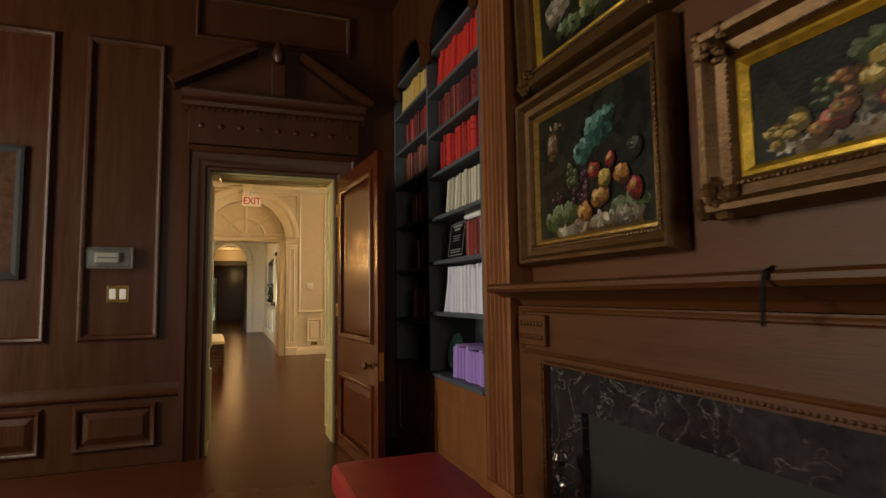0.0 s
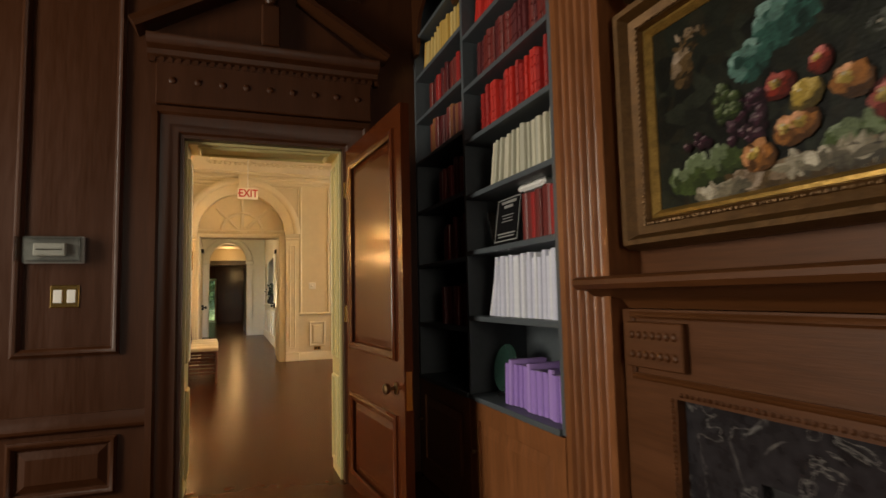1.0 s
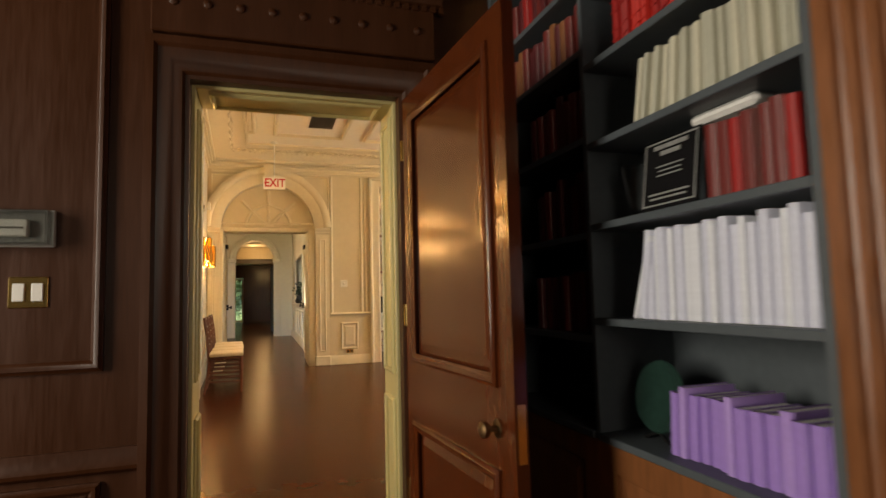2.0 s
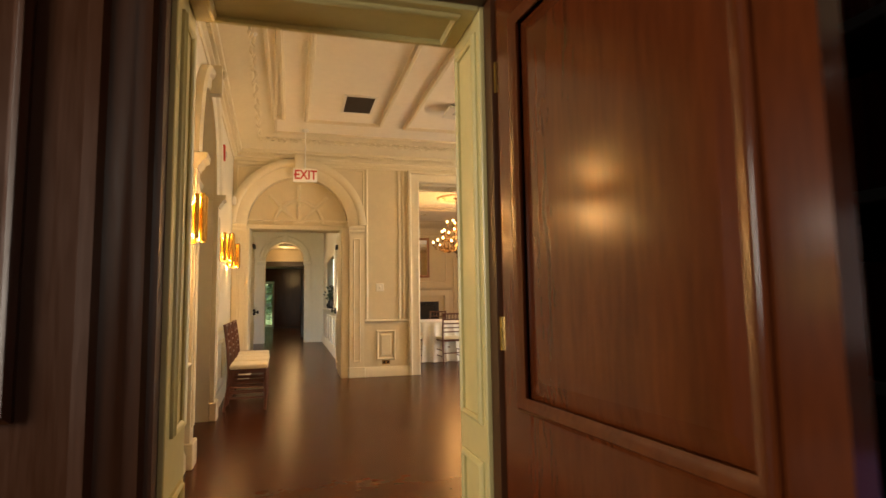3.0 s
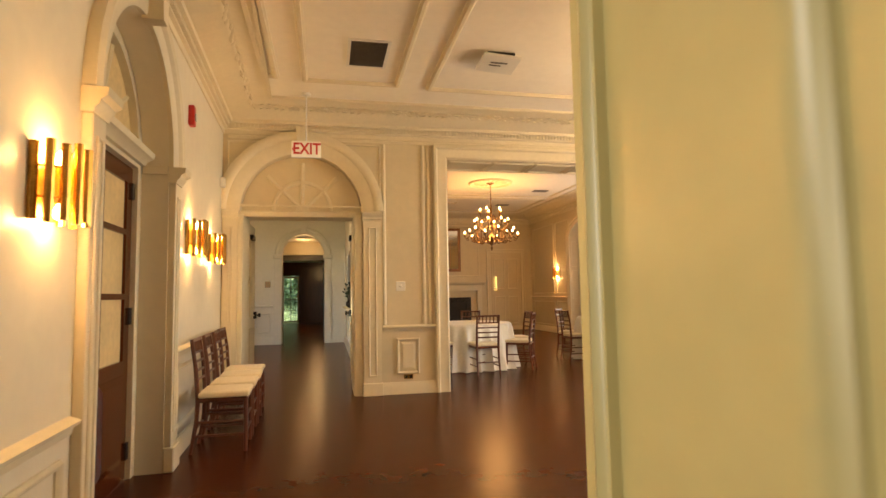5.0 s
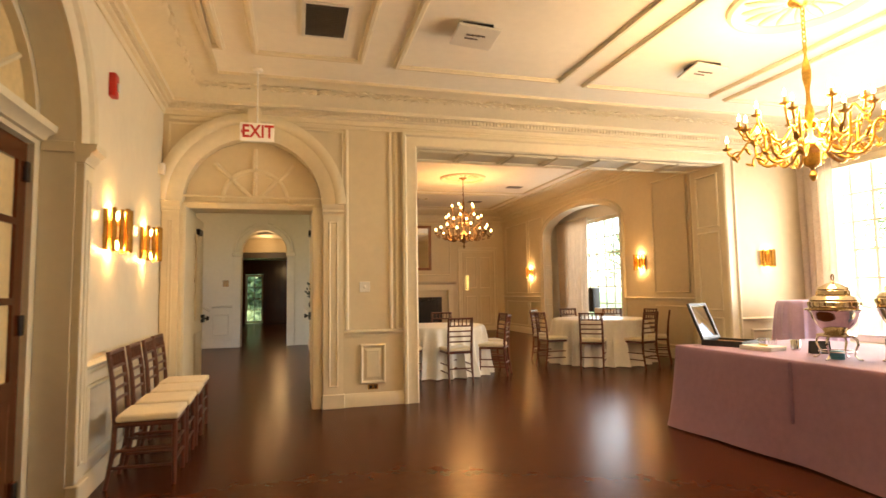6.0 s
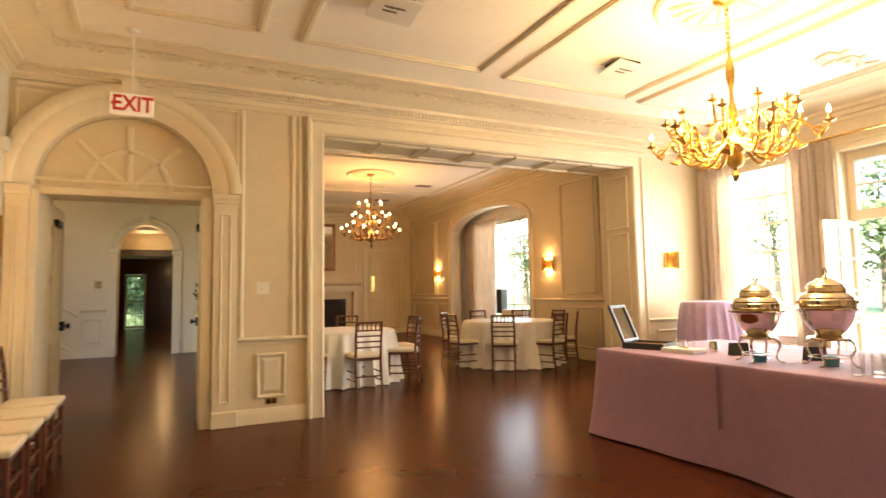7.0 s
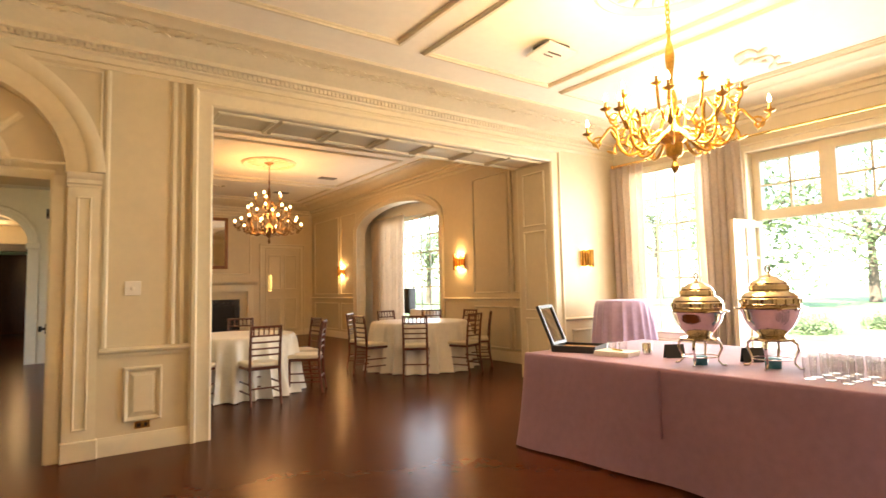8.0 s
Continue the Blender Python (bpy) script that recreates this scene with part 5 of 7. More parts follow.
for y0, y1 in ((AY0 - 0.19, AY0), (AY1, AY1 + 0.19)):
    p = part("pilaster", B(WX, WX + 0.05, y0 + 0.01, y1 - 0.01, 0.18, AZ - 0.12, b=0.004), TRIM, ac)
    part("panel_moulding", moulding(bmesh.new(), rect("x", WX + 0.05, y0 + 0.05, y1 - 0.05, 0.28, AZ - 0.22), (1, 0, 0), scaled(OGEE, 0.4), True), TRIM, p)
    part("capital", moulding(bmesh.new(), [(WX, y1 + 0.01, AZ - 0.12), (WX, y0 - 0.01, AZ - 0.12)], (0, 0, 1), [(0, 0), (0.055, 0), (0.06, 0.02), (0.08, 0.04), (0.085, 0.06), (0.115, 0.08), (0.12, 0.12), (0, 0.12)]), TRIM, p)
    part("plinth", B(WX, WX + 0.075, y0 - 0.01, y1 + 0.01, 0, 0.18, b=0.008), TRIM, p)
part("reveal_band", B(WX - 0.185, WX - 0.005, AY1 - 0.012, AY1 - 0.001, AZ - 0.06, AZ + 0.01, b=0.004), TRIM, ac)

gd = on_west(thing("glazed_double_door", (WX - 0.20, 0, 0), "dark mahogany glazed double doors under a fanlight", "door"))
# opaque panes; the amber light of a room behind is put into their colour
FROST = mat("amber_backlight_tinted_glass", (0.72, 0.56, 0.30), 0.35, vary=0.15, scale=3)
TZ, FZ = 2.24, 2.36
part("door_frame", slab(bmesh.new(), "x", -0.10, 0.005, [(AY0 - 0.05, 0), (AY0 + 0.07, 0), (AY0 + 0.07, TZ), (AY1 - 0.07, TZ), (AY1 - 0.07, 0), (AY1 + 0.05, 0), (AY1 + 0.05, 3.3), (AY0 - 0.05, 3.3)], [[(a, z) for a, z in arch_pts(ym, FZ, hw - 0.07, 0.64, 24)]]), TRIM, gd)
part("fanlight_glass", slab(bmesh.new(), "x", -0.06, -0.05, [(a, z) for a, z in arch_pts(ym, FZ - 0.01, hw - 0.06, 0.65, 24)]), FROST, gd, "opaque fanlight pane coloured amber as if lit from behind")
for a in (36, 72, 108, 144):
    c, s_ = math.cos(radians(a)), math.sin(radians(a))
    part("fanlight_bar", moulding(bmesh.new(), [(-0.05, ym + 0.15 * c, FZ + 0.15 * s_), (-0.05, ym + (hw - 0.05) * c, FZ + 0.64 * s_)], (1, 0, 0), scaled(RIB, 0.5)), TRIM, gd)
part("fanlight_hub", slab(bmesh.new(), "x", -0.05, -0.02, arch_pts(ym, FZ, 0.17, 0.17, 12)), TRIM, gd)
part("transom_cornice", moulding(bmesh.new(), [(0.005, AY1 - 0.01, TZ + 0.03), (0.005, AY0 + 0.01, TZ + 0.03)], (0, 0, 1), [(0, 0), (0.03, 0), (0.05, 0.03), (0.09, 0.05), (0.10, 0.09), (0, 0.09)]), TRIM, gd)
for y0, y1, sg in ((AY0 + 0.075, ym - 0.003, 0), (ym + 0.003, AY1 - 0.075, 1)):
    lw = y1 - y0
    holes = [R(y0 + 0.11, y1 - 0.11, z0, z1) for z0, z1 in ((0.84, 1.27), (1.31, 1.73), (1.77, 2.11))]
    d = part("door_leaf", slab(bmesh.new(), "x", -0.075, -0.03, R(y0, y1, 0.01, TZ - 0.01), holes), MAHOGANY_DOOR, gd, "dark mahogany leaf with tall panes")
    for z0, z1 in ((0.84, 1.27), (1.31, 1.73), (1.77, 2.11)):
        part("pane", B(-0.056, -0.05, y0 + 0.11, y1 - 0.11, z0, z1), FROST, d, smooth=False)
    part("kick_panel", raised_panel(bmesh.new(), "x", -0.03, y0 + 0.10, y1 - 0.10, 0.14, 0.74, 1, 0.014, 0.05), MAHOGANY_DOOR, d, smooth=False)
    yh = y1 - 0.01 if sg else y0 + 0.01
    for z in (0.20, 1.15, 2.06):
        part("hinge", B(-0.04, -0.012, yh - 0.03, yh + 0.045, z - 0.06, z + 0.06, b=0.004), IRON, d)
alarm = on_west(thing("fire_alarm", (WX, 9.61, 2.89), "red fire alarm sounder", "fire alarm"))
part("body", box(bmesh.new(), 0.0, 0.05, -0.05, 0.05, -0.09, 0.09, b=0.012, seg=2), mat("alarm_red", (0.55, 0.02, 0.015), 0.35), alarm)
part("strobe", B(0.05, 0.068, -0.022, 0.022, -0.05, 0.02, b=0.006), PLASTIC, alarm)
det = on_west(thing("corner_sensor", (WX, 11.45, 2.66), "small white corner sensor", "sensor"))
part("body", box(bmesh.new(), 0.0, 0.06, -0.04, 0.04, -0.06, 0.06, b=0.015, seg=2), PLASTIC, det)


# ---- sconces: a half-round of gilt tubes before a lamp ----
def sconce(m, watts, lens_lamp=True, label="lit sconce of gilded amber tubes", tubes=9, r=0.128, h=0.30):
    ob = thing("wall_sconce", m, label, "wall lamp", "wall sconces")
    part("back_plate", B(-0.11, 0.11, -0.012, 0, -h * 0.45, h * 0.45, b=0.004), GILT, ob)
    for i in range(tubes):
        a = math.pi * i / (tubes - 1)
        dz = 0.012 * (i % 2)
        part("tube", tube(bmesh.new(), [(r * math.cos(a), -0.015 - r * 1.05 * math.sin(a), -h / 2 - dz), (r * math.cos(a), -0.015 - r * 1.05 * math.sin(a), h / 2 + dz)], 0.018, 8), TUBE_AMBER, ob)
    for z in (-h * 0.2, h * 0.2):
        part("hoop", tube(bmesh.new(), [((r - 0.014) * math.cos(math.pi * i / 14), -0.015 - (r - 0.014) * math.sin(math.pi * i / 14), z) for i in range(15)], 0.005, 6), BRASS, ob)
    for z in (-h * 0.36, h * 0.36):
        part("bulb", lathe(bmesh.new(), [(0.004, -0.03), (0.016, -0.02), (0.018, 0.0), (0.01, 0.025), (0.002, 0.035)], (0, -0.055, z), 10), BULB, ob)
    if watts:
        lamp("sconce_lamp", "POINT", watts, WARM, ob.matrix_world @ pose(0, -0.055, h * 0.42), 0.03)
        lamp("sconce_lamp", "POINT", watts, WARM, ob.matrix_world @ pose(0, -0.055, -h * 0.42), 0.03)
    return ob


for y, z in ((5.57, 1.77), (6.89, 1.73), (9.67, 1.80), (10.81, 1.80)):
    sconce(WEST @ pose(WX, y, z, 0, 0, 90), 2.6)
sconce(pose(7.72, NY, 1.72), 1.2, h=0.23, r=0.09)
for y in (15.06, 20.6):
    sconce(pose(R2E, y, 1.85, 0, 0, -90), 3.6, label="lit brass sconce on the dining room wall")

# ---- windows, french door, curtains ----
def sash(name, label, x, y0, y1, z0, z1, cols, rows, bar=0.028, frame_w=0.07, group="", m=None):
    ob = thing(name, m or pose(x, 0, 0), label, "window", group)
    cw, rh = (y1 - y0 - 2 * frame_w) / cols, (z1 - z0 - 2 * frame_w) / rows
    part("frame", slab(bmesh.new(), "x", -0.025, 0.025, R(y0, y1, z0, z1), [R(y0 + frame_w, y1 - frame_w, z0 + frame_w, z1 - frame_w)]), TRIM, ob)
    for i in range(1, cols):
        part("glazing_bar", B(-0.016, 0.016, y0 + frame_w + i * cw - bar / 2, y0 + frame_w + i * cw + bar / 2, z0 + frame_w, z1 - frame_w), TRIM, ob)
    for j in range(1, rows):
        part("glazing_bar", B(-0.014, 0.014, y0 + frame_w, y1 - frame_w, z0 + frame_w + j * rh - bar / 2, z0 + frame_w + j * rh + bar / 2), TRIM, ob)
    for i in range(cols):
        for j in range(rows):
            pn = part("pane", B(-0.003, 0.003, y0 + frame_w + i * cw, y0 + frame_w + (i + 1) * cw, z0 + frame_w + j * rh, z0 + frame_w + (j + 1) * rh), PANE, ob, smooth=False)
            pn.visible_shadow = False
    return ob


tagged(sash("window_1", "tall white sash window with small panes", EX + 0.20, 10.05, 11.42, 0.55, 3.05, 4, 6), kind="structure")
tr = thing("transom_window", (EX + 0.20, 0, 0), "white transom lights over an open french door", "window")
for y0, y1 in ((7.95, 8.785), (8.785, 9.62)):
    part("frame", slab(bmesh.new(), "x", -0.05, 0.05, R(y0, y1, 2.10, 2.95), [R(y0 + 0.085, y1 - 0.085, 2.22, 2.84)]), TRIM, tr)
    for dy in (0,):
        part("glazing_bar", B(-0.012, 0.012, (y0 + y1) / 2 - 0.012, (y0 + y1) / 2 + 0.012, 2.22, 2.84), TRIM, tr)
        part("glazing_bar", B(-0.012, 0.012, y0 + 0.085, y1 - 0.085, 2.52, 2.545), TRIM, tr)
    pn = part("pane", B(-0.003, 0.003, y0 + 0.085, y1 - 0.085, 2.22, 2.84), PANE, tr, smooth=False)
    pn.visible_shadow = False
sash("french_door_leaf", "narrow glazed french door leaf standing open", 0, 0.0, 0.66, 0.02, 2.09, 2, 5, frame_w=0.085, m=pose(EX + 0.22, 9.60, 0, 0, 0, 88))
wc = thing("window_casing", (0, 0, 0), "cream moulded casing of tall windows", "window casing")
for y0, y1, z0, z1 in ((10.05, 11.42, 0.55, 3.05),):
    part("casing", moulding(bmesh.new(), rect("x", EX, y0, y1, z0, z1)[::-1], (-1, 0, 0), [(-u if False else u, v) for u, v in scaled(OCASE, 0.6)], True), TRIM, wc)
part("sill", B(EX - 0.06, EX + 0.16, 10.0, 11.47, 0.51, 0.549, b=0.006), TRIM, wc)
part("casing", moulding(bmesh.new(), [(EX, 9.62, 0), (EX, 9.62, 2.95), (EX, 7.95, 2.95), (EX, 7.95, 0)], (-1, 0, 0), scaled(OCASE, 0.6)), TRIM, wc)
h_mould("dado_rail", wall_e, "x", EX, 11.47, NY, 0.80, -1, DADO)
rod = thing("curtain_rod", (EX - 0.10, 0, 3.13), "long gilded curtain rod", "curtain rod")
part("pole", tube(bmesh.new(), [(0, HALL_S + 0.3, 0), (0, 11.60, 0)], 0.016, 10), BRASS, rod)
part("finial", lathe(bmesh.new(), [(0.01, 0), (0.03, 0.02), (0.03, 0.04), (0.01, 0.06)], n=12), BRASS, rod).matrix_local = pose(0, 11.55, 0, -90)
for y in (5.4, 7.6, 9.8, 11.5):
    part("bracket", tube(bmesh.new(), [(0, y, 0), (0.05, y, -0.02), (0.10, y, -0.02)], 0.008, 6), BRASS, rod)


def curtain(x, y0, y1, z0, z1, folds, seed, label="floor-length taupe curtain in soft folds", axis="y", amp=0.045, material=CURTAIN):
    """A gathered sheet with uneven pleats, hung from z1."""
    rnd = random.Random(seed)
    ph = [rnd.uniform(0, 6.28) for _ in range(4)]
    bm = bmesh.new()
    nu, nv = folds * 10, 14
    th = 0.004
    layers = []
    for side in (0, 1):
        grid = []
        for j in range(nv + 1):
            v = j / nv
            row = []
            for i in range(nu + 1):
                u = i / nu
                s = u * folds * 2 * math.pi
                dpt = amp * (0.55 + 0.45 * v) * (math.sin(s + 0.35 * math.sin(s * 0.5 + ph[0]) + 0.4 * math.sin(v * 4 + ph[1])) + 0.35 * math.sin(0.37 * s + ph[2] + v))
                spread = (u - 0.5) * (1 + 0.05 * math.sin(v * 5 + ph[3]))
                yy = (y0 + y1) / 2 + spread * (y1 - y0) + 0.01 * math.sin(s * 2 + ph[1])
                row.append(bm.verts.new((x + dpt + side * th, yy, z1 + (z0 - z1) * v)))
            grid.append(row)
        layers.append(grid)
    for g in layers:
        for j in range(nv):
            for i in range(nu):
                bm.faces.new((g[j][i], g[j][i + 1], g[j + 1][i + 1], g[j + 1][i]))
    ob = thing("curtain", (0, 0, 0), label, "curtain", "curtains")
    part("drape", bm, material, ob, angle=80)
    for k in range(folds):
        yy = y0 + (k + 0.5) * (y1 - y0) / folds
        part("ring", tube(bmesh.new(), [(x + 0.024 * math.cos(t * 0.7854), yy, z1 + 0.012 + 0.024 * math.sin(t * 0.7854)) for t in range(8)], 0.004, 6, True), BRASS, ob)
    return ob


curtain(EX - 0.10, 11.06, 11.60, 0.02, 3.10, 5, 1)
curtain(EX - 0.10, 9.64, 10.24, 0.02, 3.10, 6, 2)
curtain(EX - 0.10, 7.40, 7.85, 0.02, 3.10, 5, 3)

sd = thing("smoke_detector", (0.18, 8.02, HZ), "round white smoke detector on the ceiling", "smoke detector")
part("body", lathe(bmesh.new(), [(0.0, -0.035), (0.03, -0.034), (0.05, -0.025), (0.06, -0.01), (0.06, 0.0), (0.0, 0.0)], n=20, caps=False), PLASTIC, sd)


# ---- chandeliers ----
def chandelier(x, y, ceiling, tiers, metal, bulb, label, bottom, bulb_size=1.0):
    """bottom is the height of the lowest finial; arms spring from a turned stem."""
    ob = thing("chandelier", (x, y, bottom), label, "chandelier", "chandeliers")
    H = ceiling - bottom
    part("canopy", lathe(bmesh.new(), [(0.0, 0), (0.10, -0.004), (0.095, -0.02), (0.05, -0.035), (0.03, -0.06), (0.0, -0.065)], (0, 0, H), 24), metal, ob)
    top = H - 0.38
    k, z = 0, H - 0.06
    while z > top:
        m = pose(0, 0, z, 0, 0, 90 * (k % 2))
        pts = [m @ Vector((0.016 * math.cos(t * math.pi / 5), 0, 0.026 * math.sin(t * math.pi / 5) - 0.02)) for t in range(10)]
        part("chain_link", tube(bmesh.new(), pts, 0.005, 6, True), metal, ob)
        z -= 0.038
        k += 1
    stem = [(0.0, 0.0), (0.012, 0.005), (0.022, 0.02), (0.03, 0.045), (0.02, 0.07), (0.012, 0.085), (0.02, 0.10), (0.05, 0.115), (0.062, 0.14), (0.06, 0.20), (0.08, 0.215), (0.105, 0.23), (0.11, 0.26), (0.085, 0.28), (0.05, 0.30), (0.03, 0.34), (0.026, 0.42), (0.045, 0.46), (0.06, 0.50), (0.05, 0.54), (0.028, 0.58), (0.022, 0.66), (0.03, 0.70), (0.05, 0.76), (0.055, 0.82), (0.04, 0.88), (0.02, 0.92), (0.016, 0.96), (0.03, 0.99), (0.012, 1.02)]
    s = top / 1.02
    part("stem", lathe(bmesh.new(), [(r * (0.62 if h > 0.3 else 1.0), h * s) for r, h in stem], n=24), metal, ob)
    for tier, (cnt, r, z0, rise, ph) in enumerate(tiers):
        z1 = z0 + rise
        for i in range(cnt):
            a = 2 * math.pi * (i + ph) / cnt
            rr, lift = (r, 0.0) if i % 2 == 0 or tier else (r * 0.82, 0.10)
            c, sn = math.cos(a), math.sin(a)
            prof = [(0.05, z0), (rr * 0.22, z0 + 0.05), (rr * 0.36, z0 + 0.02), (rr * 0.50, z0 - 0.06), (rr * 0.64, z0 - 0.075), (rr * 0.78, z0 - 0.02 + lift * 0.4), (rr * 0.90, z0 - 0.015 + lift * 0.6), (rr * 0.985, z1 - 0.055 + lift), (rr, z1 + lift)]
            if tier == 0:
                # a hanging scroll, then a hook that carries the candle
                prof = [(0.05, z0), (rr * 0.20, z0 + 0.03), (rr * 0.36, z0 - 0.045), (rr * 0.52, z0 - 0.065), (rr * 0.63, z0 + 0.02), (rr * 0.65, z0 + 0.12 + lift), (rr * 0.72, z0 + 0.165 + lift), (rr * 0.80, z0 + 0.11 + lift), (rr * 0.90, z0 + 0.055 + lift), (rr * 0.985, z1 - 0.04 + lift), (rr, z1 + lift)]
            fine = []
            for j in range(len(prof) - 1):
                p0, p1, p2, p3 = prof[max(j - 1, 0)], prof[j], prof[j + 1], prof[min(j + 2, len(prof) - 1)]
                for q in range(4):
                    t = q / 4
                    fine.append(tuple(0.5 * ((2 * p1[e]) + (-p0[e] + p2[e]) * t + (2 * p0[e] - 5 * p1[e] + 4 * p2[e] - p3[e]) * t * t + (-p0[e] + 3 * p1[e] - 3 * p2[e] + p3[e]) * t ** 3) for e in (0, 1)))
            fine.append(prof[-1])
            arm = part("arm", tube(bmesh.new(), [(u * c, u * sn, h) for u, h in fine], [0.014 - 0.005 * j / len(fine) for j in range(len(fine))], 7), metal, ob)
            if tier == 0:
                sp = []
                for j in range(22):
                    t = j / 21
                    q = 0.075 * (1 - 0.8 * t)
                    an = -0.6 + t * 8.5
                    u, h = rr * 0.57 + q * math.cos(an), z0 - 0.005 + q * math.sin(an)
                    sp.append((u * c, u * sn, h))
                part("scroll", tube(bmesh.new(), sp, 0.009, 6), metal, arm)
                tip = []
                for j in range(14):
                    t = j / 13
                    q = 0.05 * (1 - 0.75 * t)
                    an = 2.2 - t * 6.5
                    u, h = rr * 0.88 + q * math.cos(an), z1 + lift - 0.075 + q * math.sin(an)
                    tip.append((u * c, u * sn, h))
                part("scroll", tube(bmesh.new(), tip, 0.008, 6), metal, arm)
                for u, h, tl in ((0.30, 0.045, 30), (0.72, -0.03, -20), (0.9, 0.04, -60)):
                    lf = bmesh.new()
                    bmesh.ops.create_icosphere(lf, subdivisions=1, radius=1, matrix=pose(rr * u * c, rr * u * sn, z0 + h, 0, 0, math.degrees(a)) @ pose(0, 0, 0, 0, tl) @ Matrix.Diagonal((0.045, 0.022, 0.014, 1)))
                    part("acanthus_leaf", lf, metal, arm)
            zc = z1 + lift
            part("drip_pan", lathe(bmesh.new(), [(0.006, -0.012), (0.03, -0.004), (0.042, 0.008), (0.036, 0.008), (0.012, 0.002), (0.014, 0.03), (0.011, 0.03), (0.002, 0.01)], (rr * c, rr * sn, zc), 12), metal, arm)
            part("candle", tube(bmesh.new(), [(rr * c, rr * sn, zc + 0.01), (rr * c, rr * sn, zc + 0.062)], 0.0095, 8), mat("candle_sleeve", (0.55, 0.36, 0.13), 0.5), arm)
            part("bulb", lathe(bmesh.new(), [(u * bulb_size, h) for u, h in ((0.004, 0), (0.012, 0.01), (0.0135, 0.022), (0.008, 0.042), (0.0015, 0.06))], (rr * c, rr * sn, zc + 0.062), 8), bulb, arm)
    return ob


BULB_DIM = glow("candle_bulb_soft", (1.0, 0.72, 0.32), 18.0)
BULB_HOT = glow("candle_bulb_bright", (1.0, 0.56, 0.20), 7.0)
chandelier(*CH1, HZ, ((12, 0.62, 0.24, 0.13, 0.0), (8, 0.38, 0.42, 0.14, 0.4)), GILT, BULB_DIM, "large gilt scroll-armed candle chandelier", 2.13)
chandelier(*CH2, R2Z, ((12, 0.68, 0.26, 0.09, 0.0), (8, 0.42, 0.56, 0.12, 0.4), (5, 0.27, 0.82, 0.12, 0.2)), BRONZE, BULB_HOT, "bronze candle chandelier with lit bulbs", 2.31, 1.8)


# ---- seating ----
def chair(m, label="dark mahogany bamboo-style banquet chair with ivory cushion", group="banquet chairs"):
    ob = thing("banquet_chair", m, label, "chair", group)
    w, d, sz, tz = 0.19, 0.19, 0.43, 0.93
    for sx in (-1, 1):
        part("front_leg", tube(bmesh.new(), [(sx * w, d, 0), (sx * w, d, 0.20), (sx * (w - 0.004), d - 0.004, sz)], [0.014, 0.018, 0.019], 8), CHAIR_WOOD, ob)
        part("back_post", tube(bmesh.new(), [(sx * (w - 0.01), -d - 0.05, 0), (sx * (w - 0.012), -d - 0.008, 0.25), (sx * (w - 0.014), -d, sz), (sx * (w - 0.012), -d - 0.02, 0.70), (sx * (w - 0.012), -d - 0.055, tz)], [0.014, 0.018, 0.019, 0.017, 0.015], 8), CHAIR_WOOD, ob)
        for z in (0.14, 0.25):
            part("side_stretcher", tube(bmesh.new(), [(sx * (w - 0.003), d, z), (sx * (w - 0.011), -d - 0.02, z)], 0.011, 6), CHAIR_WOOD, ob)
    for z in (0.16, 0.28):
        part("front_stretcher", tube(bmesh.new(), [(-w, d, z), (w, d, z)], 0.011, 6), CHAIR_WOOD, ob)
    part("back_stretcher", tube(bmesh.new(), [(-w + 0.01, -d - 0.015, 0.2), (w - 0.01, -d - 0.015, 0.2)], 0.011, 6), CHAIR_WOOD, ob)
    part("seat_frame", B(-w - 0.012, w + 0.012, -d - 0.01, d + 0.012, sz - 0.02, sz + 0.015, b=0.01, ), CHAIR_WOOD, ob)
    part("cushion", box(bmesh.new(), -w - 0.02, w + 0.02, -d + 0.005, d + 0.025, sz + 0.015, sz + 0.065, b=0.024, seg=3), IVORY, ob, "ivory seat cushion")

    def back(z):
        return -d - 0.02 * (z - sz) / 0.27 if z < 0.70 else -d - 0.02 - 0.035 * (z - 0.70) / 0.23
    for z in (0.585, 0.66, 0.735, 0.81, 0.915):
        part("back_rail", tube(bmesh.new(), [(-w + 0.012, back(z), z), (0, back(z) - 0.008, z), (w - 0.012, back(z), z)], 0.0115 if z < 0.9 else 0.015, 6), CHAIR_WOOD, ob)
    for i in range(6):
        x = -w + 0.04 + i * (2 * w - 0.08) / 5
        part("back_spindle", tube(bmesh.new(), [(x, back(0.81) - 0.006, 0.81), (x, back(0.915) - 0.006, 0.915)], 0.008, 6), CHAIR_WOOD, ob)
    return ob


proto = chair(WEST @ pose(0.02, 9.57, 0, 0, 0, -90), "dark mahogany banquet chair with ivory cushion against the wall", "chairs along the wall")
for y in (10.08, 10.58, 11.08):
    copy_thing(proto, WEST @ pose(0.02 + 0.01 * math.sin(y * 9), y, 0, 0, 0, -90 + 2 * math.sin(y * 5)))

T1, T2 = (3.36, 13.98), (6.48, 14.25)
seat = None


def ring_chair(c, r, deg, jitter=0.0):
    """A chair drawn up to a round table, facing its middle."""
    global seat
    a = radians(deg)
    m = pose(c[0] + r * math.cos(a), c[1] + r * math.sin(a), 0, 0, 0, deg + 90 + jitter)
    if seat is None:
        seat = chair(m, "dark mahogany banquet chair with ivory cushion at a round table", "chairs round the tables")
        return seat
    return copy_thing(seat, m)


for k, deg in enumerate((-88, -36, 6, 72, 128, 180, 226)):
    ring_chair(T1, 0.96, deg, 6 * math.sin(k * 2.1))
for k, deg in enumerate((-126, -78, -36, 8, 46, 88, 140, 186)):
    ring_chair(T2, 0.98, deg, 6 * math.sin(k * 1.7))


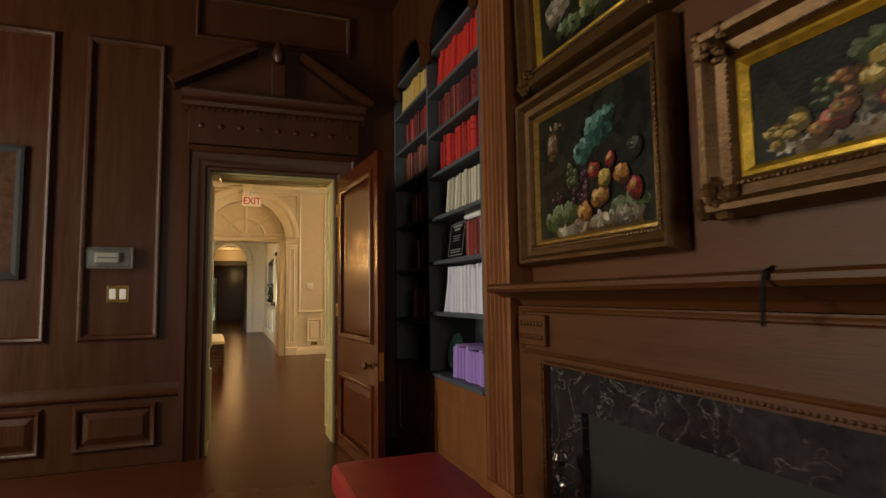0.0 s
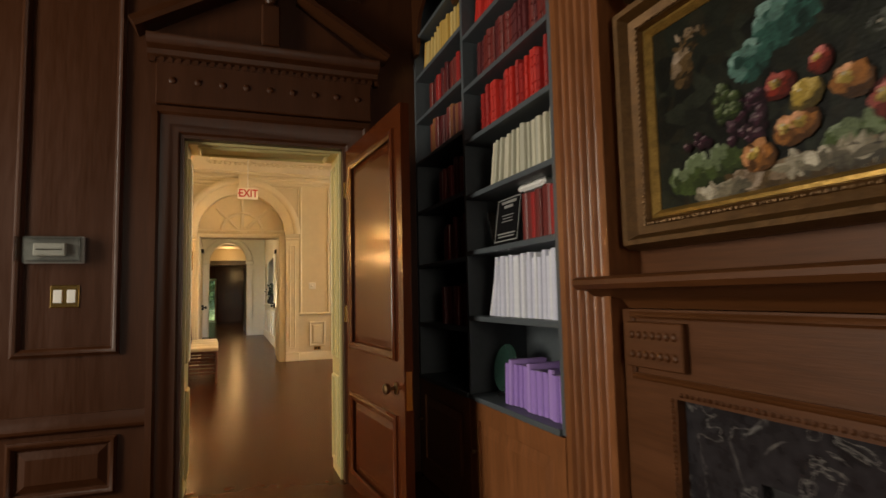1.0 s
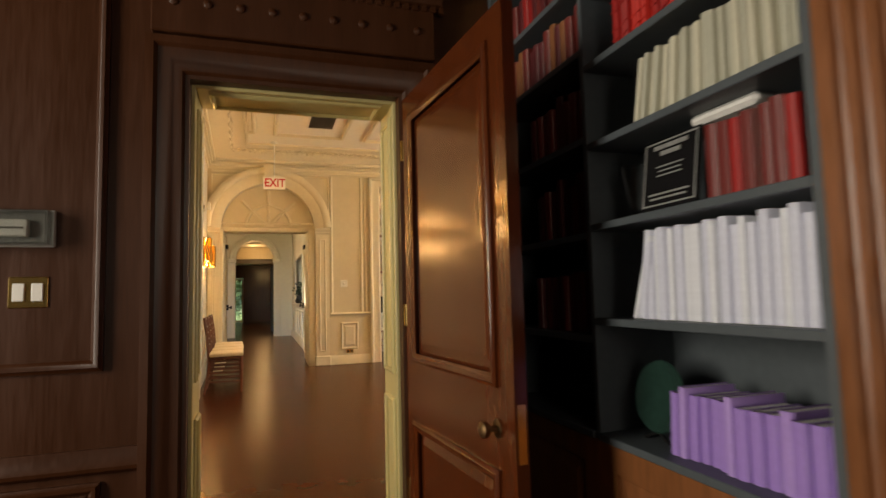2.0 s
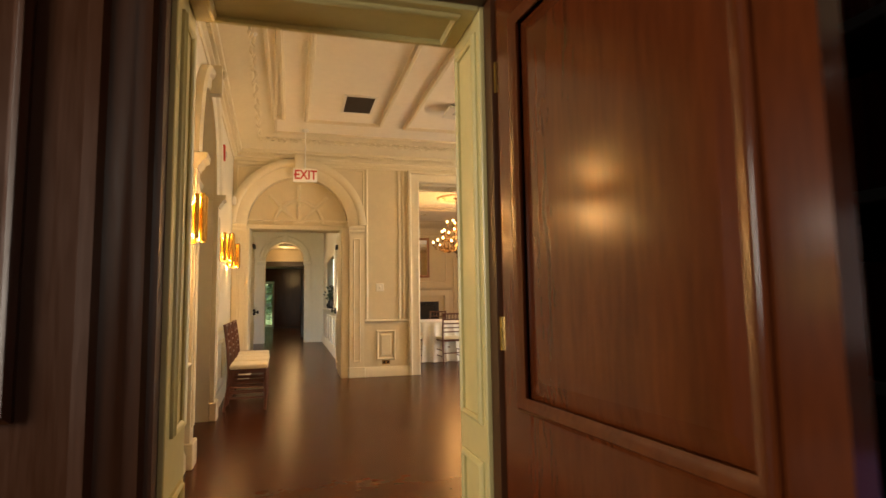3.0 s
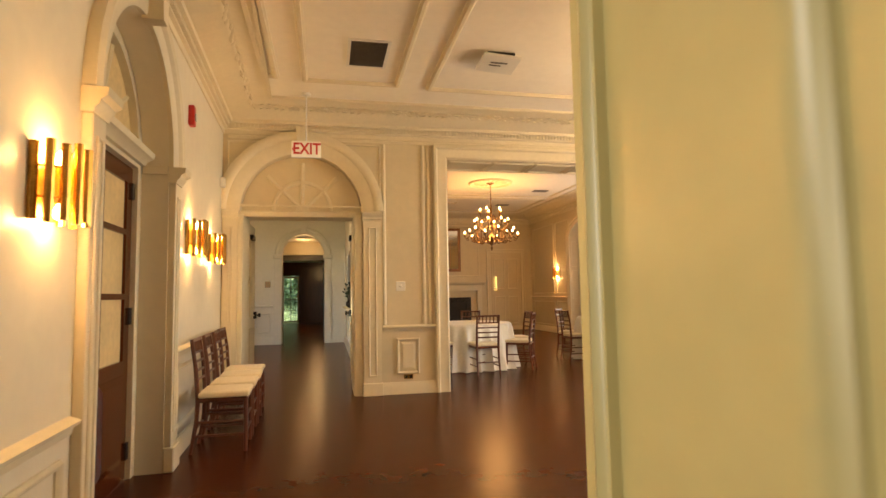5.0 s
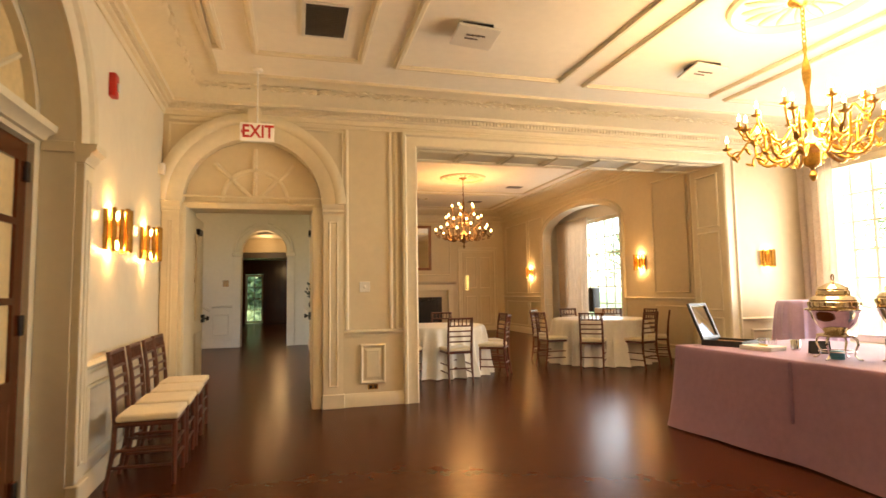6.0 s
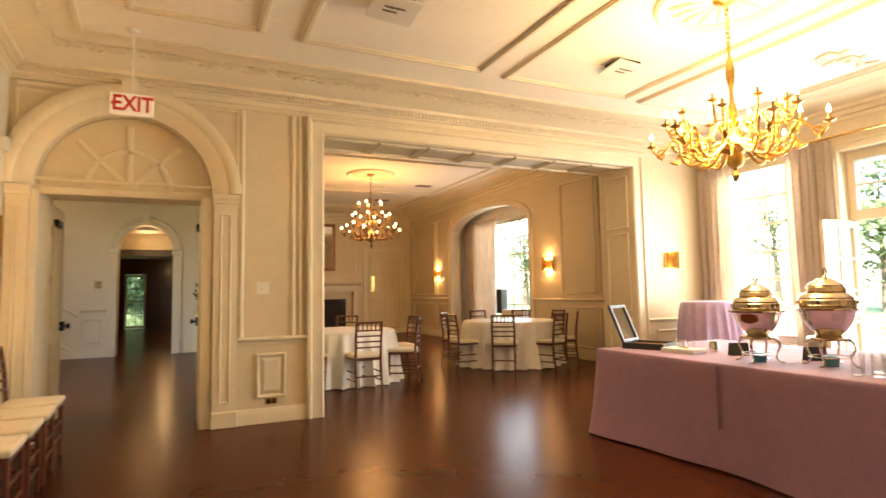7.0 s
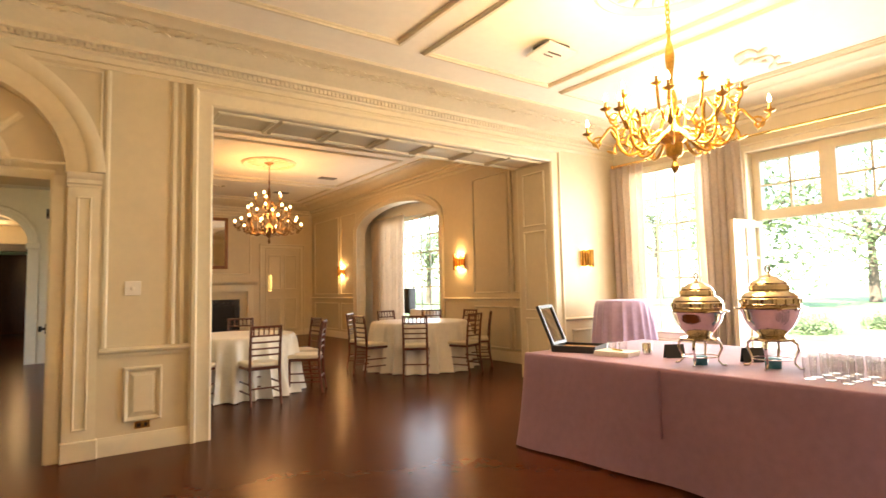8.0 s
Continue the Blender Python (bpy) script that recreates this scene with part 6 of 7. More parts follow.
def round_table(c, r, h, label, material, seed, name="tablecloth", flare=0.12, category="tablecloth"):
    tb = thing("round_table", (*c, 0), "round banquet table hidden under a floor-length cloth", "table", "round tables")
    part("tabletop", lathe(bmesh.new(), [(0.0, h - 0.025), (r - 0.02, h - 0.025), (r - 0.012, h - 0.014), (r - 0.02, h - 0.004), (0.0, h - 0.004)], n=40), CHAIR_WOOD, tb)
    part("pedestal", lathe(bmesh.new(), [(0.22, 0), (0.2, 0.03), (0.05, 0.06), (0.05, h - 0.05), (0.15, h - 0.026)], n=16), IRON, tb)
    cl = thing(name, (*c, 0), label, category, "round tablecloths")
    rnd = random.Random(seed)
    ph = [rnd.uniform(0, 6.28) for _ in range(5)]

    def wave(a, t):
        t = max(0.0, (t - 0.35) / 0.65)
        return 1 + flare * t + 0.19 * t ** 1.1 * (0.6 - abs(math.sin(11 * a + ph[0] + 0.9 * math.sin(2 * a + ph[1]))) ** 0.8) + 0.03 * t * math.sin(7 * a + ph[2]) + 0.012 * t * math.sin(29 * a + ph[3])
    prof = [(0.01, h), (r * 0.5, h + 0.001), (r * 0.9, h), (r * 0.985, h - 0.002), (r, h - 0.010), (r * 1.006, h - 0.03), (r * 1.01, h - 0.10), (r * 1.01, h - 0.22), (r * 1.01, h - 0.36), (r * 1.01, h - 0.52), (r * 1.01, 0.12), (r * 1.015, 0.012)]
    part("cloth", lathe(bmesh.new(), prof, n=160, wave=wave, caps=False), material, cl, angle=80)
    return cl


round_table(T1, 0.76, 0.765, "floor-length white satin tablecloth in folds", SATIN, 3)
round_table(T2, 0.81, 0.785, "floor-length ivory satin tablecloth in folds", SATIN, 5)
round_table((7.72, 11.02), 0.34, 1.12, "pale lavender cloth over a tall cocktail table", LAVENDER_PALE, 9, flare=0.30)

# ---- buffet ----
BX0, BX1, BY_0, BY_1, BZ = 4.66, 6.30, 5.9, 9.72, 0.76
bt = thing("buffet_table", (0, 0, 0), "long folding buffet table under a cloth", "table")
part("tabletop", B(BX0 + 0.02, BX1 - 0.02, BY_0 + 0.02, BY_1 - 0.02, BZ - 0.04, BZ - 0.008, b=0.004), PLASTIC, bt)
for x in (BX0 + 0.2, BX1 - 0.2):
    for y in (BY_0 + 0.3, BY_1 - 0.3):
        part("leg", tube(bmesh.new(), [(x, y, 0), (x, y, BZ - 0.04)], 0.016, 8), IRON, bt)
bc = thing("buffet_cloth", (0, 0, 0), "mauve floor-length buffet tablecloth with pressed creases", "tablecloth")
bm = bmesh.new()
loop = []
seg = 0.05
for (xa, ya), (xb, yb) in zip([(BX0, BY_1), (BX0, BY_0), (BX1, BY_0), (BX1, BY_1)], [(BX0, BY_0), (BX1, BY_0), (BX1, BY_1), (BX0, BY_1)]):
    L = math.hypot(xb - xa, yb - ya)
    n = max(4, int(L / seg))
    for i in range(n):
        t = i / n
        nx, ny = (ya - yb) / L, (xb - xa) / L
        loop.append((xa + (xb - xa) * t, ya + (yb - ya) * t, -nx * 0 + (yb - ya) / L, -(xb - xa) / L, i / n))
rows = []
levels = [(0.03, BZ + 0.001), (0.004, BZ), (0.0, BZ - 0.006), (-0.006, BZ - 0.03), (-0.012, BZ - 0.16), (-0.02, 0.44), (-0.032, 0.26), (-0.05, 0.11), (-0.066, 0.012)]
for d, z in levels:
    row = []
    share = max(0.0, (BZ - z) / BZ)
    for k, (x, y, nx, ny, t) in enumerate(loop):
        s = k * seg
        corner = math.exp(-(min(t, 1 - t) * 3.2) ** 2 * 6)
        w = share ** 1.2 * (0.030 * math.sin(s * 2.9 + 0.6 * math.sin(s * 0.8)) + 0.013 * math.sin(s * 7.1 + 1.0) + 0.06 * corner)
        row.append(bm.verts.new((x + nx * (w - d), y + ny * (w - d), z + 0.006 * share * math.sin(s * 1.9) * (z < 0.05))))
    rows.append(row)
# make sure that outwards is away from the middle
for a, b in zip(rows, rows[1:]):
    for i in range(len(loop)):
        j = (i + 1) % len(loop)
        bm.faces.new((a[i], a[j], b[j], b[i]))
bm.faces.new(rows[0])
part("cloth", bm, LAVENDER, bc, angle=70)
part("crease", B(BX0 - 0.0345, BX0 - 0.008, 8.42, 8.424, 0.30, 0.745), LAVENDER, bc)


def urn(m, s, label):
    ob = thing("samovar_urn", m @ Matrix.Diagonal((1, 1, 1, 1)), label, "chafing urn", "serving urns")

    def L(p):
        return [(r * s, z * s) for r, z in p]
    part("bowl", lathe(bmesh.new(), L([(0.02, 0.185), (0.06, 0.19), (0.075, 0.20), (0.085, 0.215), (0.108, 0.240), (0.130, 0.27), (0.148, 0.305), (0.158, 0.340), (0.172, 0.36), (0.16, 0.36)]), n=40), SILVER, ob, "silver bowl")
    part("collar", lathe(bmesh.new(), L([(0.06, 0.165), (0.12, 0.168), (0.128, 0.176), (0.12, 0.186), (0.075, 0.196), (0.05, 0.198)]), n=32), PALE_BRASS, ob)
    lid = part("lid", lathe(bmesh.new(), L([(0.178, 0.362), (0.196, 0.365), (0.198, 0.372), (0.176, 0.377), (0.166, 0.382), (0.168, 0.392), (0.164, 0.396), (0.166, 0.425), (0.158, 0.432), (0.160, 0.440), (0.142, 0.462), (0.118, 0.472), (0.112, 0.476), (0.116, 0.482), (0.112, 0.508), (0.104, 0.514), (0.106, 0.520), (0.092, 0.536), (0.070, 0.544), (0.066, 0.549), (0.045, 0.562), (0.018, 0.570), (0.012, 0.58), (0.004, 0.585)]), n=40), PALE_BRASS, ob, "stepped domed brass lid")
    for k in range(20):
        a = 2 * math.pi * k / 20
        part("lid_rib", tube(bmesh.new(), [(0.1665 * s * math.cos(a), 0.1665 * s * math.sin(a), 0.397 * s), (0.1675 * s * math.cos(a), 0.1675 * s * math.sin(a), 0.424 * s)], 0.004 * s, 5), PALE_BRASS, lid)
    part("finial_ring", tube(bmesh.new(), [(0.024 * s * math.cos(t * math.pi / 8), 0, s * 0.607 + 0.024 * s * math.sin(t * math.pi / 8)) for t in range(16)], 0.005 * s, 6, True), BRONZE, lid)
    for a in (0, 180):
        c, n = math.cos(radians(a)), math.sin(radians(a))
        part("handle", tube(bmesh.new(), [((0.168 + u) * s * c, v * s, z * s) for u, v, z in ((0, -0.05, 0.358), (0.035, -0.045, 0.366), (0.058, -0.02, 0.37), (0.06, 0.02, 0.37), (0.035, 0.045, 0.366), (0, 0.05, 0.358))], 0.006 * s, 6), PALE_BRASS, ob)
    for k in range(4):
        a = radians(45 + 90 * k)
        c, n = math.cos(a), math.sin(a)
        part("leg", tube(bmesh.new(), [(u * s * c, u * s * n, z * s) for u, z in ((0.105, 0.175), (0.135, 0.15), (0.14, 0.115), (0.12, 0.07), (0.115, 0.035), (0.14, 0.008), (0.165, 0.008))], [0.010 * s, 0.010 * s, 0.009 * s, 0.007 * s, 0.006 * s, 0.006 * s, 0.008 * s], 8), SILVER, ob)
    part("leg_ring", tube(bmesh.new(), [(0.118 * s * math.cos(t * math.pi / 12), 0.118 * s * math.sin(t * math.pi / 12), 0.06 * s) for t in range(24)], 0.004 * s, 6, True), SILVER, ob)
    part("burner", lathe(bmesh.new(), [(0.0, 0.002), (0.045 * s, 0.002), (0.047 * s, 0.06 * s), (0.03 * s, 0.066 * s), (0.0, 0.068 * s)], n=20), mat("teal_tin", (0.05, 0.22, 0.28), 0.4), ob, "fuel tin under the bowl")
    return ob


urn(pose(4.99, 8.33, BZ + 0.002, 0, 0, 60), 1.0, "silver and brass chafing urn on curled legs")
urn(pose(5.165, 7.935, BZ + 0.002, 0, 0, 55), 1.06, "silver and brass chafing urn beside glasses")

bx = thing("display_case", pose(5.06, 9.47, BZ + 0.002, 0, 0, 22), "open black display case with glazed lid", "display case")
part("base", slab(B(-0.16, 0.16, -0.19, 0.19, 0.0, 0.02), "z", 0.02, 0.055, R(-0.16, 0.16, -0.19, 0.19), [R(-0.145, 0.145, -0.175, 0.175)]), CARD_BLACK, bx)
part("tray", B(-0.144, 0.144, -0.174, 0.174, 0.021, 0.034), mat("kraft_lining", (0.30, 0.16, 0.06), 0.6), bx, "brown lining")
ld = part("lid", slab(bmesh.new(), "z", 0.0, 0.026, R(-0.16, 0.16, 0.0, 0.36), [R(-0.135, 0.135, 0.025, 0.335)]), CARD_BLACK, bx, "glazed lid frame")
ld.matrix_local = pose(0, 0.19, 0.05, 68)
part("pane", B(-0.135, 0.135, 0.025, 0.335, 0.010, 0.014), GLASS, ld, smooth=False)

nap = thing("napkin_stack", pose(5.02, 9.05, BZ + 0.002, 0, 0, 10), "stack of folded white napkins", "napkins")
for k in range(4):
    part("napkin", box(bmesh.new(), -0.10, 0.10, -0.15, 0.15, 0.0, 0.009, b=0.003), PAPER, nap).matrix_local = pose(0.004 * math.sin(k * 3), 0.004 * math.cos(k * 5), k * 0.0095, 0, 0, 1.5 * math.sin(k * 2.2))
part("pencil", tube(bmesh.new(), [(-0.02, -0.06, 0.044), (0.03, 0.05, 0.044)], 0.006, 6), mat("yellow_paint", (0.7, 0.5, 0.06), 0.4), nap)


def tumbler(m, r=0.036, h=0.13, label="clear drinking glass turned upside down"):
    ob = part("drinking_glass", lathe(bmesh.new(), [(0.001, 0.004), (r * 0.82, 0.004), (r * 0.9, 0.010), (r, h - 0.004), (r * 1.015, h), (r * 0.99, h)], n=16, caps=False), GLASS)
    ob.matrix_world = m
    return tagged(ob, label, "glass", "glasses on the buffet")


gl = tumbler(pose(4.86, 7.30, BZ + 0.003))
rnd = random.Random(12)
for i in range(8):
    for j in range(4):
        if i or j:
            copy_thing(gl, pose(4.84 + j * 0.115 + rnd.uniform(-0.008, 0.008) + (0.05 if i % 2 else 0), 7.60 - i * 0.10 + rnd.uniform(-0.008, 0.008), BZ + 0.003))
gl.matrix_world = pose(4.86, 7.60, BZ + 0.003)
for x, y in ((5.16, 9.20), (5.22, 9.14), (5.20, 9.24)):
    tumbler(pose(x, y, BZ + 0.003), 0.036, 0.085, "short clear tumbler by the napkins")
mug = thing("steel_cup", (5.25, 8.93, BZ + 0.002), "small brushed steel cup", "cup")
part("body", lathe(bmesh.new(), [(0.0, 0.0), (0.034, 0.0), (0.037, 0.004), (0.038, 0.085), (0.036, 0.088), (0.034, 0.085), (0.033, 0.006), (0.0, 0.005)], n=24, caps=False), SILVER, mug)
for x, y, rz in ((5.20, 8.66, -30), (5.36, 8.16, -35)):
    cd = thing("menu_card", pose(x, y, BZ + 0.002, 0, 0, rz), "folded black tent card", "card", "tent cards")
    for sg in (-1, 1):
        part("leaf", B(-0.075, 0.075, -0.001, 0.001, 0.0, 0.105), CARD_BLACK, cd, smooth=False).matrix_local = pose(0, sg * 0.028, 0, sg * 15)

# ---- dining room ----
h_mould("skirting", wall_r2n, "y", R2N, R2W, R2E, 0, -1, scaled(SKIRT, 1.2))
for y0, y1 in ((NB, BY0 - 0.12), (BY1 + 0.12, R2N)):
    h_mould("skirting", wall_r2e, "x", R2E, y0, y1, 0, -1, scaled(SKIRT, 1.2))
    h_mould("dado_rail", wall_r2e, "x", R2E, y0, y1, 1.06, -1, DADO)
for y0, y1 in ((12.5, 13.5), (13.65, 14.6), (19.75, 20.7), (20.9, 22.6)):
    panel_frame("panel_moulding", "x", R2E, y0, y1, 1.25, 3.4, -1, TRIM, wall_r2e, 0.9)
    panel_frame("panel_moulding", "x", R2E, y0, y1, 0.25, 0.95, -1, TRIM, wall_r2e, 0.9)
cornice("cornice_dining", [(R2W, NB), (R2E, NB), (R2E, R2N), (R2W, R2N)], R2Z, 0.34, 0.55, "white moulded plaster cornice", True)
for k, (x0, x1, y0, y1) in enumerate(((3.2, 7.2, 13.0, 15.6), (3.2, 7.2, 16.0, 19.2), (3.2, 7.2, 19.6, 22.0))):
    structure(f"dining_ceiling_rib_{k + 1}", moulding(bmesh.new(), rect("z", R2Z, x0, x1, y0, y1), (0, 0, -1), RIB, True), TRIM, "white moulded plaster ceiling rib", "ceiling rib")
for x, y in ((6.6, 18.4), (6.3, 20.8)):
    v2 = thing("ceiling_vent", (x, y, R2Z), "small dark ceiling vent", "vent")
    part("grille", B(-0.2, 0.2, -0.12, 0.12, -0.012, 0.0, b=0.004), GRILLE, v2)
barch = thing("bay_arch_trim", (0, 0, 0), "cream moulded arch round a window bay", "arch trim")
bym, bhw = (BY0 + BY1) / 2, (BY1 - BY0) / 2
pts = [(R2E, BY0, 0), *[(R2E, a, z) for a, z in arch_pts(bym, 2.85, -bhw, 0.55, 28)], (R2E, BY1, 0)]
part("archivolt", moulding(bmesh.new(), pts, (-1, 0, 0), [(-u, v) for u, v in scaled(AV, 0.85)]), TRIM, barch)
for z0, z1 in ((0.2, 0.9), (1.05, 1.9), (2.0, 2.75)):
    part("reveal_panel", moulding(bmesh.new(), rect("y", BY1, R2E + 0.05, R2E + 0.22, z0, z1), (0, -1, 0), scaled(OGEE, 0.4), True), TRIM, barch)
BXX = 8.62
structure("wall_bay_north", B(R2E + 0.25, BXX + 0.2, 20.0, 20.2, 0, 3.5), WHITE_WALL, "white bay wall", "wall")
structure("wall_bay_south", B(R2E + 0.25, BXX + 0.2, 15.2, 15.4, 0, 3.5), WHITE_WALL, "white bay wall", "wall")
structure("ceiling_bay", B(R2E + 0.25, BXX + 0.2, 15.2, 20.2, 3.5, 3.6), CEIL, "white bay ceiling", "ceiling")
structure("floor_bay", B(8.78, BXX + 0.2, 15.2, 20.2, -0.15, -0.002), FLOOR, "dark brown bay floor", "floor")
structure("wall_bay_east", slab(bmesh.new(), "x", BXX, BXX + 0.2, R(15.2, 20.2, 0, 3.5), [R(16.0, 19.3, 0.45, 3.15)]), WHITE_WALL, "white bay wall with a tall window", "wall")
tagged(sash("window_2", "tall white bay window with small panes", BXX + 0.12, 16.0, 19.3, 0.45, 3.15, 8, 6, frame_w=0.08), kind="structure")
curtain(BXX - 0.12, 18.12, 19.80, 0.02, 3.2, 13, 6, "floor-length pale curtain in the window bay", amp=0.06)
curtain(BXX - 0.12, 15.5, 16.3, 0.02, 3.2, 7, 7, "floor-length pale curtain in the window bay", amp=0.06)
spk = thing("loudspeaker", (8.36, 17.62, 0.0), "slim black loudspeaker standing in the bay", "loudspeaker")
part("cabinet", box(bmesh.new(), -0.10, 0.10, -0.12, 0.12, 0.75, 1.35, b=0.02, seg=2), CARD_BLACK, spk)
part("pole", tube(bmesh.new(), [(0, 0, 0.03), (0, 0, 0.76)], 0.018, 8), IRON, spk)
part("base", lathe(bmesh.new(), [(0.16, 0), (0.16, 0.012), (0.03, 0.03)], n=20), IRON, spk)
dsk = thing("side_console", (8.32, 16.85, 0), "small table with a white cloth in the bay", "table")
part("cloth", box(bmesh.new(), -0.16, 0.16, -0.45, 0.45, 0.02, 0.86, b=0.02, seg=2), PAPER, dsk)

fr = thing("fireplace", (0, R2N, 0), "cream mantelpiece round a dark marble fireplace", "fireplace")
part("surround", slab(bmesh.new(), "y", -0.16, 0.0, [(4.1, 0), (4.1, 1.55), (6.14, 1.55), (6.14, 0), (5.98, 0), (5.98, 1.36), (4.26, 1.36), (4.26, 0)]), TRIM, fr)
part("mantel_shelf", moulding(bmesh.new(), [(6.22, 0, 1.55), (4.02, 0, 1.55)], (0, 0, 1), [(0, 0), (0.18, 0), (0.20, 0.03), (0.25, 0.05), (0.27, 0.10), (0, 0.10)]), TRIM, fr)
part("marble_slip", slab(bmesh.new(), "y", -0.10, 0.0, [(4.62, 0), (4.62, 1.14), (5.76, 1.14), (5.76, 0), (5.58, 0), (5.58, 0.98), (4.82, 0.98), (4.82, 0)]), MARBLE, fr)
# flat black plate in place of a hollow firebox
part("firebox", B(4.82, 5.58, -0.06, -0.004, 0, 0.98), BLACK, fr)
mir = thing("wall_mirror", (0, R2N, 0), "large mirror in a brown wooden frame", "mirror")
part("frame", moulding(bmesh.new(), rect("y", 0, 4.38, 5.44, 2.02, 3.5)[::-1], (0, -1, 0), [(0, 0), (0, 0.04), (-0.03, 0.05), (-0.09, 0.03), (-0.09, 0)], True), WALNUT, mir)
part("glass", B(4.38, 5.44, -0.012, -0.004, 2.02, 3.5), mat("mirror_silver", (0.75, 0.75, 0.74), 0.03, 1.0, vary=0.02), mir)
dd = thing("panelled_door", (0, R2N, 0), "closed cream panelled door with a brass plate", "door")
part("leaf", B(6.52, 7.58, -0.03, -0.002, 0.01, 2.62, b=0.004), CREAM, dd)
part("architrave", moulding(bmesh.new(), [(6.50, 0, 0), (6.50, 0, 2.64), (7.60, 0, 2.64), (7.60, 0, 0)], (0, -1, 0), scaled(OCASE, 0.75)), TRIM, dd)
for z0, z1 in ((0.2, 1.15), (1.4, 2.45)):
    for x0, x1 in ((6.62, 7.0), (7.1, 7.48)):
        panel_frame("panel_moulding", "y", -0.03, x0, x1, z0, z1, -1, TRIM, dd, 0.8)
part("push_plate", B(6.60, 6.72, -0.04, -0.03, 1.35, 1.85, b=0.003), BRASS, dd)
panel_frame("panel_moulding", "y", R2N, 4.3, 6.1, 1.85, 3.6, -1, TRIM, wall_r2n, 1.0)

# ---- stair hall and passage ----
sa = thing("passage_arch_trim", (0, 0, 0), "white moulded arch on pilasters with a keystone", "arch trim")
pts = [(a, CORR_N, z) for a, z in arch_pts(0.325, 2.40, 0.56, 0.56, 24)]
part("archivolt", moulding(bmesh.new(), pts, (0, -1, 0), [(-u, v) for u, v in AV]), WHITE_WALL, sa)
part("keystone", slab(bmesh.new(), "y", CORR_N - 0.12, CORR_N, [(0.275, 2.95), (0.375, 2.95), (0.415, 3.21), (0.235, 3.21)]), WHITE_WALL, sa)
for x0, x1 in ((-0.425, -0.235), (0.885, 1.075)):
    part("pilaster", B(x0, x1, CORR_N - 0.06, CORR_N, 0, 2.28, b=0.004), WHITE_WALL, sa)
    part("capital", B(x0 - 0.03, x1 + 0.03, CORR_N - 0.10, CORR_N, 2.28, 2.40, b=0.02), WHITE_WALL, sa)
h_mould("dado_rail", wall_c, "y", CORR_N, -0.92, -0.44, 0.96, -1, scaled(DADO, 1.1), WHITE_WALL)
h_mould("skirting", wall_c, "y", CORR_N, -3.2, -0.44, 0, -1, scaled(SKIRT, 1.3), WHITE_WALL)
part("stair_dado", moulding(bmesh.new(), [(-0.92, CORR_N, 0.96), (-2.6, CORR_N, 2.05)], (0, -1, 0), scaled(DADO, 1.1)), WHITE_WALL, wall_c)
part("stair_skirting", moulding(bmesh.new(), [(-0.95, CORR_N, 0.14), (-2.4, CORR_N, 1.1)], (0, -1, 0), scaled(DADO, 0.9)), WHITE_WALL, wall_c)
panel_frame("panel_moulding", "y", CORR_N, -0.9, -0.52, 0.3, 0.84, -1, WHITE_WALL, wall_c, 0.9)
st = thing("staircase", (-3.2, 14.6, 0), "white staircase rising along the stair hall wall", "staircase")
for k in range(12):
    part("step", B(0.0, 1.35, k * 0.27, 5.3, k * 0.175, (k + 1) * 0.175 - 0.002, b=0.006), WHITE_WALL, st)
part("string_board", moulding(bmesh.new(), [(1.36, 0.0, 0.28), (1.36, 3.3, 2.42)], (1, 0, 0), [(0, 0), (0, 0.03), (-0.22, 0.03), (-0.22, 0)]), TRIM, st)
sw2 = thing("light_switch", (-0.60, CORR_N, 1.60), "brown switch plate on white wall", "light switch")
part("plate", B(-0.07, 0.07, -0.012, 0, -0.08, 0.08, b=0.004), BRONZE, sw2)
for y0, y1, z1 in ((13.0, 14.3, 2.25),):
    part("door_casing", moulding(bmesh.new(), [(1.45, y0, 0), (1.45, y0, z1), (1.45, y1, z1), (1.45, y1, 0)], (-1, 0, 0), [(-u, v) for u, v in scaled(OCASE, 0.7)]), TRIM, wall_sr)
part("hatch_casing", moulding(bmesh.new(), rect("x", 1.45, 15.0, 17.9, 0.98, 2.3), (-1, 0, 0), [(-u, v) for u, v in scaled(OCASE, 0.6)], True), TRIM, wall_sr)
for y0, y1 in ((14.95, 15.85), (15.98, 16.9), (17.03, 17.95)):
    panel_frame("panel_moulding", "x", 1.45, y0, y1, 0.22, 0.82, -1, TRIM, wall_sr, 0.9)
h_mould("skirting", wall_sr, "x", 1.45, 14.42, CORR_N, 0, -1, scaled(SKIRT, 1.2))
ledge = thing("hatch_counter", (1.36, 16.45, 0.985), "white painted counter ledge in the serving hatch", "counter")
part("board", B(-0.06, 0.30, -1.44, 1.44, 0.0, 0.03, b=0.006), TRIM, ledge)
LEAFY = mat("dark_leaves", (0.03, 0.05, 0.02), 0.6, vary=0.4)
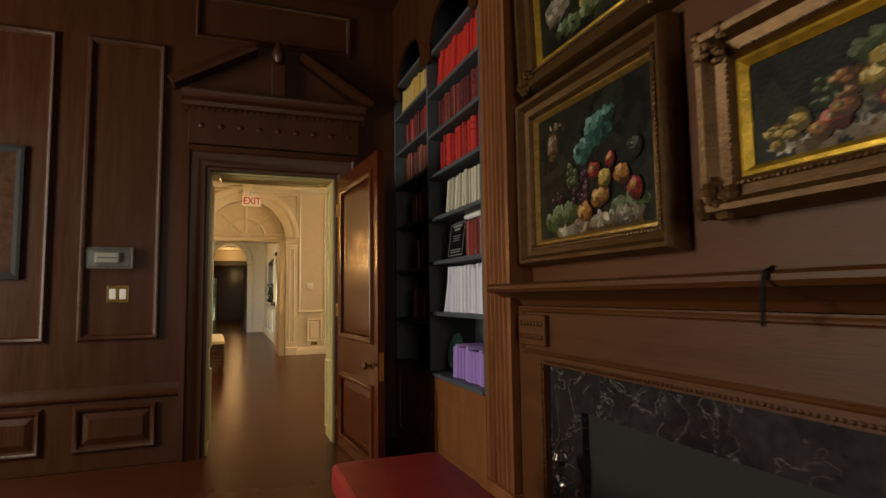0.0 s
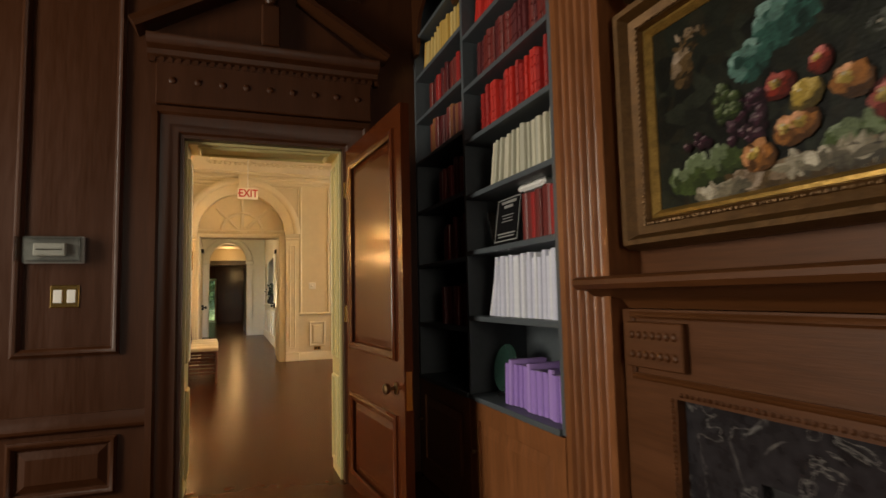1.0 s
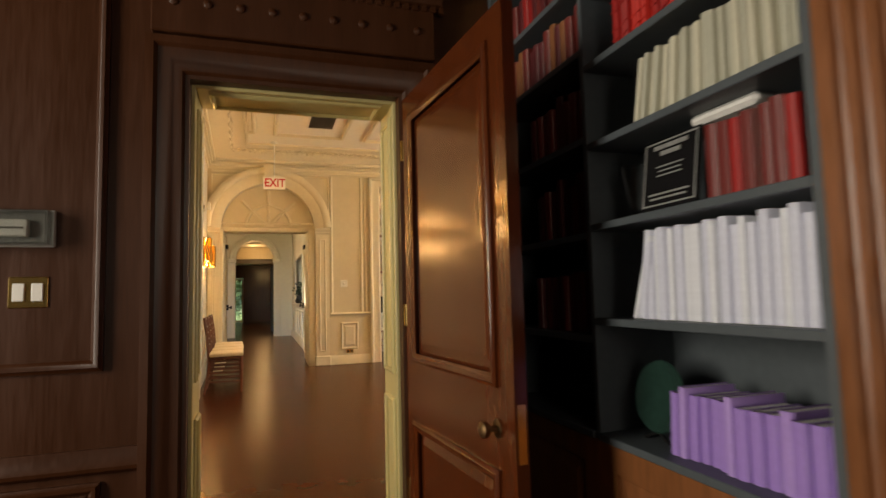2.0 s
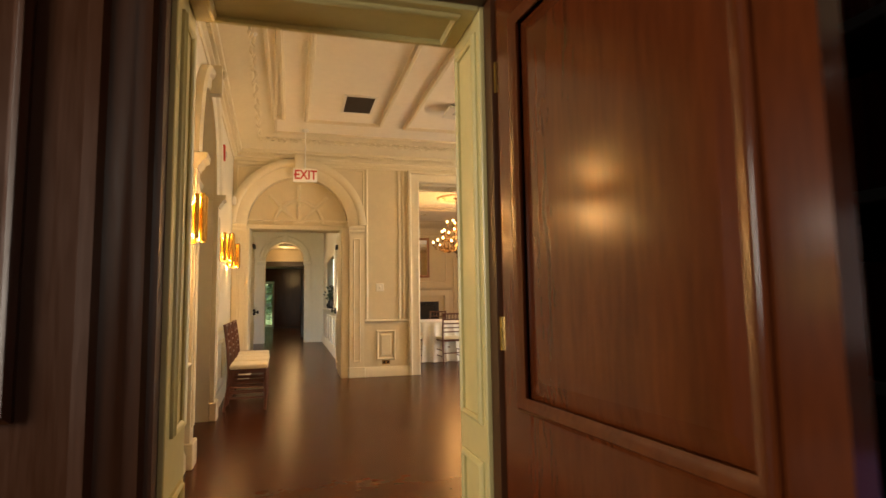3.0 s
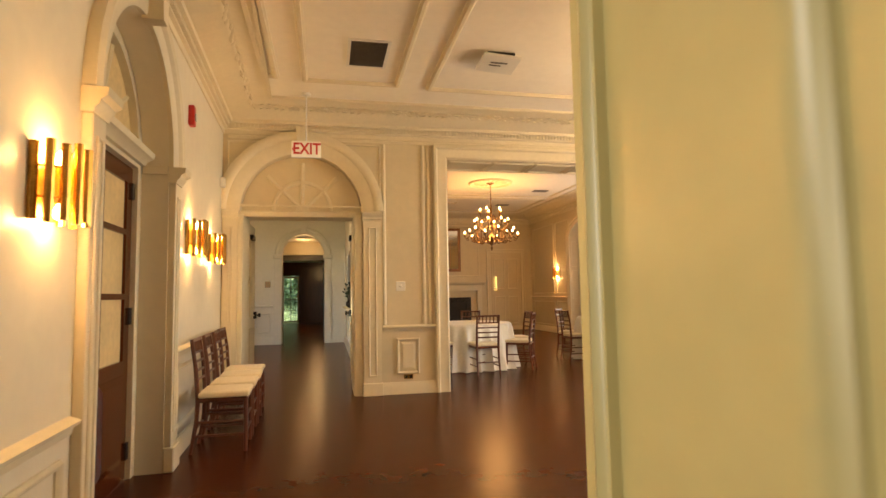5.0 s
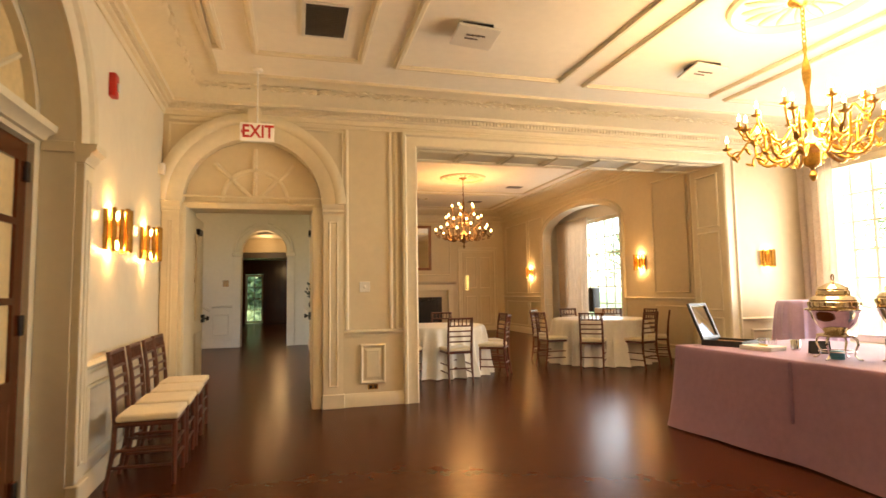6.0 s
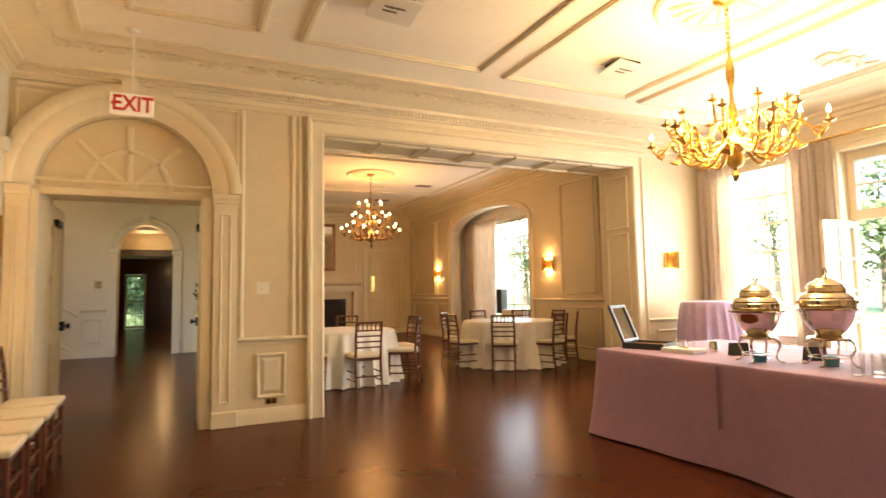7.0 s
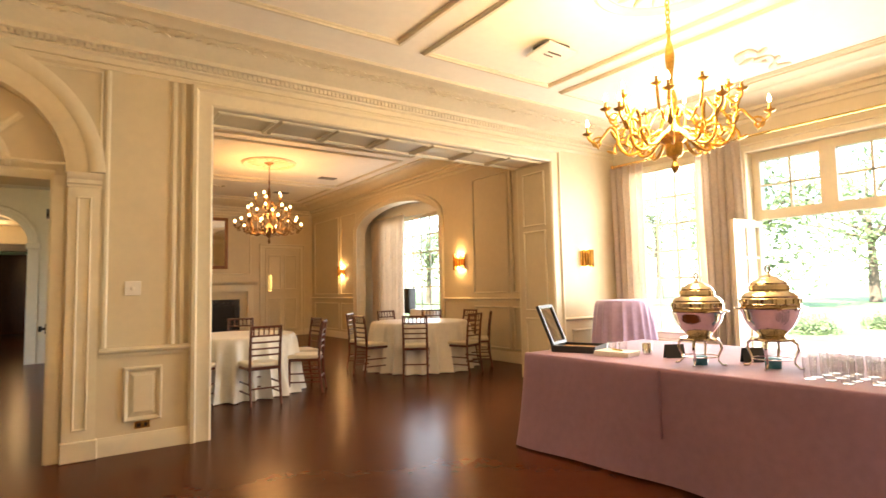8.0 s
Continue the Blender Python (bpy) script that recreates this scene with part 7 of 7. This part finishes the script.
for k, (y, h) in enumerate(((15.45, 0.20), (16.2, 0.26), (16.9, 0.18))):
    vs_ = thing("flower_vase", (1.44, y, 1.017), "dark vase of leafy stems on the hatch counter", "vase", "vases in the hatch")
    part("vase", lathe(bmesh.new(), [(0.05, 0), (0.075, 0.04), (0.08, h * 0.5), (0.04, h * 0.85), (0.05, h)], n=16), IRON, vs_)
    q = random.Random(k)
    spray = bmesh.new()
    for _ in range(26):
        a, u, z = q.uniform(0, 6.28), q.uniform(0.02, 0.14), h + q.uniform(0.03, 0.28)
        tube(spray, [(0.01 * math.cos(a), 0.01 * math.sin(a), h - 0.02), (u * math.cos(a), u * math.sin(a), z)], 0.003, 4)
        bmesh.ops.create_icosphere(spray, subdivisions=1, radius=1, matrix=pose(u * math.cos(a), u * math.sin(a), z, q.uniform(0, 90), q.uniform(0, 90)) @ Matrix.Diagonal((0.035, 0.02, 0.006, 1)))
    tagged(part("stems", spray, LEAFY, vs_), kind="stuff")
# added backdrop; its slate blue stands in for dim glass past the hatch
structure("wall_side_room", B(2.05, 2.15, NB, CORR_N, 0, 3.5), mat("slate_backdrop", (0.20, 0.23, 0.25), 0.5, vary=0.1, scale=2), "slate-blue backdrop wall added beyond the serving hatch", "wall")
pf = thing("passage_doorcase", (0, CORR_N + 1.6, 0), "dark grey-brown door frame in the passage", "door frame")
part("head", B(-0.62, 1.30, 0, 0.12, 2.34, 2.50, b=0.006), mat("grey_brown_paint", (0.09, 0.075, 0.06), 0.45), pf)
part("post", B(-0.62, -0.46, 0, 0.12, 0, 2.34, b=0.006), mat("grey_brown_paint", (0.09, 0.075, 0.06), 0.45), pf)
part("post", B(0.98, 1.30, 0, 0.12, 0, 2.34, b=0.006), mat("grey_brown_paint", (0.09, 0.075, 0.06), 0.45), pf)
structure("wall_passage_transom", slab(bmesh.new(), "y", CORR_N + 1.6, CORR_N + 1.72, [(-1.8, 0), (-0.63, 0), (-0.63, 2.51), (1.31, 2.51), (1.31, 0), (1.42, 0), (1.42, 2.9), (-1.8, 2.9)]), CREAM, "cream wall above a dark passage doorway", "wall")
pl = thing("door_leaf", pose(0.96, CORR_N + 1.74, 0, 0, 0, 96), "open blue-grey painted door in the passage", "door")
part("slab", B(0, 0.95, -0.02, 0.02, 0.01, 2.3, b=0.004), mat("blue_grey_paint", (0.13, 0.16, 0.17), 0.45), pl)
part("knob", lathe(bmesh.new(), [(0.012, 0), (0.03, 0.04), (0.02, 0.06)], n=12), IRON, pl).matrix_local = pose(0.88, 0.02, 1.0, -90)
gdo = sash("glazed_end_door", "glazed wooden door at the passage end", 0, 0, 0.78, 0.02, 2.23, 2, 4, frame_w=0.08, m=pose(-0.34, 32.1, 0, 0, 0, 90))

# ---- garden ----
BARK = mat("bark", (0.10, 0.075, 0.05), 0.9, vary=0.3, scale=8, bump=0.6, bscale=30)
FOLI = [mat("foliage_a", (0.17, 0.23, 0.10), 0.6, vary=0.4, scale=1.2, through_light=0.4), mat("foliage_b", (0.19, 0.25, 0.11), 0.6, vary=0.4, scale=1.2, through_light=0.4)]


def tree(x, y, h, r, seed, clumps=20, leaves=85):
    rnd = random.Random(seed)
    ob = thing("tree", (x, y, -0.16), "leafy broad green garden tree in sunlight", "tree", "garden trees")
    part("trunk", tube(bmesh.new(), [(0, 0, 0), (0.05, 0.02, h * 0.25), (0.0, 0.1, h * 0.5), (0.1, 0.05, h * 0.8)], [h * 0.03, h * 0.022, h * 0.014, h * 0.004], 9), BARK, ob)
    tips = []
    for k in range(9):
        a, z0 = rnd.uniform(0, 6.28), h * rnd.uniform(0.28, 0.6)
        e = (math.cos(a) * r * rnd.uniform(0.5, 0.9), math.sin(a) * r * rnd.uniform(0.5, 0.9), z0 + h * rnd.uniform(0.12, 0.32))
        part("limb", tube(bmesh.new(), [(0.02, 0.04, z0), (e[0] * 0.5, e[1] * 0.5, z0 + (e[2] - z0) * 0.6), e], [h * 0.011, h * 0.007, h * 0.002], 6), BARK, ob)
        tips.append(e)
    tips += [(rnd.gauss(0, r * 0.35), rnd.gauss(0, r * 0.35), h * rnd.uniform(0.22, 0.95)) for _ in range(clumps)]
    vs, fs = [], []
    for c in tips:
        cr = r * rnd.uniform(0.22, 0.42)
        for _ in range(leaves):
            d = Vector((rnd.gauss(0, 1), rnd.gauss(0, 1), rnd.gauss(0, 0.75))) * cr * 0.6
            p = Vector(c) + d
            u = Vector((rnd.gauss(0, 1), rnd.gauss(0, 1), rnd.gauss(0, 1))).normalized()
            w = u.orthogonal().normalized()
            s = rnd.uniform(0.12, 0.26)
            k = len(vs)
            vs += [p - u * s, p + w * s * 0.5, p + u * s, p - w * s * 0.5]
            fs.append((k, k + 1, k + 2, k + 3))
    me = bpy.data.meshes.new("crown")
    me.from_pydata([tuple(v) for v in vs], [], fs)
    me.materials.append(FOLI[seed % 2])
    cr = new("crown", me)
    cr.parent = ob
    tagged(cr, kind="stuff")


for k, (x, y, h, r) in enumerate(((34, 22, 9, 4.6), (46, 20, 12, 5.5), (33, 54, 11, 5.5), (52, 40, 12, 6), (-1.6, 38, 5, 2.6))):
    tree(x, y, h, r, 30 + k, *((60, 170) if x < 0 else (30, 105)))


def bush(x, y, r, seed):
    rnd = random.Random(seed)
    vs, fs = [], []
    for _ in range(900):
        d = Vector((rnd.gauss(0, 1), rnd.gauss(0, 1), rnd.gauss(0, 0.7)))
        p = d.normalized() * r * rnd.uniform(0.5, 1.0) * (1 + 0.2 * math.sin(5 * d.x + 3 * d.y))
        p.z = abs(p.z) * 0.8
        u = Vector((rnd.gauss(0, 1), rnd.gauss(0, 1), rnd.gauss(0, 1))).normalized()
        w = u.orthogonal().normalized()
        s = rnd.uniform(0.04, 0.09)
        k = len(vs)
        vs += [p - u * s, p + w * s * 0.5, p + u * s, p - w * s * 0.5]
        fs.append((k, k + 1, k + 2, k + 3))
    me = bpy.data.meshes.new("shrub")
    me.from_pydata([tuple(v) for v in vs], [], fs)
    me.materials.append(FOLI[seed % 2])
    ob = new("shrub", me)
    ob.location = (x, y, -0.16)
    tagged(ob, "low clipped green garden shrub", "shrub", "garden shrubs")


for k, (x, y, r) in enumerate(((19, 13.2, 0.7), (20.5, 14.6, 0.8), (22, 12.4, 0.6), (21, 17.5, 0.9), (-1.0, 36, 1.0), (-0.6, 37.5, 1.7), (-1.9, 38, 1.8), (0.2, 39, 1.9))):
    bush(x, y, r, 60 + k)

# unseen sheets added behind the library's windows to keep the sun out
bl = thing("sun_blocker", (-3.2, 2.7, 0), "unseen pale sheet added to block the sun at the library window", "blind")
part("blocker_sheet", B(-0.01, 0.01, -0.66, 0.66, 0.6, 2.8), PAPER, bl)
bl = thing("sun_blocker", (0.5, -3.2, 0), "unseen pale sheet added to block the sun at the library window", "blind")
part("blocker_sheet", B(-0.66, 0.66, -0.01, 0.01, 0.6, 2.8), PAPER, bl)
